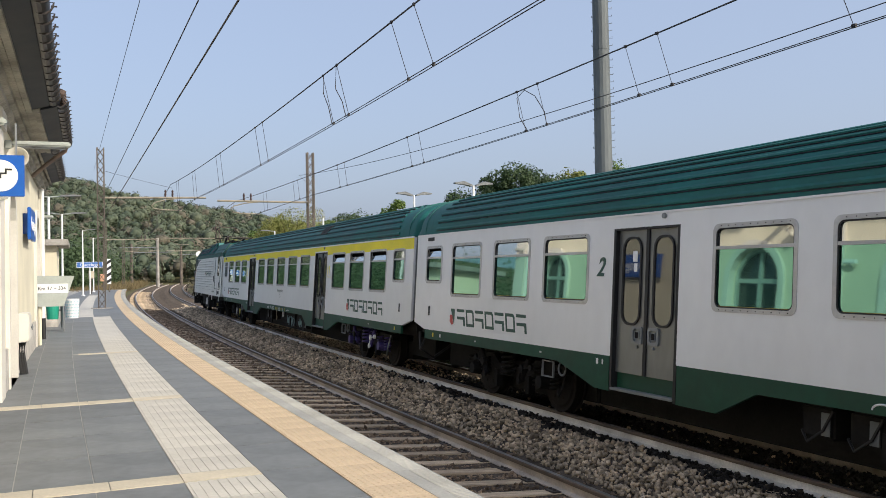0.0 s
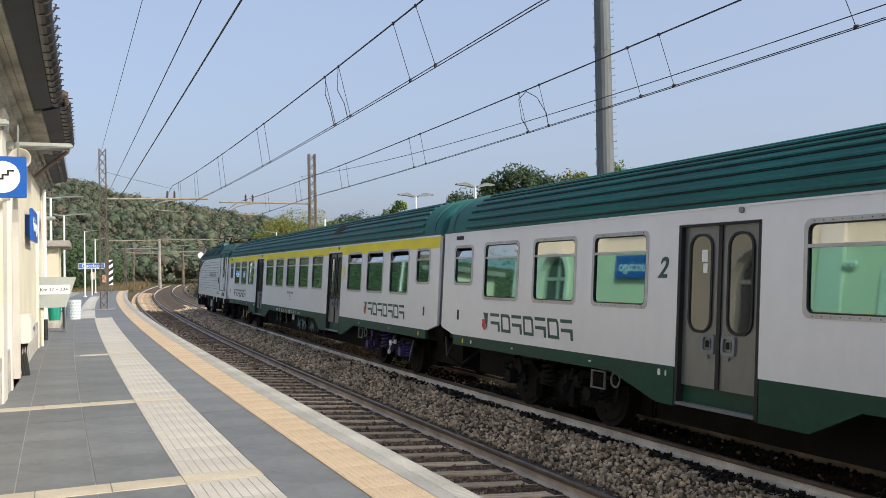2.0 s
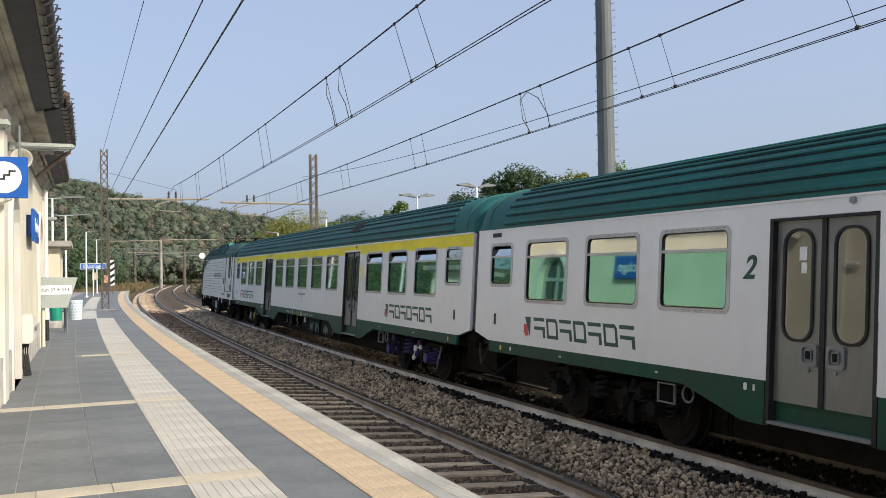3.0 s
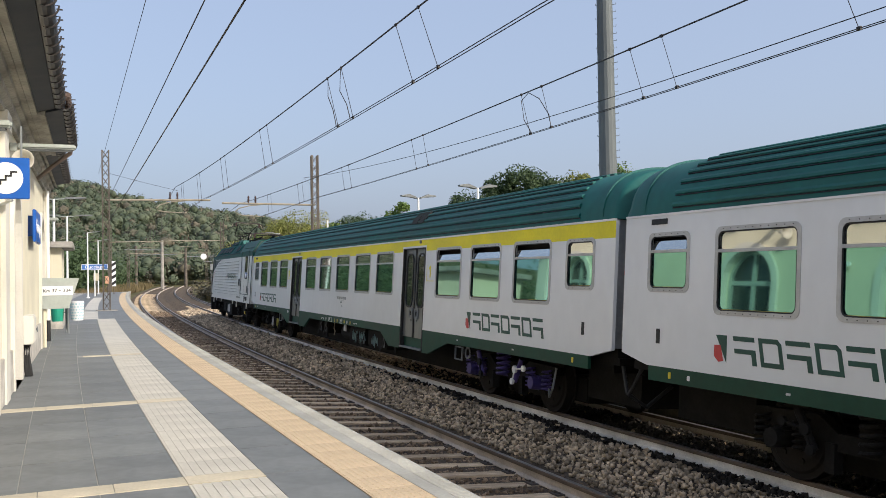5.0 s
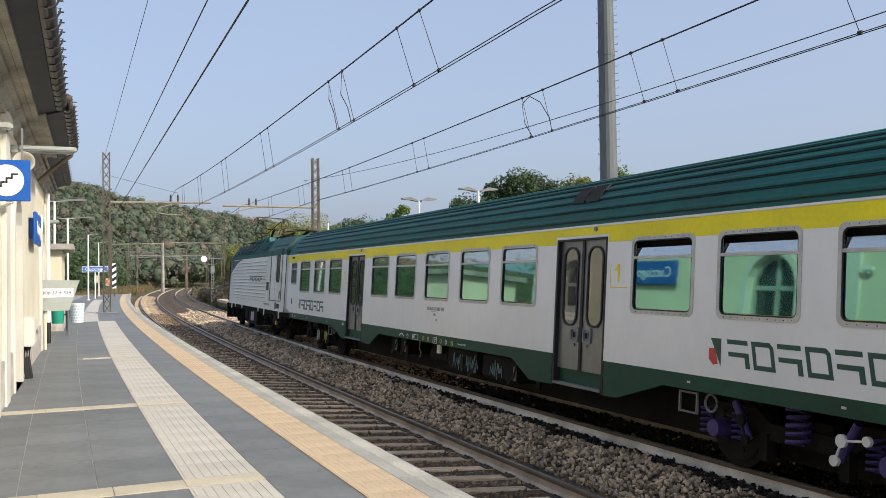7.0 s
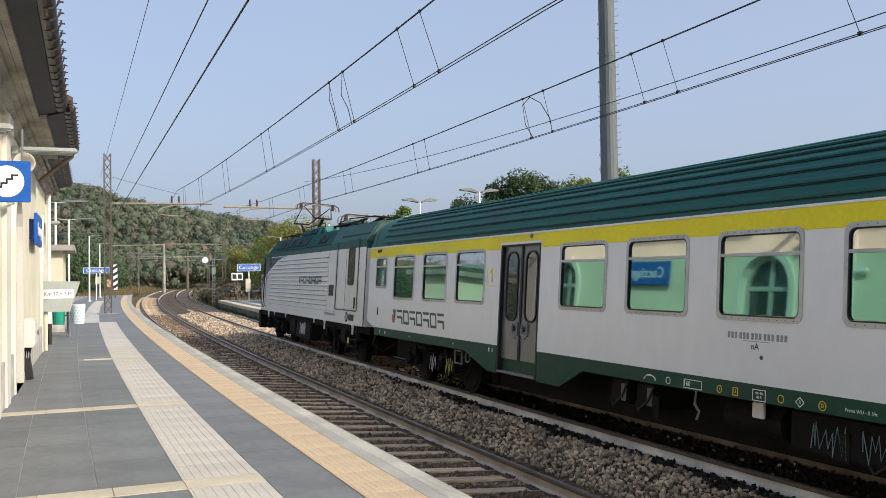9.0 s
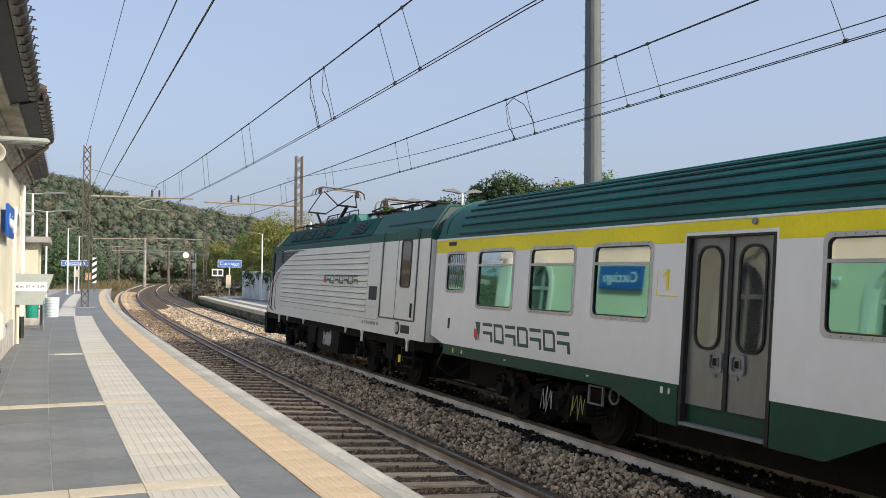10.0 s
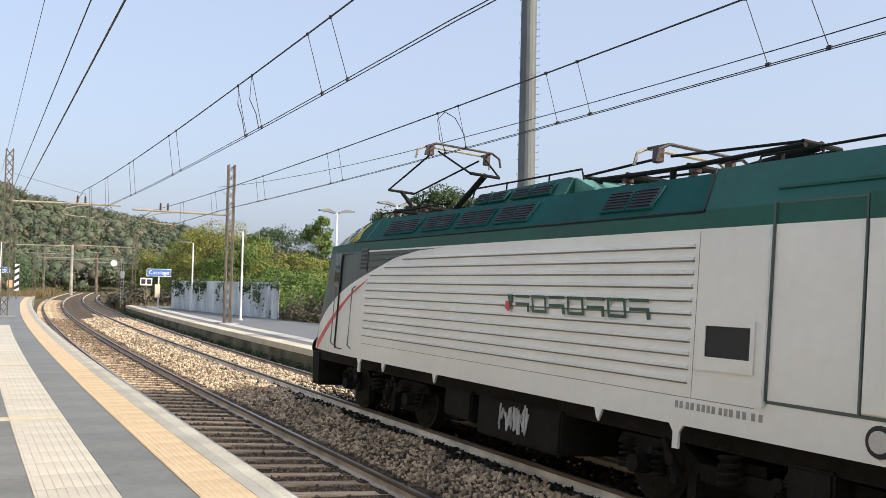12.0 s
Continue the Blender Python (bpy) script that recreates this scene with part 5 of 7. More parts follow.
MIDDLE = [(9.06, 10.28), (10.79, 12.03), (12.6, 13.84)]


def openings():
    """Spans along the coach, from one end: kind, from, to."""
    half = [("small", *SMALL)] + [("window", a, b) for a, b in BIG] + [("door", *DOORS)] + [("window", a, b) for a, b in MIDDLE[:2]]
    other = [(k, COACH_L - b, COACH_L - a) for k, a, b in half]
    return sorted(half + [("window", *MIDDLE[2])] + other, key=lambda e: e[1])


def roof_section(k=1.0):
    """Half section of the roof from the eave to the crown."""
    pts = []
    for i in range(15):
        a = math.pi / 2 * i / 14
        pts.append((HALF * math.cos(a) ** 0.72, 2.93 + 0.82 * k * math.sin(a) ** 0.82))
    return pts


def wheelset(parent, y, r=0.46):
    bm = bmesh.new()
    rod(bm, (-0.8, 0, 0), (0.8, 0, 0), 0.07, seg=12)
    for sx in (-1, 1):
        rod(bm, (sx * 0.72, 0, 0), (sx * 0.86, 0, 0), r, r, 32)
        rod(bm, (sx * 0.70, 0, 0), (sx * 0.72, 0, 0), r + 0.03, r + 0.03, 32)
        rod(bm, (sx * 0.86, 0, 0), (sx * 0.885, 0, 0), r * 0.86, r * 0.8, 32)
        for k in range(6):
            a = k * math.pi / 3
            rod(bm, (sx * 0.885, 0.26 * math.cos(a), 0.26 * math.sin(a)), (sx * 0.9, 0.26 * math.cos(a), 0.26 * math.sin(a)), 0.035, seg=6)
    w = part("wheelset", bm, M["wheel"], parent)
    w.location = (0, y, r)
    return w


def bogie(parent, y, accent, spring, base=2.4):
    """A bogie frame with axle boxes, springs, dampers and brake gear."""
    b = empty("bogie", pose(0, y, 0), "sooty bogie frame with springs and dampers")
    b.parent = parent
    bm = bmesh.new()
    for sx in (-1, 1):
        poly(bm, [(-base / 2 - 0.5, 0.62), (-base / 2 - 0.42, 0.74), (-0.75, 0.76), (-0.5, 0.6), (0.5, 0.6), (0.75, 0.76), (base / 2 + 0.42, 0.74), (base / 2 + 0.5, 0.62),
                  (base / 2 + 0.2, 0.58), (0.8, 0.58), (0.55, 0.42), (-0.55, 0.42), (-0.8, 0.58), (-base / 2 - 0.2, 0.58)], sx * 1.0 - 0.07, sx * 1.0 + 0.07, 0)
    box(bm, -1.0, 1.0, -0.3, 0.3, 0.5, 0.7)
    part("frame", bm, M["under"], b)
    # added filling boxes that keep sunlight and view from passing through the bogie
    for y0, y1, z0 in ((-base / 2 + 0.14, base / 2 - 0.14, 0.16), (-base / 2 - 0.75, -base / 2 - 0.14, 0.22), (base / 2 + 0.14, base / 2 + 0.75, 0.22)):
        bm = bmesh.new()
        box(bm, -0.66, 0.66, y0, y1, z0, 0.62, 0.03)
        part("bogie_light_block", bm, M["under"], b)
    for sx in (-1, 1):
        for yy in (-base / 2, base / 2):
            bm = bmesh.new()
            box(bm, sx * 1.1 - 0.1, sx * 1.1 + 0.1, yy - 0.1, yy + 0.1, 0.36, 0.57, 0.03)
            rod(bm, (sx * 1.1, yy, 0.46), (sx * 1.27, yy, 0.46), 0.12, 0.1, 14)
            part("axle_box", bm, accent, b)
            for q in (-0.27, 0.27):
                bm = bmesh.new()
                tube(bm, [(sx * 1.12 + 0.075 * math.cos(a), yy + q + 0.075 * math.sin(a), 0.36 + a * 0.0105) for a in np.arange(0, 31, 0.6)], 0.016, 5)
                part("spring", bm, spring, b)
        bm = bmesh.new()
        tube(bm, [(sx * 1.16 + 0.11 * math.cos(a), 0.11 * math.sin(a), 0.45 + a * 0.0135) for a in np.arange(0, 30, 0.5)], 0.024, 6)
        part("spring", bm, spring, b)
        for q in (-1, 1):
            bm = bmesh.new()
            rod(bm, (sx * 1.25, q * 0.85, 0.8), (sx * 1.25, q * 0.62, 0.42), 0.045, seg=10)
            part("damper", bm, accent, b)
            bm = bmesh.new()
            tube(bm, [(sx * 1.3, q * 0.62, 0.42), (sx * 1.3, q * 0.7, 0.62), (sx * 1.3, q * 1.0, 0.66)], 0.014, 6)
            for yy, zz, rr in ((0.62, 0.42, 0.055), (0.7, 0.62, 0.065), (1.0, 0.66, 0.05)):
                rod(bm, (sx * 1.28, q * yy, zz), (sx * 1.32, q * yy, zz), rr, seg=12)
            part("linkage", bm, M["white_paint"] if accent is M["violet"] and q < 0 else M["under"], b)
            bm = bmesh.new()
            box(bm, sx * 1.05 - 0.06, sx * 1.05 + 0.06, q * 0.56 - 0.06, q * 0.56 + 0.06, 0.2, 0.5)
            part("brake_block", bm, M["under"], b)
        bm = bmesh.new()
        tube(bm, [(sx * 1.2, -1.9, 0.75), (sx * 1.28, -1.95, 0.45), (sx * 1.22, -1.75, 0.3), (sx * 1.15, -1.6, 0.4)], 0.018, 5)
        part("brake_hose", bm, M["galv"] if accent is M["violet"] else M["under"], b)
    return b


def emblem(parent, x, y0, z0, h, length):
    """The maker-neutral mark: a green and red tab and seven dark shapes; it runs towards falling y."""
    f = -0.004
    g = empty("company_mark", pose(0, 0, 0), "red and green tab with a row of dark green shapes")
    g.parent = parent
    w = h * 0.95
    bm = bmesh.new()
    poly(bm, [(y0, z0 + h), (y0 - 0.62 * w, z0 + h), (y0 - 0.62 * w, z0), (y0 - 0.35 * w, z0 + h * 0.45)], x + f, x, 0)
    part("green_tab", bm, M["logo_green"], g)
    bm = bmesh.new()
    poly(bm, [(y0 + 0.02, z0 + 0.62 * h), (y0 - 0.3 * w, z0 + 0.62 * h), (y0 - 0.46 * w, z0 + 0.05 * h), (y0 - 0.2 * w, z0), (y0 + 0.02, z0 + 0.2 * h)], x + f * 1.6, x + f * 1.1, 0)
    part("red_tab", bm, M["red_stripe"], g)
    y = y0 - 0.95 * w
    t = h * 0.17
    step = (length - 0.95 * w) / 7
    for k in range(7):
        ww, sl, c = step * 0.84, 0.2 * h, 0.16 * h
        lean = lambda p: (y - p[0] - sl * (1 - p[1] / h), z0 + p[1])
        bm = bmesh.new()
        if k % 2:              # a slanted frame with one cut corner
            ring(bm, [lean(p) for p in ((0, 0), (0, h), (ww - c, h), (ww, h - c), (ww, 0))],
                 [lean(p) for p in ((t, t), (t, h - t), (ww - c - t * 0.4, h - t), (ww - t, h - c - t * 0.4), (ww - t, t))], x + f, x, 0)
        else:                  # a pair of slanted bars
            poly(bm, [lean(p) for p in ((0, h), (ww, h), (ww, h - t), (0, h - t))], x + f, x, 0)
            poly(bm, [lean(p) for p in ((0, h * 0.55), (ww, h * 0.55), (ww, 0), (ww - t * 1.3, 0), (ww - t * 1.3, h * 0.55 - t), (0, h * 0.55 - t))], x + f, x, 0)
        part("shape", bm, M["logo_green"], g)
        y -= step
    return g


def coach(first, label, accent):
    L = COACH_L
    root = empty("passenger_coach", pose(0, 0, 0), label, "railway coach", "train")
    Y = lambda u: u - L / 2
    ops = openings()
    for sx in (-1, 1):
        X = sx * HALF
        lo, hi = (X - 0.05, X) if sx > 0 else (X, X + 0.05)
        us = sorted({0.0, 0.58, L - 0.58, L, *[v for _, a, b in ops for v in (a, b)]})
        zs = [1.04, SILL, 1.98, 2.66, HEAD, 2.74, 2.9]
        hole = {"door": (0, 2.74), "small": (1.98, 2.66), "window": (SILL, HEAD)}
        bm = bmesh.new()
        grid = [[bm.verts.new((X, Y(u), z)) for z in zs] for u in us]
        grid[0][0].co.z = grid[-1][0].co.z = 1.16
        for i in range(len(us) - 1):
            for j in range(len(zs) - 1):
                mu, mz = (us[i] + us[i + 1]) / 2, (zs[j] + zs[j + 1]) / 2
                if not any(a < mu < b and hole[k][0] < mz < hole[k][1] for k, a, b in ops):
                    bm.faces.new((grid[i][j], grid[i + 1][j], grid[i + 1][j + 1], grid[i][j + 1]))
        made = bmesh.ops.extrude_face_region(bm, geom=bm.faces[:])
        bmesh.ops.translate(bm, vec=(-sx * 0.05, 0, 0), verts=[v for v in made["geom"] if isinstance(v, bmesh.types.BMVert)])
        for v in [v for v in bm.verts if not v.link_faces]:
            bm.verts.remove(v)
        part("side_wall", bm, M["coach_white"], root)
        if first:
            bm = bmesh.new()
            yl = [0.004] + [v for k, a, b in ops if k == "door" for v in (a - 0.03, b + 0.03)] + [L - 0.004]
            for a, b in zip(yl[::2], yl[1::2]):
                box(bm, X - 0.003, X + 0.003, Y(a), Y(b), 2.665, 2.895)
            for k, a, b in ops:
                if k == "door":
                    box(bm, X - 0.003, X + 0.003, Y(a - 0.03), Y(b + 0.03), 2.78, 2.895)
            part("yellow_stripe", bm, M["coach_yellow"], root, "yellow first class stripe")
        # roof edge lip
        bm = bmesh.new()
        box(bm, X - 0.012, X + 0.012, Y(0.002), Y(L - 0.002), 2.9, 2.925)
        part("roof_lip", bm, M["coach_white"], root)
        # green skirt, deeper round the doors
        d0, d1 = DOORS
        half = [(0.58, 0.86), (d0 - 1.35, 0.86), (d0 - 0.35, 0.58), (d0 - 0.02, 0.575)]
        mid = [(d1 + 0.02, 0.575), (d1 + 0.72, 0.57), (d1 + 1.35, 0.86), (L / 2, 0.86)]
        for flip in (0, 1):
            for sec in (half, mid):
                pts = [(u, z) for u, z in sec] + [(sec[-1][0], 1.04), (sec[0][0], 1.04)]
                pts = [(Y(L - u) if flip else Y(u), z) for u, z in pts]
                bm = bmesh.new()
                poly(bm, pts, lo - 0.001, hi + 0.001, 0)
                part("skirt", bm, M["coach_green"], root, "dark green skirt panel")
        # windows and doors
        for k, a, b in ops:
            if k == "door":
                dr = empty("door", pose(0, 0, 0), "double-leaf dull grey metal door")
                dr.parent = root
                c = (a + b) / 2
                xi = X - sx * 0.06
                for q0, q1 in ((a + 0.05, c - 0.025), (c + 0.025, b - 0.05)):
                    bm = bmesh.new()
                    gl = rounded(Y(q0 + 0.13), Y(q1 - 0.13), 1.5, 2.6, 0.14)
                    box(bm, min(xi, xi - sx * 0.04), max(xi, xi - sx * 0.04), Y(q0), Y(q1), 0.84, 2.72)
                    part("leaf", bm, M["alu"], dr)
                    bm = bmesh.new()
                    ring(bm, rounded(Y(q0 + 0.1), Y(q1 - 0.1), 1.47, 2.63, 0.17), gl, xi + sx * 0.001, xi + sx * 0.02, 0)
                    part("window_seal", bm, M["black"], dr)
                    bm = bmesh.new()
                    poly(bm, gl, xi + sx * 0.001, xi + sx * 0.006, 0)
                    part("pane", bm, M["door_glass"], dr)
                    bm = bmesh.new()
                    m = c - 0.17 if q0 < c - 0.3 else c + 0.17
                    ring(bm, rounded(Y(m - 0.11), Y(m + 0.11), 1.24, 1.46, 0.03), rounded(Y(m - 0.075), Y(m + 0.075), 1.275, 1.425, 0.03), xi + sx * 0.001, xi + sx * 0.025, 0)
                    box(bm, min(xi, xi + sx * 0.02), max(xi, xi + sx * 0.02), Y(m - 0.045), Y(m + 0.045), 1.3, 1.4)
                    rod(bm, (xi, Y(m), 1.2), (xi + sx * 0.02, Y(m), 1.2), 0.02, seg=8)
                    part("lock", bm, M["galv"], dr)
                    if not first and q0 > c:
                        bm = bmesh.new()
                        box(bm, min(xi, xi + sx * 0.008), max(xi, xi + sx * 0.008), Y(q0 + 0.2), Y(q0 + 0.3), 2.3, 2.44)
                        box(bm, min(xi, xi + sx * 0.008), max(xi, xi + sx * 0.008), Y(q0 + 0.2), Y(q0 + 0.27), 2.17, 2.28)
                        part("notice_sticker", bm, M["sign_white"], dr)
                    bm = bmesh.new()
                    box(bm, min(xi, xi + sx * 0.024), max(xi, xi + sx * 0.024), Y(m - 0.03), Y(m + 0.03), 1.31, 1.39)
                    part("handle_plate", bm, M["under"], dr)
                bm = bmesh.new()
                box(bm, min(xi, xi + sx * 0.01) - 0.01, max(xi, xi + sx * 0.01) + 0.01, Y(c - 0.03), Y(c + 0.03), 0.84, 2.72)
                part("rubber_edge", bm, M["black"], dr)
                bm = bmesh.new()
                for q in (a + 0.02, b - 0.02):
                    box(bm, min(X, X - sx * 0.1), max(X, X - sx * 0.1) - 0.001, Y(q - 0.025), Y(q + 0.025), 0.58, 2.74)
                box(bm, min(X, X - sx * 0.1), max(X, X - sx * 0.1) - 0.001, Y(a), Y(b), 2.715, 2.745)
                part("door_frame", bm, M["black"], dr)
                bm = bmesh.new()
                box(bm, min(X - sx * 0.22, X + sx * 0.02), max(X - sx * 0.22, X + sx * 0.02), Y(a + 0.04), Y(b - 0.04), 0.6, 0.635, 0.006)
                part("step", bm, M["galv"], dr)
                bm = bmesh.new()
                box(bm, min(X - sx * 0.14, X - sx * 0.1), max(X - sx * 0.14, X - sx * 0.1), Y(a), Y(b), 0.58, 0.84)
                part("step_riser", bm, M["coach_green"], dr)
                bm = bmesh.new()
                rod(bm, (X, Y(a + 0.3), 2.86), (X + sx * 0.03, Y(a + 0.3), 2.86), 0.035, seg=10)
                part("door_lamp", bm, M["galv"], dr)
                continue
            w = empty("window", pose(0, 0, 0))
            w.parent = root
            z0, z1 = (1.98, 2.66) if k == "small" else (SILL, HEAD)
            split = z1 - (z1 - z0) * (0.26 if k != "small" else 0.3)
            xi = X - sx * 0.022
            bm = bmesh.new()
            ring(bm, rounded(Y(a - 0.03), Y(b + 0.03), z0 - 0.03, z1 + 0.03, 0.09), rounded(Y(a + 0.02), Y(b - 0.02), z0 + 0.02, z1 - 0.02, 0.075), xi - 0.01, X + sx * 0.008, 0)
            fr = part("window_frame", bm, M["frame_alu"], w)
            bm = bmesh.new()
            ring(bm, rounded(Y(a + 0.019), Y(b - 0.019), z0 + 0.019, z1 - 0.019, 0.075), rounded(Y(a + 0.034), Y(b - 0.034), z0 + 0.034, z1 - 0.034, 0.065), xi - 0.012, X + sx * 0.003, 0)
            part("window_seal", bm, M["black"], w)
            bm = bmesh.new()
            for q in np.arange(a + 0.08, b - 0.05, 0.115):
                for z in (z0 - 0.005, z1 + 0.005):
                    box(bm, min(X, X + sx * 0.012), max(X, X + sx * 0.012), Y(q) - 0.005, Y(q) + 0.005, z - 0.005, z + 0.005)
            tagged(part("rivets", bm, M["under"], fr), kind="stuff")
            bm = bmesh.new()
            box(bm, xi - 0.004, xi + 0.004, Y(a), Y(b), z0, split)
            g = part("pane", bm, M["green_glass"], w)
            if k == "small" and first and a > L / 2:
                for q in np.arange(a + 0.08, b - 0.05, 0.075):
                    bm = bmesh.new()
                    box(bm, xi - 0.008, xi + 0.008, Y(q) - 0.012, Y(q) + 0.012, z0 + 0.05, z1 - 0.03)
                    part("blind_slat", bm, M["lamp_grey"], w)
            bm = bmesh.new()
            if sx < 0 and ((first and k == "window" and b < 7) or (not first and k == "small" and a > L / 2)):
                # a vent pane that hangs open, leaning into the coach
                box(bm, -0.004, 0.004, Y(a + 0.03), Y(b - 0.03), 0.0, 0.12, 0, Matrix.Translation((xi, 0, split + 0.015)) @ Matrix.Rotation(radians(14), 4, "Y"))
            else:
                box(bm, xi - 0.004, xi + 0.004, Y(a), Y(b), split, z1)
            part("vent_pane", bm, M["clear_glass"], w)
            bm = bmesh.new()
            box(bm, min(xi, X + sx * 0.004), max(xi, X + sx * 0.004), Y(a + 0.015), Y(b - 0.015), split - 0.018, split + 0.018)
            part("crossbar", bm, M["frame_alu"], w)
            bm = bmesh.new()
            box(bm, min(xi, X - sx * 0.006), max(xi, X - sx * 0.006), Y(a + 0.015), Y(b - 0.015), z0 + 0.015, z0 + 0.04)
            part("seal", bm, M["stained_seal"], w)
    # roof with ridges
    bm = bmesh.new()
    sec = roof_section()
    full = sec + [(-x, z) for x, z in sec[-2::-1]]
    rows = []
    for u, k, dz in ((0.01, 0.93, 0), (0.1, 0.965, 0), (0.4, 0.99, 0), (1.2, 1, 0), (L - 1.2, 1, 0), (L - 0.4, 0.99, 0), (L - 0.1, 0.965, 0), (L - 0.01, 0.93, 0)):
        rows.append([bm.verts.new((x * (0.5 + 0.5 * k) if z > 2.94 else x, Y(u), 2.925 + (z - 2.93) * k)) for x, z in full])
    for a, b in zip(rows, rows[1:]):
        for i in range(len(full) - 1):
            bm.faces.new((a[i], a[i + 1], b[i + 1], b[i]))
    bm.faces.new(rows[0])
    bm.faces.new(rows[-1][::-1])
    roof = part("roof", bm, M["roof_teal"], root, "ribbed teal green roof", True)
    run = [0.0]
    for p, q in zip(sec, sec[1:]):
        run.append(run[-1] + math.hypot(q[0] - p[0], q[1] - p[1]))
    for i in range(11):
        d = 0.09 + i * 0.152
        x, z = float(np.interp(d, run, [p[0] for p in sec])), float(np.interp(d, run, [p[1] for p in sec]))
        x1, z1 = float(np.interp(d + 0.05, run, [p[0] for p in sec])), float(np.interp(d + 0.05, run, [p[1] for p in sec]))
        turn = math.atan2(x - x1, z1 - z)
        y0 = 0.95 + 0.03 * i
        for sx in (-1, 1):
            m = Matrix.Translation((sx * x, 0, z)) @ Matrix.Rotation(-sx * turn, 4, "Y")
            bm = bmesh.new()
            poly(bm, [(-sx * 0.02, -0.03), (sx * 0.02, -0.028), (sx * 0.027, 0.0), (sx * 0.014, 0.03), (-sx * 0.02, 0.03)], Y(y0), Y(L - y0), 1)
            bmesh.ops.transform(bm, matrix=m, verts=bm.verts[:])
            part("rib", bm, M["roof_teal"], roof)
            # blackish strip that paints the shade on the rib's underside
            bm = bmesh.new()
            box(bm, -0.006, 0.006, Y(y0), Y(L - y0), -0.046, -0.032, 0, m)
            part("rib_shade_strip", bm, M["fascia"], roof, "dark line painted as shade under the rib")
    for u in (0.37, L - 0.37):
        bm = bmesh.new()
        poly(bm, [(x * 1.0, z * 1.003) for x, z in full], Y(u) - 0.025, Y(u) + 0.025, 1)
        part("roof_band", bm, M["roof_teal"], roof)
    # roof vents
    if first:
        for sx in (-1, 1):
            vent = empty("roof_vent", pose(0, 0, 0))
            vent.parent = roof
            for k in range(8):
                f = 3.2 + k * 0.42
                i = int(f)
                x = sec[i][0] + (sec[i + 1][0] - sec[i][0]) * (f - i)
                z = sec[i][1] + (sec[i + 1][1] - sec[i][1]) * (f - i)
                for q in (-0.19, 0.19):
                    bm = bmesh.new()
                    box(bm, sx * x - 0.03, sx * x + 0.03, Y(7.75) + q - 0.17, Y(7.75) + q + 0.17, z - 0.008, z + 0.028)
                    part("slat", bm, M["grille"], vent)
    for u in (2.2, 5.0, 11.0, L - 5.0, L - 2.2):
        bm = bmesh.new()
        box(bm, -0.25, 0.25, Y(u) - 0.35, Y(u) + 0.35, 3.72, 3.8, 0.03)
        part("roof_cowl", bm, M["roof_teal"], roof)
    # ends
    for sgn, u in ((-1, 0.0), (1, L)):
        bm = bmesh.new()
        ye = Y(u) - sgn * 0.1
        box(bm, -HALF + 0.06, HALF - 0.06, ye - 0.03, ye + 0.03, 1.18, 2.92)
        part("end_wall", bm, M["end_grey"], root)
        # panel colour includes the shade of the gap
        bm = bmesh.new()
        box(bm, -HALF + 0.2, -HALF + 0.24, min(ye, ye + sgn * 0.22), max(ye, ye + sgn * 0.22), 1.25, 2.9)
        corner = part("corner_panel", bm, M["end_grey"], root, "recessed corner panel greyed for the shade in the gap")
        if first and sgn < 0:
            text("coach_number", "12021", 0.085, pose(-HALF + 0.196, ye + sgn * 0.13, 2.2, 90, 0, -90), M["red_stripe"], corner, depth=0.002)
            for z in (1.38, 1.56):
                bm = bmesh.new()
                box(bm, -HALF + 0.194, -HALF + 0.2, ye + sgn * 0.13 - 0.07, ye + sgn * 0.13 + 0.07, z, z + 0.12)
                part("data_plate", bm, M["sign_white"] if z > 1.5 else M["grille"], corner)
        bm = bmesh.new()
        y = Y(u) + sgn * 0.0
        for k in range(3):
            yy = y + sgn * (0.03 + 0.035 * k)
            ring(bm, rounded(-0.75, 0.75, 1.05, 3.3, 0.15), rounded(-0.55, 0.55, 1.2, 3.1, 0.12), min(yy, yy + sgn * 0.025), max(yy, yy + sgn * 0.025), 1)
        part("bellows", bm, M["rubber"], root)
        for sx in (-1, 1):
            bm = bmesh.new()
            rod(bm, (sx * 0.88, y, 1.05), (sx * 0.88, y + sgn * 0.1, 1.05), 0.09, seg=12)
            rod(bm, (sx * 0.88, y + sgn * 0.1, 1.05), (sx * 0.88, y + sgn * 0.13, 1.05), 0.22, seg=18)
            part("buffer", bm, M["under"], root)
            bm = bmesh.new()
            tube(bm, [(sx * 1.15, y - sgn * 0.1, 0.95), (sx * 1.2, y + sgn * 0.1, 0.6), (sx * 0.9, y + sgn * 0.12, 0.42), (sx * 0.5, y + sgn * 0.1, 0.7)], 0.028, 6)
            part("hose", bm, M["black"], root)
    # floor and underframe
    bm = bmesh.new()
    box(bm, -1.24, 1.24, Y(0.05), Y(L - 0.05), 0.95, 1.05)
    box(bm, -1.1, 1.1, Y(0.4), Y(L - 0.4), 0.82, 0.95)
    part("underframe", bm, M["under"], root)
    # added dark box that blocks light and view under the floor
    bm = bmesh.new()
    box(bm, -0.62, 0.62, Y(5.7), Y(L - 5.7), 0.22, 0.82)
    part("centre_light_block", bm, M["under"], root)
    # the same added filling beyond the bogies, at both ends
    for u in (0.3, L - 1.7):
        bm = bmesh.new()
        box(bm, -0.7, 0.7, Y(u), Y(u + 1.4), 0.34, 0.82)
        part("end_light_block", bm, M["under"], root)
    # solid near-black block: the darkness inside the coach is put into its colour
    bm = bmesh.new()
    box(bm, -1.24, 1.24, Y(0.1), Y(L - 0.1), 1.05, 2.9)
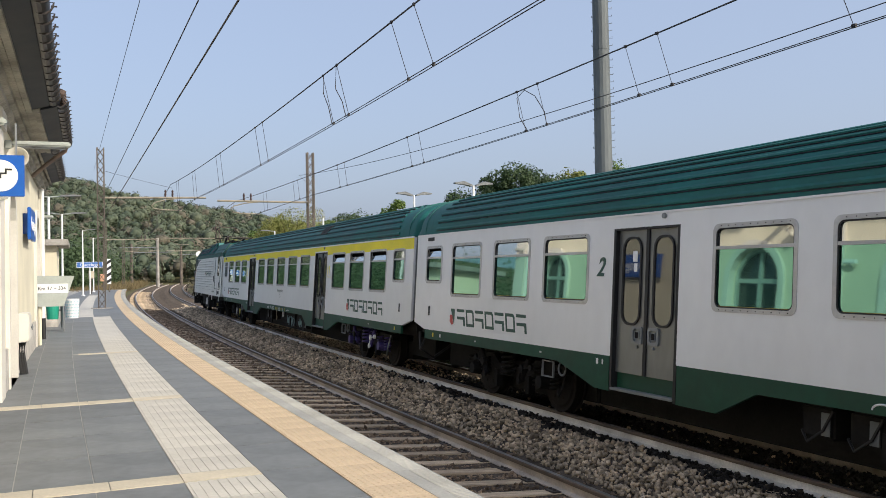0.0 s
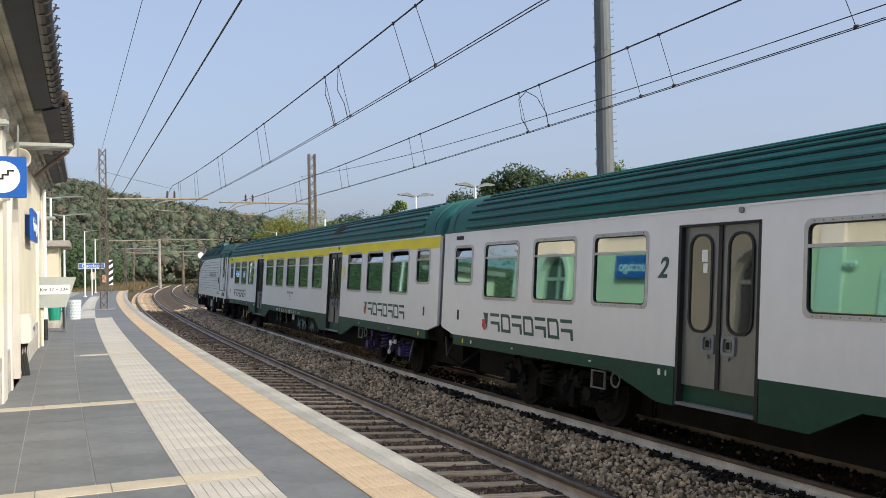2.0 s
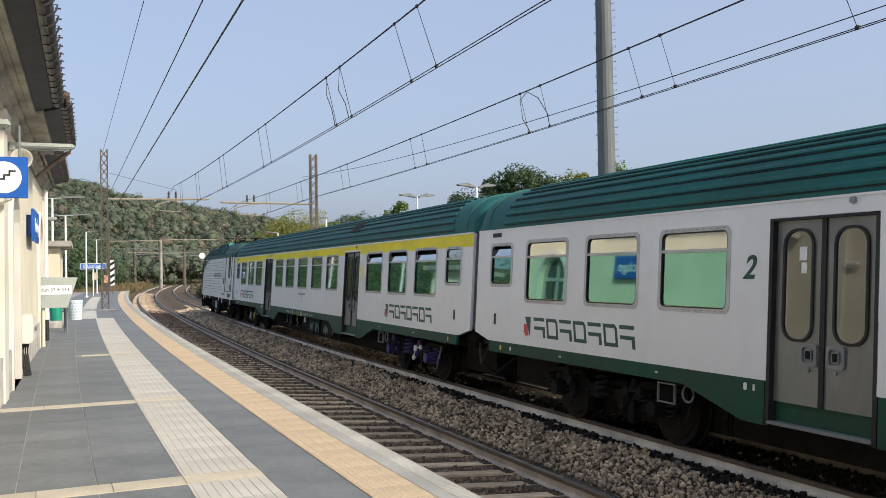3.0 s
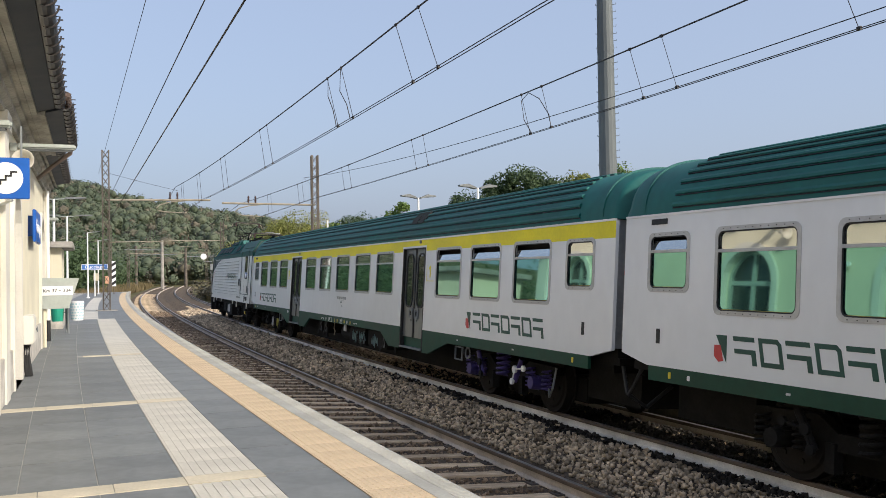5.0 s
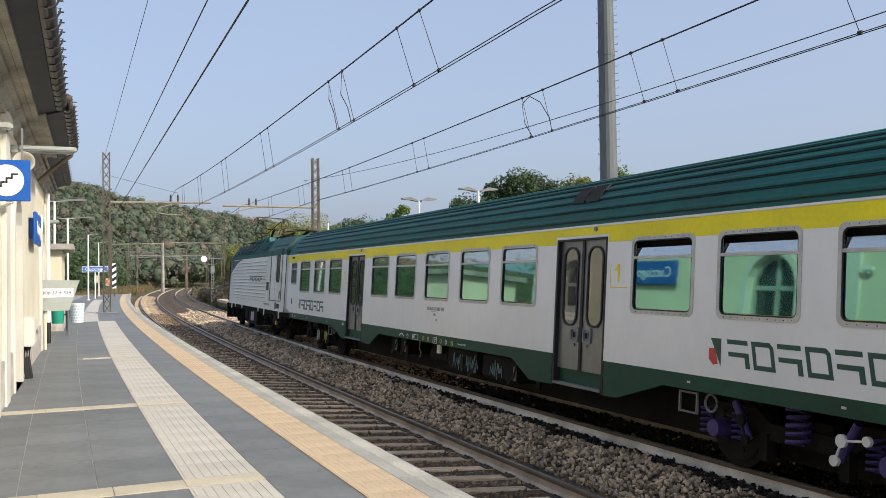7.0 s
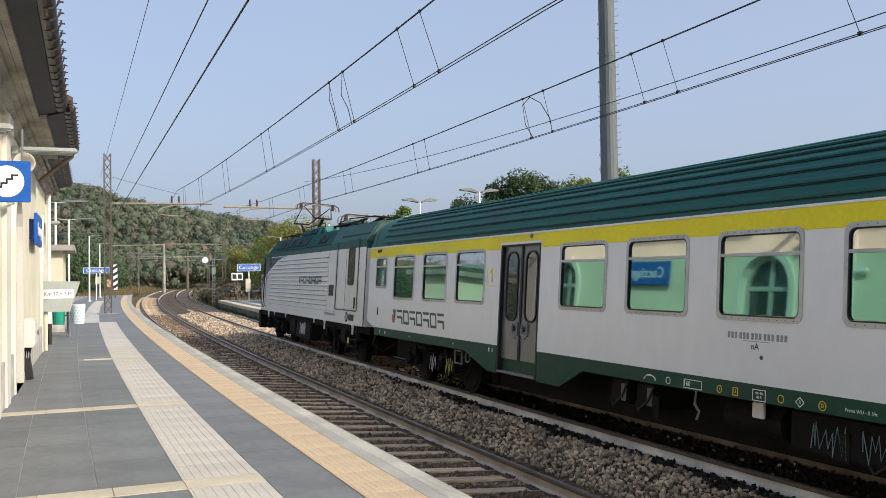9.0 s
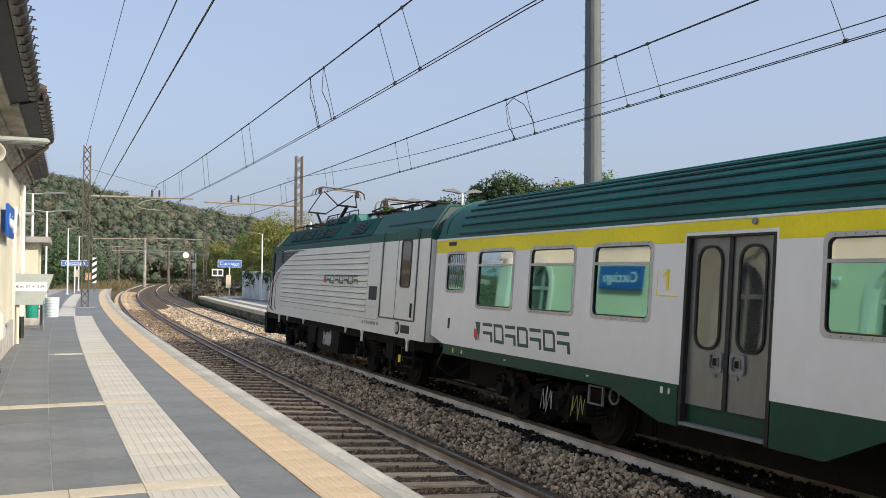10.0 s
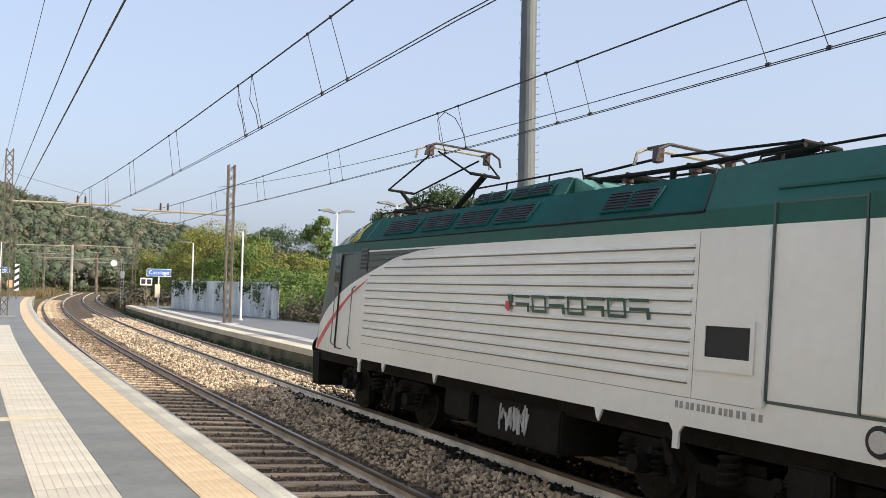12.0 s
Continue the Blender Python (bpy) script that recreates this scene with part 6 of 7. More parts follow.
    part("dark_interior_block", bm, M["under"], root)
    for a, b, z0 in ((9.9, 11.3, 0.42), (11.5, 12.9, 0.4), (15.22, 15.62, 0.5), (15.8, 16.22, 0.5)):
        for sx in (-1, 1):
            bm = bmesh.new()
            box(bm, min(sx * 0.5, sx * 1.22), max(sx * 0.5, sx * 1.22), Y(a), Y(b), z0, 0.84, 0.03)
            part("equipment_box", bm, M["under"], root)
            bm = bmesh.new()
            box(bm, min(sx * 1.215, sx * 1.232), max(sx * 1.215, sx * 1.232), Y(a + 0.04), Y(a + 0.15), z0 + 0.04, z0 + 0.27, 0.004)
            part("label_plate", bm, M["lamp_grey"], root)
            bm = bmesh.new()
            tube(bm, [(sx * 1.23, Y(a), 0.8), (sx * 1.25, Y(a + 0.1), z0 + 0.1), (sx * 1.25, Y(a + 0.3), z0 - 0.04), (sx * 1.2, Y(a + 0.42), z0 + 0.06)], 0.016, 5)
            part("cable", bm, M["black"], root)
    for u in (9.5, 12.5, 15.5):
        bm = bmesh.new()
        box(bm, -1.24, -1.2, Y(u) - 0.4, Y(u) - 0.28, 0.4, 0.68)
        part("valve", bm, M["under"], root)
    for u, acc in ((3.72, accent), (L - 3.72, M["under"])):
        bogie(root, Y(u), acc, acc if acc is M["violet"] else M["under"])
    # marks on the side towards the platform
    X = -HALF
    emblem(root, X, Y(L - 1.8), 1.19, 0.3, 2.95)
    emblem(root, X, Y(4.83), 1.19, 0.3, 2.95)
    for u in (L - 0.75, 0.75):
        bm = bmesh.new()
        box(bm, X - 0.006, X, Y(u) - 0.035, Y(u) + 0.035, 1.32, 1.5)
        part("slot", bm, M["grille"], root)
    bm = bmesh.new()
    box(bm, X - 0.008, X, Y(L - 0.86), Y(L - 0.55), 2.79, 2.86)
    part("vent_slot", bm, M["grille"], root)
    for u in (L - 6.75, 6.75):
        text("class_figure", "1" if first else "2", 0.36, pose(X - 0.004, Y(u), 2.22, 90, 0, -90), M["coach_yellow"] if first else M["logo_green"], root, slant=0.0 if first else 0.3, bold=0.0 if first else 0.006)
    if first:
        for u in (L - 6.75, 6.75):
            bm = bmesh.new()
            box(bm, X - 0.004, X, Y(u) - 0.2, Y(u) + 0.2, 2.04, 2.052)
            box(bm, X - 0.004, X, Y(u) + 0.19, Y(u) + 0.2, 2.04, 2.36)
            part("class_line", bm, M["coach_yellow"], root)
            bm = bmesh.new()
            poly(bm, [(Y(u) + 0.02, 2.355), (Y(u) + 0.085, 2.3), (Y(u) + 0.085, 2.26), (Y(u) + 0.02, 2.305)], X - 0.005, X, 0)
            part("figure_flag", bm, M["coach_yellow"], root)
    for k in range(15):
        bm = bmesh.new()
        y = Y(13.66) - 0.056 * k - 0.018 * (k // 3)
        box(bm, X - 0.003, X, y - 0.036, y, 1.515, 1.585)
        part("number_bar", bm, M["faded_ink"], root)
    bm = bmesh.new()
    box(bm, X - 0.003, X, Y(13.02), Y(13.42), 1.492, 1.499)
    part("rule_line", bm, M["faded_ink"], root)
    text("class_letters", "nA", 0.1, pose(X - 0.002, Y(13.23), 1.44, 90, 0, -90), M["logo_green"], root, depth=0.001)
    bm = bmesh.new()
    rod(bm, (X - 0.004, Y(13.13), 1.33), (X, Y(13.13), 1.33), 0.024, seg=12)
    part("plug", bm, M["logo_green"], root)
    for u, w, h, key in ((L - 1.0, 0.05, 0.08, "yellow_mark"), (L - 1.35, 0.05, 0.06, "sign_white"), (L - 6.75, 0.05, 0.08, "sign_white"), (L - 6.88, 0.03, 0.07, "graffiti"),
                         (1.0, 0.05, 0.08, "yellow_mark"), (2.9, 0.06, 0.025, "graffiti"), (5.2, 0.06, 0.025, "graffiti"), (L - 2.9, 0.06, 0.025, "graffiti"), (L - 5.2, 0.06, 0.025, "graffiti")):
        bm = bmesh.new()
        poly(bm, rounded(Y(u) - w / 2, Y(u) + w / 2, 0.95 - h / 2, 0.95 + h / 2, min(w, h) * 0.35), X - 0.006, X - 0.001, 0)
        part("mark", bm, M[key], root)

    def outline(u, w, h, key, sides=0):
        """An outlined mark on the skirt: a box, or a ring of so many sides."""
        def pts(k):
            if sides:
                return [(Y(u) + w / 2 * k * math.cos(2 * math.pi * i / sides), 0.93 + h / 2 * k * math.sin(2 * math.pi * i / sides)) for i in range(sides)]
            return [(Y(u) + w / 2 * a - (1 - k) * a * 0.05, 0.93 + h / 2 * b - (1 - k) * b * 0.05) for a, b in ((1, 1), (-1, 1), (-1, -1), (1, -1))]
        bm = bmesh.new()
        ring(bm, pts(1.0), pts(0.82), X - 0.005, X - 0.001, 0)
        part("mark_outline", bm, M[key], root)
    for u, w, h, key, sides in ((14.7, 0.11, 0.11, "sign_white", 20), (14.235, 0.4, 0.13, "sign_white", 0), (13.77, 0.1, 0.11, "yellow_mark", 20), (13.51, 0.1, 0.11, "yellow_mark", 0),
                                (13.145, 0.24, 0.15, "sign_white", 0), (12.83, 0.11, 0.11, "yellow_mark", 8), (12.57, 0.15, 0.13, "sign_white", 4), (12.28, 0.12, 0.12, "yellow_mark", 20)):
        outline(u, w * 0.82, h * 0.82, key, sides)
    for u, word, size, key in ((14.34, "160", 0.1, "sign_white"), (13.77, "I", 0.06, "yellow_mark"), (13.51, "3", 0.07, "yellow_mark"), (13.145, "40t 46t\n82 R", 0.05, "sign_white"),
                               (12.57, "R", 0.06, "sign_white"), (12.28, "D", 0.07, "yellow_mark"), (11.82, "Freno WU - R 59t", 0.06, "sign_white")):
        text("skirt_lettering", word, size * 0.82, pose(X - 0.003, Y(u), 0.93, 90, 0, -90), M[key], root, depth=0.001)
    bm = bmesh.new()
    tube(bm, [(X - 0.003, Y(15.07) + 0.12 * math.cos(a), 0.9 + 0.06 * math.sin(a)) for a in np.linspace(0, math.pi, 9)], 0.01, 4)
    part("arch_mark", bm, M["sign_white"], root)
    # sprayed tags in one run of paint each
    r = np.random.default_rng(9 + first)
    for u in (12.38, 11.72, 10.7):
        bm = bmesh.new()
        tube(bm, [(-1.236, Y(u) + 0.24 - k * 0.04 + r.normal() * 0.03, (0.71 if k % 2 else 0.5) + r.normal() * 0.04) for k in range(13)], 0.006, 4)
        part("sprayed_tag", bm, M["spray_teal"], root, "pale teal sprayed scrawl")
    if first:
        for u, key in ((L - 4.1, "graffiti"), (L - 4.9, "spray_yellow")):
            bm = bmesh.new()
            tube(bm, [(-1.34, Y(u) + 0.16 - k * 0.045 + r.normal() * 0.03, (0.62 if k % 2 else 0.38) + r.normal() * 0.04) for k in range(8)], 0.006, 4)
            part("sprayed_tag", bm, M[key], root, "sprayed scrawl on the bogie")
    for sx in (-1, 1):
        bm = bmesh.new()
        rod(bm, (sx * 0.95, Y(13.1), 0.62), (sx * 0.95, Y(14.0), 0.62), 0.2, seg=18)
        part("air_tank", bm, M["under"], root)
        bm = bmesh.new()
        box(bm, min(sx * 1.2, sx * 1.24), max(sx * 1.2, sx * 1.24), Y(13.26), Y(13.44), 0.66, 0.83, 0.01)
        part("instrument_box", bm, M["sign_white"], root)
        bm = bmesh.new()
        tube(bm, [(sx * 1.24, Y(14.38), 0.84), (sx * 1.24, Y(14.4), 0.68), (sx * 1.22, Y(14.34), 0.6), (sx * 1.24, Y(14.36), 0.5)], 0.018, 6)
        part("drain_cock", bm, M["pale_pipe"], root)
    for u in (L - 5.3, 5.3):
        bm = bmesh.new()
        ring(bm, [(Y(u) + 0.17, 0.83), (Y(u) - 0.17, 0.83), (Y(u) - 0.17, 0.58), (Y(u) + 0.17, 0.58)], [(Y(u) + 0.15, 0.81), (Y(u) - 0.15, 0.81), (Y(u) - 0.15, 0.6), (Y(u) + 0.15, 0.6)], -1.34, -1.31, 0)
        part("plate_frame", bm, M["galv"], root)
        bm = bmesh.new()
        tube(bm, [(-1.32, Y(u) - 0.4 + 0.1 * math.cos(a), 0.74 + 0.1 * math.sin(a)) for a in np.linspace(0, 6.28, 14)], 0.016, 5)
        part("socket_ring", bm, M["galv"], root)
    return root


# ---------------------------------------------------------------- locomotive
LOCO_L, LH = 15.05, 1.48


def loco_half(y):
    """Half width at y from the rear; the nose draws in."""
    f = max(0.0, (y - 12.2) / 2.85)
    return LH - 0.3 * f ** 1.8


def nose_end(z):
    return LOCO_L - 0.36 * max(0, z - 1.0)


def arc_z(y):
    """Upper edge of the white field."""
    return float(np.interp(y, [0, 7.6, 8.8, 9.92, 10.76, 11.9, 12.7, 13.37, 14.15, 14.8, 15.05], [2.93, 2.93, 2.925, 2.89, 2.79, 2.52, 2.32, 2.12, 1.83, 1.5, 1.25]))


def side_sheet(name, y0, y1, lo, hi, lift, material, parent, label="", n=40):
    """A skin on the platform side of the locomotive, between two curves."""
    bm = bmesh.new()
    V = []
    for y in np.linspace(y0, y1, n):
        a, b = lo(y), max(lo(y) + 0.002, hi(y))
        ya, yb = min(y, nose_end(a)), min(y, nose_end(b))
        V.append([bm.verts.new((sx * (loco_half(y) + lift), yy, z)) for sx in (-1,) for yy, z in ((ya, a), (yb, b))])
    for p, q in zip(V, V[1:]):
        bm.faces.new((p[0], q[0], q[1], p[1]))
    return part(name, bm, material, parent, label)


def pantograph(root, y, raised):
    """A diamond pantograph: two lower arms spread to the elbows, upper arms close over the head."""
    p = empty("pantograph", pose(0, y, 3.66), "raised diamond pantograph of dark tubes" if raised else "folded diamond pantograph of dark tubes")
    p.parent = root
    bm = bmesh.new()
    for sx in (-0.55, 0.55):
        tube(bm, [(sx, -0.75, 0.2), (sx, 0.75, 0.2)], 0.03, 6)
    for yy in (-0.55, 0.55):
        tube(bm, [(-0.62, yy, 0.2), (0.62, yy, 0.2)], 0.04, 6)
    part("base", bm, M["under"], p)
    for sx in (-0.55, 0.55):
        for yy in (-0.6, 0.6):
            bm = bmesh.new()
            rod(bm, (sx, yy, -0.08), (sx, yy, 0.2), 0.035, seg=8)
            for k in range(3):
                rod(bm, (sx, yy, -0.04 + k * 0.08), (sx, yy, 0.0 + k * 0.08), 0.075, seg=10)
            part("insulator", bm, M["insul"], p)
    h, ey, ez = (1.34, 1.72, 0.75) if raised else (0.5, 1.9, 0.36)
    for q in (-1, 1):
        bm = bmesh.new()
        ey_q = ey - (0.06 * q if raised else 0)
        tube(bm, [(0, q * 0.8, 0.22), (0, q * ey_q, ez)], 0.055 if q < 0 else 0.04, 8)
        part("lower_arm", bm, M["under"], p)
        bm = bmesh.new()
        tube(bm, [(-0.3, q * ey_q, ez), (0.3, q * ey_q, ez)], 0.03, 6)
        for sx in (-1, 1):
            tube(bm, [(sx * 0.3, q * ey_q, ez), (sx * 0.5, q * 0.12 - 0.75 * raised, h - 0.12)], 0.018, 6)
        part("upper_arm", bm, M["under"], p)
        bm = bmesh.new()
        yy = q * 0.2 - 0.75 * raised
        tube(bm, [(-0.8, yy, h - 0.24), (-0.76, yy, h - 0.08), (-0.6, yy, h), (0.6, yy, h), (0.76, yy, h - 0.08), (0.8, yy, h - 0.24)], 0.022, 6)
        part("collector_bow", bm, M["pale_pipe"] if q > 0 else M["iron"], p)
    for sx in (-0.6, 0.6):
        bm = bmesh.new()
        k = -0.75 * raised
        tube(bm, [(sx, k - 0.2, h), (sx, k + 0.2, h)], 0.02, 6)
        box(bm, sx - 0.05, sx + 0.05, k - 0.06, k + 0.06, h - 0.2, h, 0.01)
        part("head_link", bm, M["insul"], p)
    return p


def locomotive():
    L = LOCO_L
    root = empty("electric_locomotive", pose(0, 0, 0), "white and grey electric locomotive with sea green roof, pantograph raised", "locomotive", "train")
    # body shell
    bm = bmesh.new()
    secs = []
    for y in (0.0, 4.0, 8.0, 11.0, 12.2, 12.9, 13.6, 14.3, 14.8, 15.05):
        w = loco_half(y)
        row = []
        for z in (1.0, 1.6, 2.2, 2.7, 2.95):
            row.append((w, min(y, nose_end(z)), z))
        f = max(0, (y - 12.6) / 2.45)
        row.append((w - 0.03, min(y, nose_end(3.0)) - 0.05 * f, 3.12 - 0.14 * f))
        row.append((w - 0.34, min(y, nose_end(3.0)) - 0.3 * f, 3.58 - 0.26 * f))
        row.append((0.0, min(y, nose_end(3.0)) - 0.35 * f, 3.66 - 0.3 * f))
        secs.append(row)
    rows = []
    for row in secs:
        pts = row + [(-x, y, z) for x, y, z in row[-2::-1]]
        rows.append([bm.verts.new(p) for p in pts])
    for a, b in zip(rows, rows[1:]):
        for i in range(len(a) - 1):
            bm.faces.new((a[i], a[i + 1], b[i + 1], b[i]))
    bm.faces.new(rows[0])
    bm.faces.new(rows[-1][::-1])
    part("body", bm, M["loco_grey"], root)
    # cap over the cab
    bm = bmesh.new()
    caps = []
    for row in secs[4:]:
        top = row[5:]
        pts = top + [(-x, y, z) for x, y, z in top[-2::-1]]
        caps.append([bm.verts.new((x * 1.004, y, z + 0.012)) for x, y, z in pts])
    for a, b in zip(caps, caps[1:]):
        for i in range(len(a) - 1):
            bm.faces.new((a[i], a[i + 1], b[i + 1], b[i]))
    part("cab_roof", bm, M["loco_green"], root, "sea green cab roof")
    r = np.random.default_rng(8)
    for k in range(15):
        y = 14.05 - 0.1 * k
        f = max(0, (y - 12.6) / 2.45)
        w = loco_half(y)
        yy = min(y, nose_end(3.0))
        bm = bmesh.new()
        pts = []
        for q in (0.1 + r.uniform(-0.1, 0.1), 0.5, 0.85 + r.uniform(-0.2, 0.1)):
            pts.append((-(w - 0.03 - 0.31 * q) * 1.004 - 0.008, yy - 0.05 - 0.25 * f * q + r.normal() * 0.07, 3.12 - 0.14 * f + q * (0.46 - 0.12 * f) + 0.016))
        tube(bm, pts, 0.016, 5)
        part("sprayed_tag", bm, M["graffiti"] if k < 11 else M["spray_yellow"], root, "white and yellow sprayed scrawl")
    # rear wall
    bm = bmesh.new()
    box(bm, -LH + 0.02, LH - 0.02, -0.02, -0.004, 1.0, 2.93)
    part("rear_wall", bm, M["loco_white"], root)
    bm = bmesh.new()
    box(bm, -LH + 0.02, LH - 0.02, -0.02, -0.004, 2.93, 3.12)
    part("rear_band", bm, M["loco_green"], root)
    # white field with the arc, and the far side
    white = side_sheet("white_field", 0.0, 15.0, lambda y: 1.0, arc_z, 0.006, M["loco_white"], root, "off-white side field ending in an arc", 60)
    bm = bmesh.new()
    box(bm, LH + 0.002, LH + 0.008, 0, 12.2, 1.0, 2.93)
    part("white_field", bm, M["loco_white"], root)
    red = lambda y: float(np.interp(y, [11.85, 12.66, 13.27, 14.0, 14.6, 15.0], [2.43, 2.13, 1.84, 1.49, 1.18, 1.0]))
    side_sheet("red_stripe", 11.85, 14.9, lambda y: max(1.0, red(y) - 0.01 - 0.03 * (y - 11.85)), lambda y: red(y) + 0.01 + 0.03 * (y - 11.85), 0.009, M["red_stripe"], root, "curved red stripe")
    side_sheet("green_band", 0.0, 14.2, lambda y: 2.955, lambda y: 3.11, 0.006, M["loco_green"], root)
    side_sheet("arc_line", 7.6, 14.95, lambda y: arc_z(y) - 0.035, lambda y: arc_z(y) + 0.012, 0.008, M["white_paint"], root, "bright white edging line")
    side_sheet("pale_line", 0.0, 12.2, lambda y: 2.93, lambda y: 2.955, 0.007, M["loco_white"], root)
    # ribs
    for k in range(11):
        z = 1.44 + k * 0.135
        y1 = float(np.interp(z, [1.4, 2.44, 2.52, 2.75, 2.85, 2.9], [11.9, 11.9, 11.75, 10.75, 10.0, 8.6]))
        bm = bmesh.new()
        poly(bm, [(-LH, z + 0.03), (-LH - 0.03, z + 0.012), (-LH - 0.03, z - 0.012), (-LH, z - 0.016)], 3.62, y1, 1)
        part("rib", bm, M["loco_white"], root)
        # grey strip painting the shade line beneath the rib
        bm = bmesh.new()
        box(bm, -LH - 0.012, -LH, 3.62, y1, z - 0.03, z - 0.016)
        part("rib_shade_line", bm, M["loco_rib"], root)
    # roof skin with slanted grilles
    bm = bmesh.new()
    for a, b in ((0.0, 12.7),):
        for sx in (-1, 1):
            V = [bm.verts.new(p) for p in ((sx * (LH - 0.022), a, 3.125), (sx * (LH - 0.022), b, 3.125), (sx * (LH - 0.34), b, 3.59), (sx * (LH - 0.34), a, 3.59))]
            bm.faces.new(V)
        V = [bm.verts.new(p) for p in ((-LH + 0.34, a, 3.592), (-LH + 0.34, b, 3.592), (0, b, 3.675), (0, a, 3.675), (LH - 0.34, a, 3.592), (LH - 0.34, b, 3.592))]
        bm.faces.new((V[0], V[1], V[2], V[3]))
        bm.faces.new((V[3], V[2], V[5], V[4]))
    roof = part("roof", bm, M["loco_roof"], root, "slate teal sloping roof")
    lean = math.degrees(math.atan2(3.59 - 3.125, 0.318))
    tilt = Matrix.Rotation(radians(-lean), 4, "Y")

    def grille(a, b, x, z, half, slats):
        g = empty("roof_grille", pose(x, (a + b) / 2, z))
        g.parent = roof
        w = (b - a) / 2
        bm = bmesh.new()
        box(bm, -half, half, -w, w, 0.0, 0.03, 0.004, tilt)
        part("frame", bm, M["loco_roof"], g)
        bm = bmesh.new()
        box(bm, -half + 0.03, half - 0.03, -w + 0.03, w - 0.03, 0.026, 0.034, 0, tilt)
        part("backing", bm, M["grille"], g)
        for k in range(slats):
            bm = bmesh.new()
            c = -half + 0.03 + (k + 0.5) * (2 * half - 0.06) / slats
            box(bm, c - 0.008, c + 0.008, -w + 0.035, w - 0.035, 0.034, 0.046, 0, tilt)
            part("slat", bm, M["fascia"], g)
    for a, b in ((4.42, 4.86), (4.88, 5.33), (6.88, 7.31), (7.33, 7.76), (7.95, 8.41), (8.43, 8.9), (9.1, 9.57), (9.59, 10.05), (10.3, 10.9), (10.92, 11.52)):
        grille(a, b, -LH + 0.182, 3.36, 0.17, 6)
    # louvred housing over the roof edge, a pale hatch at its end
    bm = bmesh.new()
    V = [[bm.verts.new((sx * x, y, z)) for x, z in ((1.13, 3.56), (0.96, zt), (0.0, zt + 0.03)) for sx in (-1,)] + [bm.verts.new((sx * x, y, z)) for x, z in ((0.96, zt), (1.13, 3.56)) for sx in (1,)]
         for y, zt in ((6.5, 3.84), (6.62, 3.86), (8.95, 3.8), (9.3, 3.6))]
    for p, q in zip(V, V[1:]):
        for i in range(4):
            bm.faces.new((p[i], p[i + 1], q[i + 1], q[i]))
    bm.faces.new(V[0])
    part("roof_housing", bm, M["loco_green"], roof)
    for a, b in ((6.8, 7.3), (7.34, 7.82), (7.98, 8.42), (8.46, 8.86)):
        grille(a, b, -1.05, 3.7, 0.1, 3)
    bm = bmesh.new()
    poly(bm, [(6.0, 3.6), (6.1, 3.68), (6.48, 3.84), (6.5, 3.6)], -0.95, -0.1, 0)
    part("pale_hatch", bm, M["pale_green"], roof)
    # raised hood over the rear, its front edge leaning
    bm = bmesh.new()
    sec = [(LH + 0.004, 3.0), (LH - 0.012, 3.15), (LH - 0.3, 3.625), (0.0, 3.71)]
    V = [[bm.verts.new((-x, yf + (z - 3.15) * lead, z)) for x, z in sec] + [bm.verts.new((x, yf + (z - 3.15) * lead, z)) for x, z in sec[-2::-1]] for yf, lead in ((0.02, 0.0), (3.53, 0.32))]
    for i in range(len(V[0]) - 1):
        bm.faces.new((V[0][i], V[0][i + 1], V[1][i + 1], V[1][i]))
    bm.faces.new(V[1])
    bm.faces.new(V[0][::-1])
    part("roof_hood", bm, M["loco_green"], roof, "raised sea green hood over the rear")
    bm = bmesh.new()
    tube(bm, [(-LH + 0.012, 3.55, 3.15), (-LH + 0.3, 3.7, 3.63)], 0.014, 5)
    tube(bm, [(-LH + 0.012, 3.55, 3.145), (-LH + 0.012, 12.7, 3.135)], 0.011, 5)
    part("roof_joint", bm, M["grille"], roof)
    bm = bmesh.new()
    box(bm, -LH + 0.085, -LH + 0.11, 0.1, 2.7, 3.3, 3.325)
    part("rain_strip", bm, M["loco_green"], roof)
    for y0, y1, x, z, foot in ((1.75, 3.35, -1.0, 3.76, 3.62), (6.3, 9.2, -0.95, 3.94, 3.8), (9.7, 12.6, -1.02, 3.74, 3.6)):
        bm = bmesh.new()
        tube(bm, [(x, y0, foot), (x, y0 + 0.06, z), (x, y1 - 0.06, z - 0.02), (x, y1, foot - 0.03)], 0.014, 6)
        for y in np.arange(y0 + 0.8, y1 - 0.3, 1.1):
            rod(bm, (x, y, foot - 0.05), (x, y, z), 0.012, seg=6)
        part("roof_rail", bm, M["under"], roof)
    bm = bmesh.new()
    tube(bm, [(-0.6, 3.1, 3.9), (-0.62, 5.0, 3.84), (-0.6, 6.6, 3.86)], 0.03, 8)
    for y in (3.4, 5.0, 6.4):
        rod(bm, (-0.61, y, 3.62), (-0.61, y, 3.86), 0.04, seg=8)
    part("busbar", bm, M["under"], roof)
    pantograph(root, 12.3, True)
    pantograph(root, 5.3, False)
    # rear door, recessed panel, small vent
    X = -LH
    d = empty("crew_door", pose(0, 0, 0), "off-white door with a tall narrow window")
    d.parent = root
    bm = bmesh.new()
    box(bm, X - 0.03, X + 0.01, 0.6, 1.64, 1.38, 2.95, 0.006)
    part("leaf", bm, M["loco_white"], d)
    bm = bmesh.new()
    box(bm, X - 0.034, X + 0.01, 0.6, 1.64, 2.955, 3.17)
    part("upper_panel", bm, M["loco_green"], d)
    bm = bmesh.new()
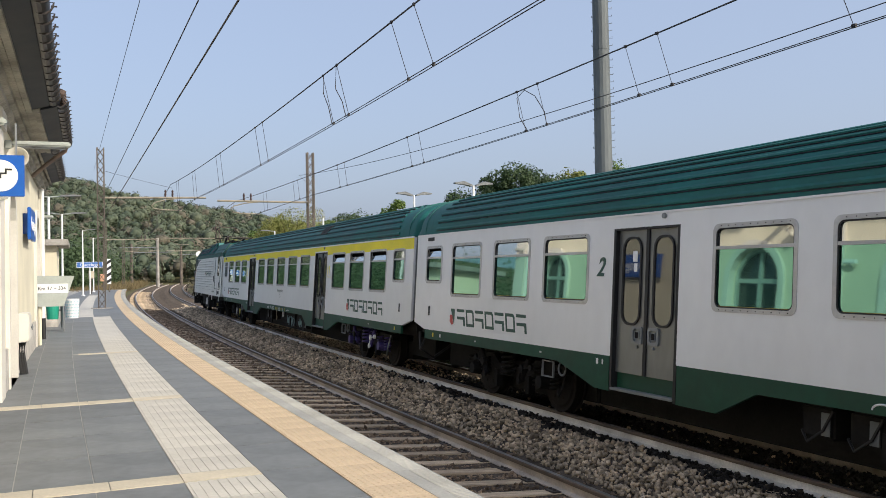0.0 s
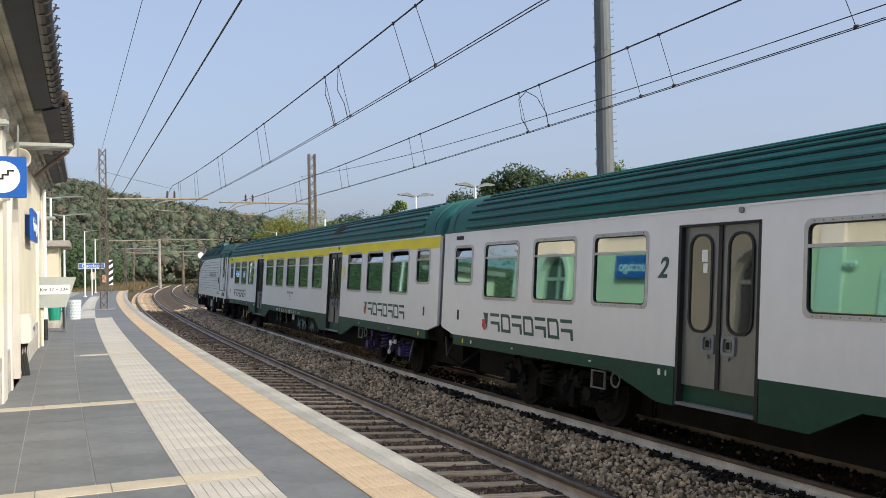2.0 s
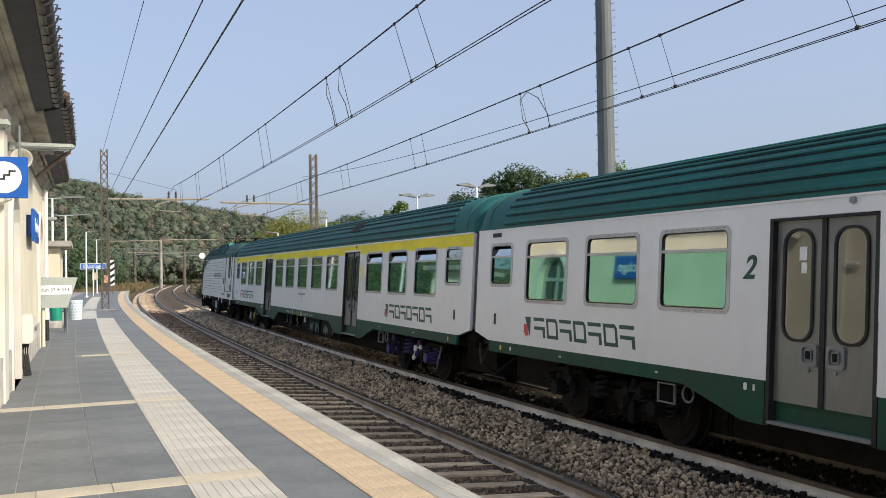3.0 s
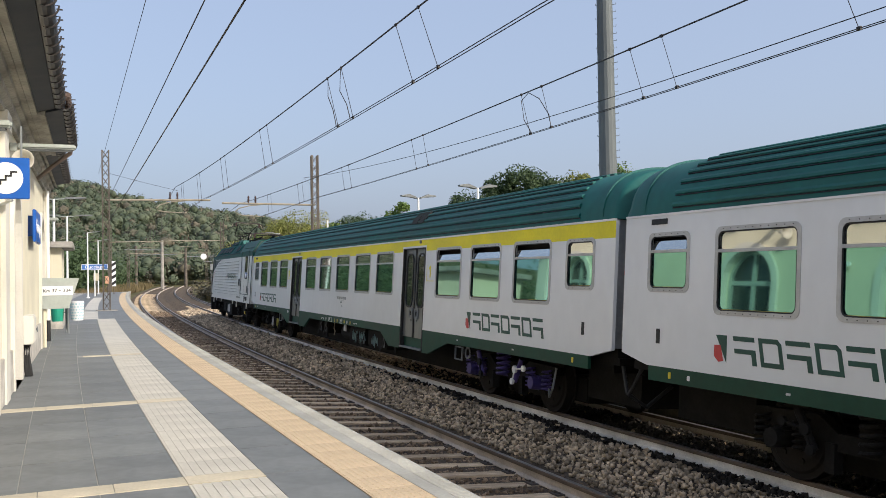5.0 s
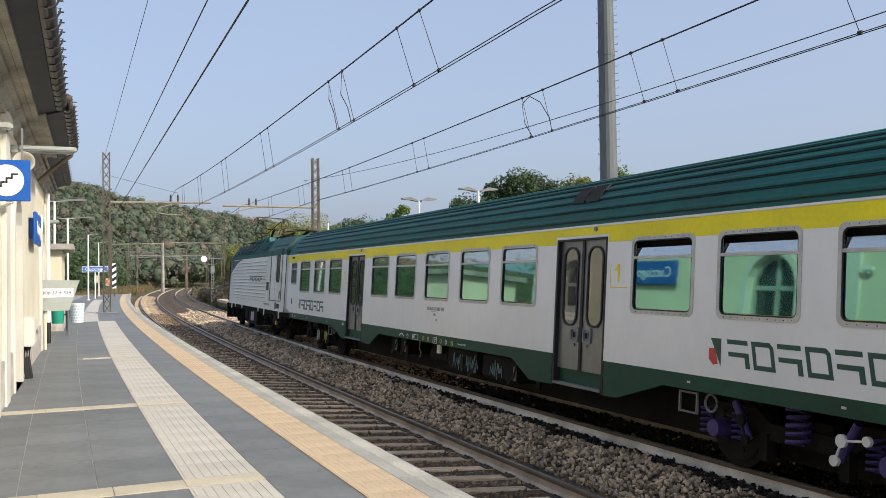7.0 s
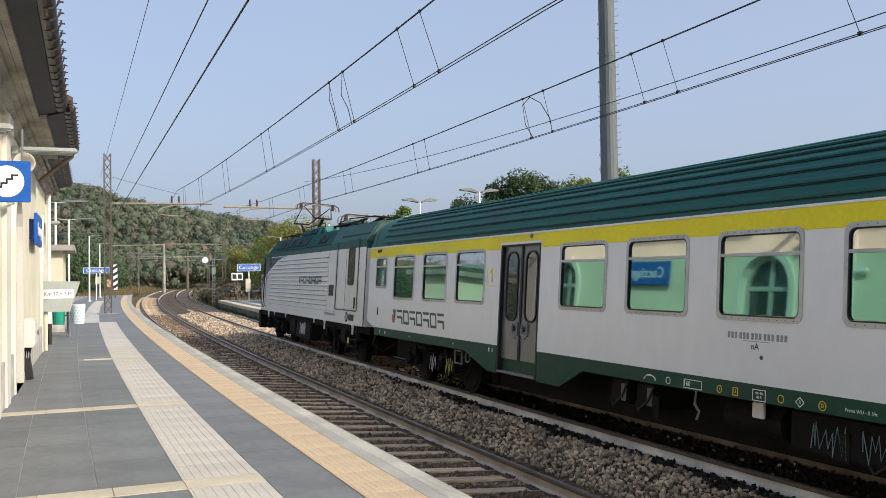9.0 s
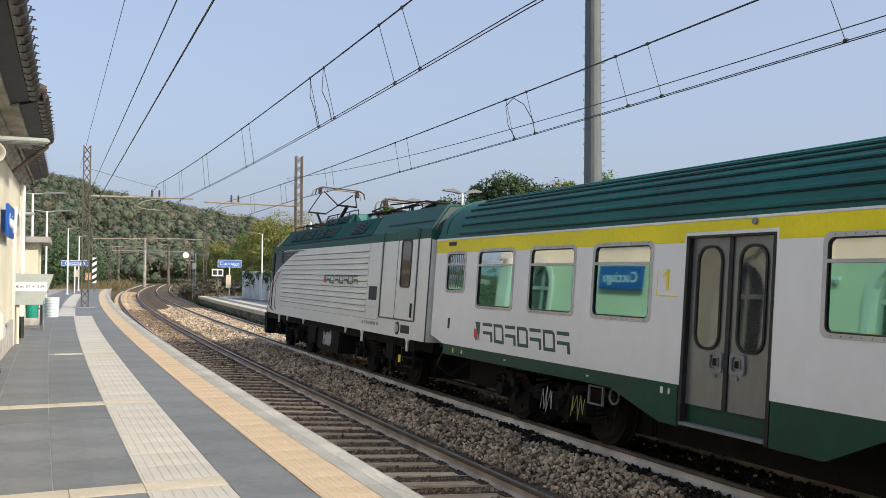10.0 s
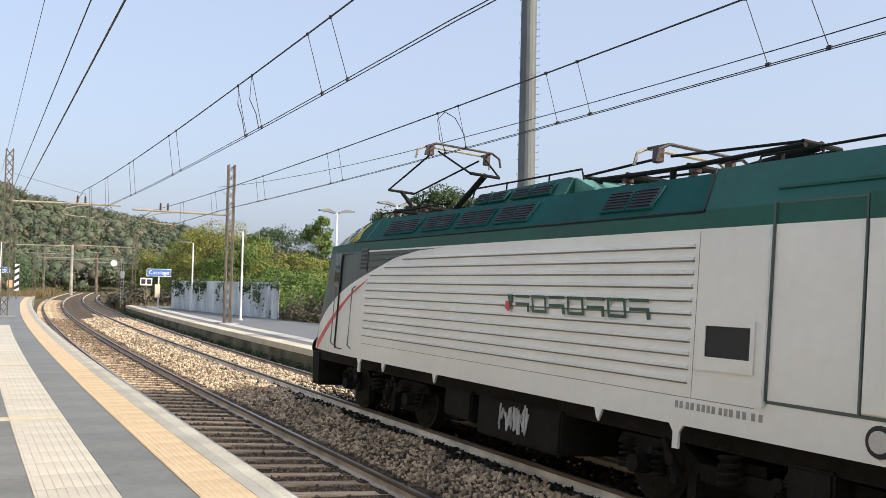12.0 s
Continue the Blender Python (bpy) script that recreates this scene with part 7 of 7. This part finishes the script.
    ring(bm, rounded(0.86, 1.43, 2.0, 2.97, 0.1), rounded(0.9, 1.39, 2.04, 2.93, 0.08), X - 0.045, X - 0.028, 0)
    part("window_seal", bm, M["black"], d)
    bm = bmesh.new()
    poly(bm, rounded(0.9, 1.39, 2.04, 2.93, 0.08), X - 0.036, X - 0.031, 0)
    part("pane", bm, M["brown_glass"], d)
    bm = bmesh.new()
    box(bm, X - 0.05, X - 0.03, 0.68, 0.76, 1.42, 1.7, 0.006)
    part("handle", bm, M["grille"], d)
    bm = bmesh.new()
    for y in (0.57, 1.665, 2.62):
        box(bm, X - 0.028, X, y - 0.01, y + 0.01, 1.36, 3.16)
    box(bm, X - 0.012, X, 0.6, 2.62, 1.34, 1.37)
    box(bm, X - 0.01, X, 0.6, 2.62, 3.14, 3.155)
    part("panel_joint", bm, M["loco_grey"], root)
    bm = bmesh.new()
    box(bm, X - 0.05, X, 2.63, 2.69, 1.3, 2.94, 0.01)
    part("recess_edge", bm, M["loco_white"], root)
    bm = bmesh.new()
    box(bm, X - 0.007, X + 0.01, 1.68, 2.6, 2.955, 3.14)
    part("panel_top", bm, M["loco_green"], root)
    v = empty("side_vent", pose(0, 0, 0))
    v.parent = root
    bm = bmesh.new()
    ring(bm, [(3.45, 2.06), (2.78, 2.06), (2.78, 1.57), (3.45, 1.57)], [(3.4, 2.0), (2.83, 2.0), (2.83, 1.7), (3.4, 1.7)], X - 0.025, X - 0.006, 0)
    part("frame", bm, M["loco_white"], v)
    bm = bmesh.new()
    box(bm, X - 0.012, X - 0.007, 2.83, 3.4, 1.7, 2.0)
    part("mesh", bm, M["grille"], v)
    # cab door, window, handrails
    cab = empty("cab_door", pose(0, 0, 0), "cab door with chrome handrails")
    cab.parent = root
    bm = bmesh.new()
    ring(bm, rounded(12.55, 13.3, 1.1, 2.92, 0.08), rounded(12.57, 13.28, 1.12, 2.9, 0.07), -loco_half(13.0) - 0.014, -loco_half(13.0) + 0.03, 0)
    part("joint", bm, M["grille"], cab)
    for y in (12.4, 13.42):
        bm = bmesh.new()
        x = -loco_half(y) - 0.01
        tube(bm, [(x, y, 1.15), (x - 0.06, y, 1.2), (x - 0.06, y, 2.25), (x, y, 2.3)], 0.014, 6)
        part("handrail", bm, M["galv"], cab)
    for z, y0 in ((2.655, 11.5), (2.79, 10.95), (2.88, 10.2)):
        bm = bmesh.new()
        poly(bm, [(-LH, z + 0.014), (-LH - 0.022, z + 0.004), (-LH - 0.022, z - 0.01), (-LH, z - 0.014)], y0, 11.88, 1)
        part("rib", bm, M["loco_grey"], root)
    bm = bmesh.new()
    poly(bm, [(13.42, 2.3), (13.74, 2.3), (13.72, 2.96), (13.42, 2.98)], -loco_half(13.6) - 0.012, -loco_half(13.6) + 0.05, 0)
    part("cab_window", bm, M["dark_glass"], root)
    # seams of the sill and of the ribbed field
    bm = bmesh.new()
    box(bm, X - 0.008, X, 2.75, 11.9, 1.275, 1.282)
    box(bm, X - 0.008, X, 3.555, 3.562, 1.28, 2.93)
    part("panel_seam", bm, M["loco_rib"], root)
    bm = bmesh.new()
    box(bm, X - 0.022, X + 0.02, 11.92, 12.24, 2.58, 3.0, 0.006)
    vent = part("cab_vent", bm, M["loco_grey"], root)
    for k in range(5):
        bm = bmesh.new()
        box(bm, X - 0.03, X - 0.02, 11.96, 12.2, 2.62 + 0.075 * k, 2.66 + 0.075 * k)
        part("slat", bm, M["grille"], vent)
    # front windscreen and lamps
    for sx in (-1, 1):
        bm = bmesh.new()
        poly(bm, [(sx * 0.08, 2.1), (sx * 1.0, 2.1), (sx * 0.95, 2.85), (sx * 0.08, 2.9)], 0, 0.03, 1)
        w = part("windscreen", bm, M["dark_glass"], root)
        w.matrix_basis = pose(0, LOCO_L - 0.36 * 1.1 + 0.0, 0) @ Matrix.Translation((0, 0, 2.1)) @ Matrix.Rotation(radians(19.8), 4, "X") @ Matrix.Translation((0, 0.01, -2.1))
        bm = bmesh.new()
        rod(bm, (sx * 0.82, LOCO_L - 0.15, 1.35), (sx * 0.82, LOCO_L - 0.06, 1.35), 0.12, seg=16)
        part("headlamp", bm, M["red_lamp"], root)
        bm = bmesh.new()
        rod(bm, (sx * 0.88, LOCO_L - 0.1, 1.02), (sx * 0.88, LOCO_L + 0.32, 1.02), 0.1, seg=12)
        rod(bm, (sx * 0.88, LOCO_L + 0.32, 1.02), (sx * 0.88, LOCO_L + 0.38, 1.02), 0.24, seg=20)
        rod(bm, (sx * 0.88, 0.05, 1.02), (sx * 0.88, -0.12, 1.02), 0.18, seg=14)
        part("buffer", bm, M["under"], root)
    # rear gangway
    bm = bmesh.new()
    for k in range(3):
        ring(bm, rounded(-0.75, 0.75, 1.05, 3.3, 0.15), rounded(-0.55, 0.55, 1.2, 3.1, 0.12), -0.05 - 0.03 * k, -0.03 - 0.03 * k, 1)
    part("bellows", bm, M["rubber"], root)
    bm = bmesh.new()
    box(bm, -1.3, -1.05, -0.1, 0.02, 1.2, 1.6, 0.02)
    part("socket_box", bm, M["under"], root)
    # snow guard and underframe
    bm = bmesh.new()
    poly(bm, [(-1.25, 0.28), (-1.3, 0.95), (1.3, 0.95), (1.25, 0.28)], LOCO_L - 0.55, LOCO_L - 0.2, 1)
    part("front_guard", bm, M["under"], root)
    bm = bmesh.new()
    box(bm, -1.25, 1.25, 0.1, LOCO_L - 0.4, 0.8, 1.0)
    part("underframe", bm, M["under"], root)
    for a, b, z0 in ((5.9, 7.9, 0.3), (8.1, 8.9, 0.42), (2.0, 2.5, 0.5)):
        bm = bmesh.new()
        box(bm, -1.33, 1.33, a, b, z0, 0.84, 0.03)
        part("equipment_box", bm, M["under"], root)
    for y in (3.3, 11.7):
        bogie(root, y, M["under"], M["under"], 2.65)
    # tie-down brackets under the sill
    for y in (0.9, 3.75, 5.0, 9.0, 10.9, 11.95):
        bm = bmesh.new()
        poly(bm, [(y - 0.1, 1.0), (y + 0.1, 1.0), (y + 0.04, 0.92), (y + 0.04, 0.76), (y - 0.04, 0.76), (y - 0.04, 0.92)] if y < 4 or y > 11 else [(y - 0.07, 1.0), (y + 0.07, 1.0), (y + 0.03, 0.9), (y, 0.86)], X + 0.0, X + 0.03, 0)
        part("bracket", bm, M["loco_white"], root)
    # lamp niche and steps at the rear
    bm = bmesh.new()
    rod(bm, (X - 0.004, 1.47, 1.18), (X - 0.016, 1.47, 1.18), 0.13, seg=20)
    part("lamp_niche", bm, M["grille"], root)
    bm = bmesh.new()
    rod(bm, (X - 0.016, 1.47, 1.18), (X - 0.03, 1.47, 1.18), 0.09, seg=16)
    part("marker_lamp", bm, M["red_lamp"], root)
    bm = bmesh.new()
    box(bm, X - 0.01, X, 0.8, 1.28, 1.1, 1.26)
    part("socket_panel", bm, M["grille"], root)
    bm = bmesh.new()
    for z in (0.45, 0.62, 0.79):
        box(bm, X + 0.02, X + 0.25, 0.55, 1.2, z, z + 0.03)
    for y in (0.55, 1.2):
        box(bm, X + 0.02, X + 0.05, y - 0.02, y + 0.02, 0.42, 1.0)
    part("step", bm, M["under"], root)
    emblem(root, X - 0.033, 7.05, 2.02, 0.22, 2.87)
    # unreadable number bars, sill marks, sprayed tag
    y = 3.77
    for gap in (0, 0.02, 0, 0.02, 0, 0, 0, 0.025, 0, 0, 0.02, 0.01, 0.04, 0.02, 0):
        bm = bmesh.new()
        box(bm, X - 0.01, X - 0.005, y - 0.042, y, 1.165, 1.235)
        part("number_bar", bm, M["faded_ink"], root)
        y -= 0.066 + gap
    r = np.random.default_rng(5)
    for lift, y0, n, rad in ((0.0, 7.3, 30, 0.015), (0.012, 7.05, 16, 0.012)):
        bm = bmesh.new()
        tube(bm, [(-1.342 - lift, y0 - k * 0.026 + r.normal() * 0.035, (0.76 if k % 2 else 0.5) + r.normal() * 0.05) for k in range(n)], rad, 5)
        part("sprayed_tag", bm, M["graffiti"], root, "thick white sprayed scrawl")
    bm = bmesh.new()
    box(bm, X + 0.02, X + 0.06, 1.2, 1.36, 0.52, 0.66)
    part("yellow_plate", bm, M["yellow_mark"], root)
    return root


M["faded_ink"] = mat("faded_dark_lettering", (0.3, 0.31, 0.29), 0.6, 0.2, 5, 20, 0)
M["pale_green"] = mat("faded_green_paint", (0.07, 0.22, 0.18), 0.5, 0.2, 2, 20, 0.03)
# grey for the painted shade under the ribs and for panel seams
M["loco_rib"] = mat("rib_shade_and_seam_grey", (0.2, 0.2, 0.19), 0.5, 0.2, 2, 20, 0.03)
M["brown_glass"] = glass("brown_tinted_glass", (0.1, 0.075, 0.05), 0.0, 0.05)

LOCO = locomotive()
COACH_1 = coach(True, "white railway coach with yellow first class stripe and teal roof", M["violet"])
COACH_2 = coach(False, "white railway coach with dark green skirt and teal roof", M["under"])
WHEELS = []
for thing, length, pivots, base in ((LOCO, LOCO_L, (3.3, 11.7), 2.65), (COACH_1, COACH_L, (3.72, COACH_L - 3.72), 2.4), (COACH_2, COACH_L, (3.72, COACH_L - 3.72), 2.4)):
    for p in pivots:
        for q in (-base / 2, base / 2):
            y = p + q - (0 if thing is LOCO else COACH_L / 2)
            WHEELS.append((wheelset(thing, y, 0.46), y))


def travelled(t):
    """Metres that the train has come by t seconds."""
    c = (-0.0640884, 0.474834, -0.0747111, 0.0118801, -0.000851907, 2.27625e-05)
    return max(0.0, sum(a * t ** (k + 1) for k, a in enumerate(c))) if t > 0 else 0.0


def on_track(s_a, s_b, origin):
    """Pose of a vehicle whose two pivots stand at s_a < s_b; origin: metres from s_a's pivot to its local zero."""
    a, b = P(s_a, FAR), P(s_b, FAR)
    d = (b - a).normalized()
    p = a + d * origin
    return pose(p.x, p.y, RAIL_Z + CANT / 2, 0, math.degrees(LEAN), math.degrees(math.atan2(-d.x, d.y)))


def motions():
    times = [k * 0.25 for k in range(49)]
    for thing, rear, length, piv, centre in ((LOCO, 46.23, LOCO_L, (3.3, 11.7), 0.0), (COACH_1, 19.53, COACH_L, (3.72, COACH_L - 3.72), COACH_L / 2), (COACH_2, -7.2, COACH_L, (3.72, COACH_L - 3.72), COACH_L / 2)):
        rows = []
        for t in times:
            s = rear - travelled(t)
            rows.append((t, on_track(s + piv[0], s + piv[1], centre - piv[0])))
        walk(thing, rows)
    for w, y in WHEELS:
        walk(w, [(k * 0.1, Matrix.Translation((0, y, 0.46)) @ Matrix.Rotation(travelled(k * 0.1) / 0.46, 4, "X")) for k in range(121)])


motions()
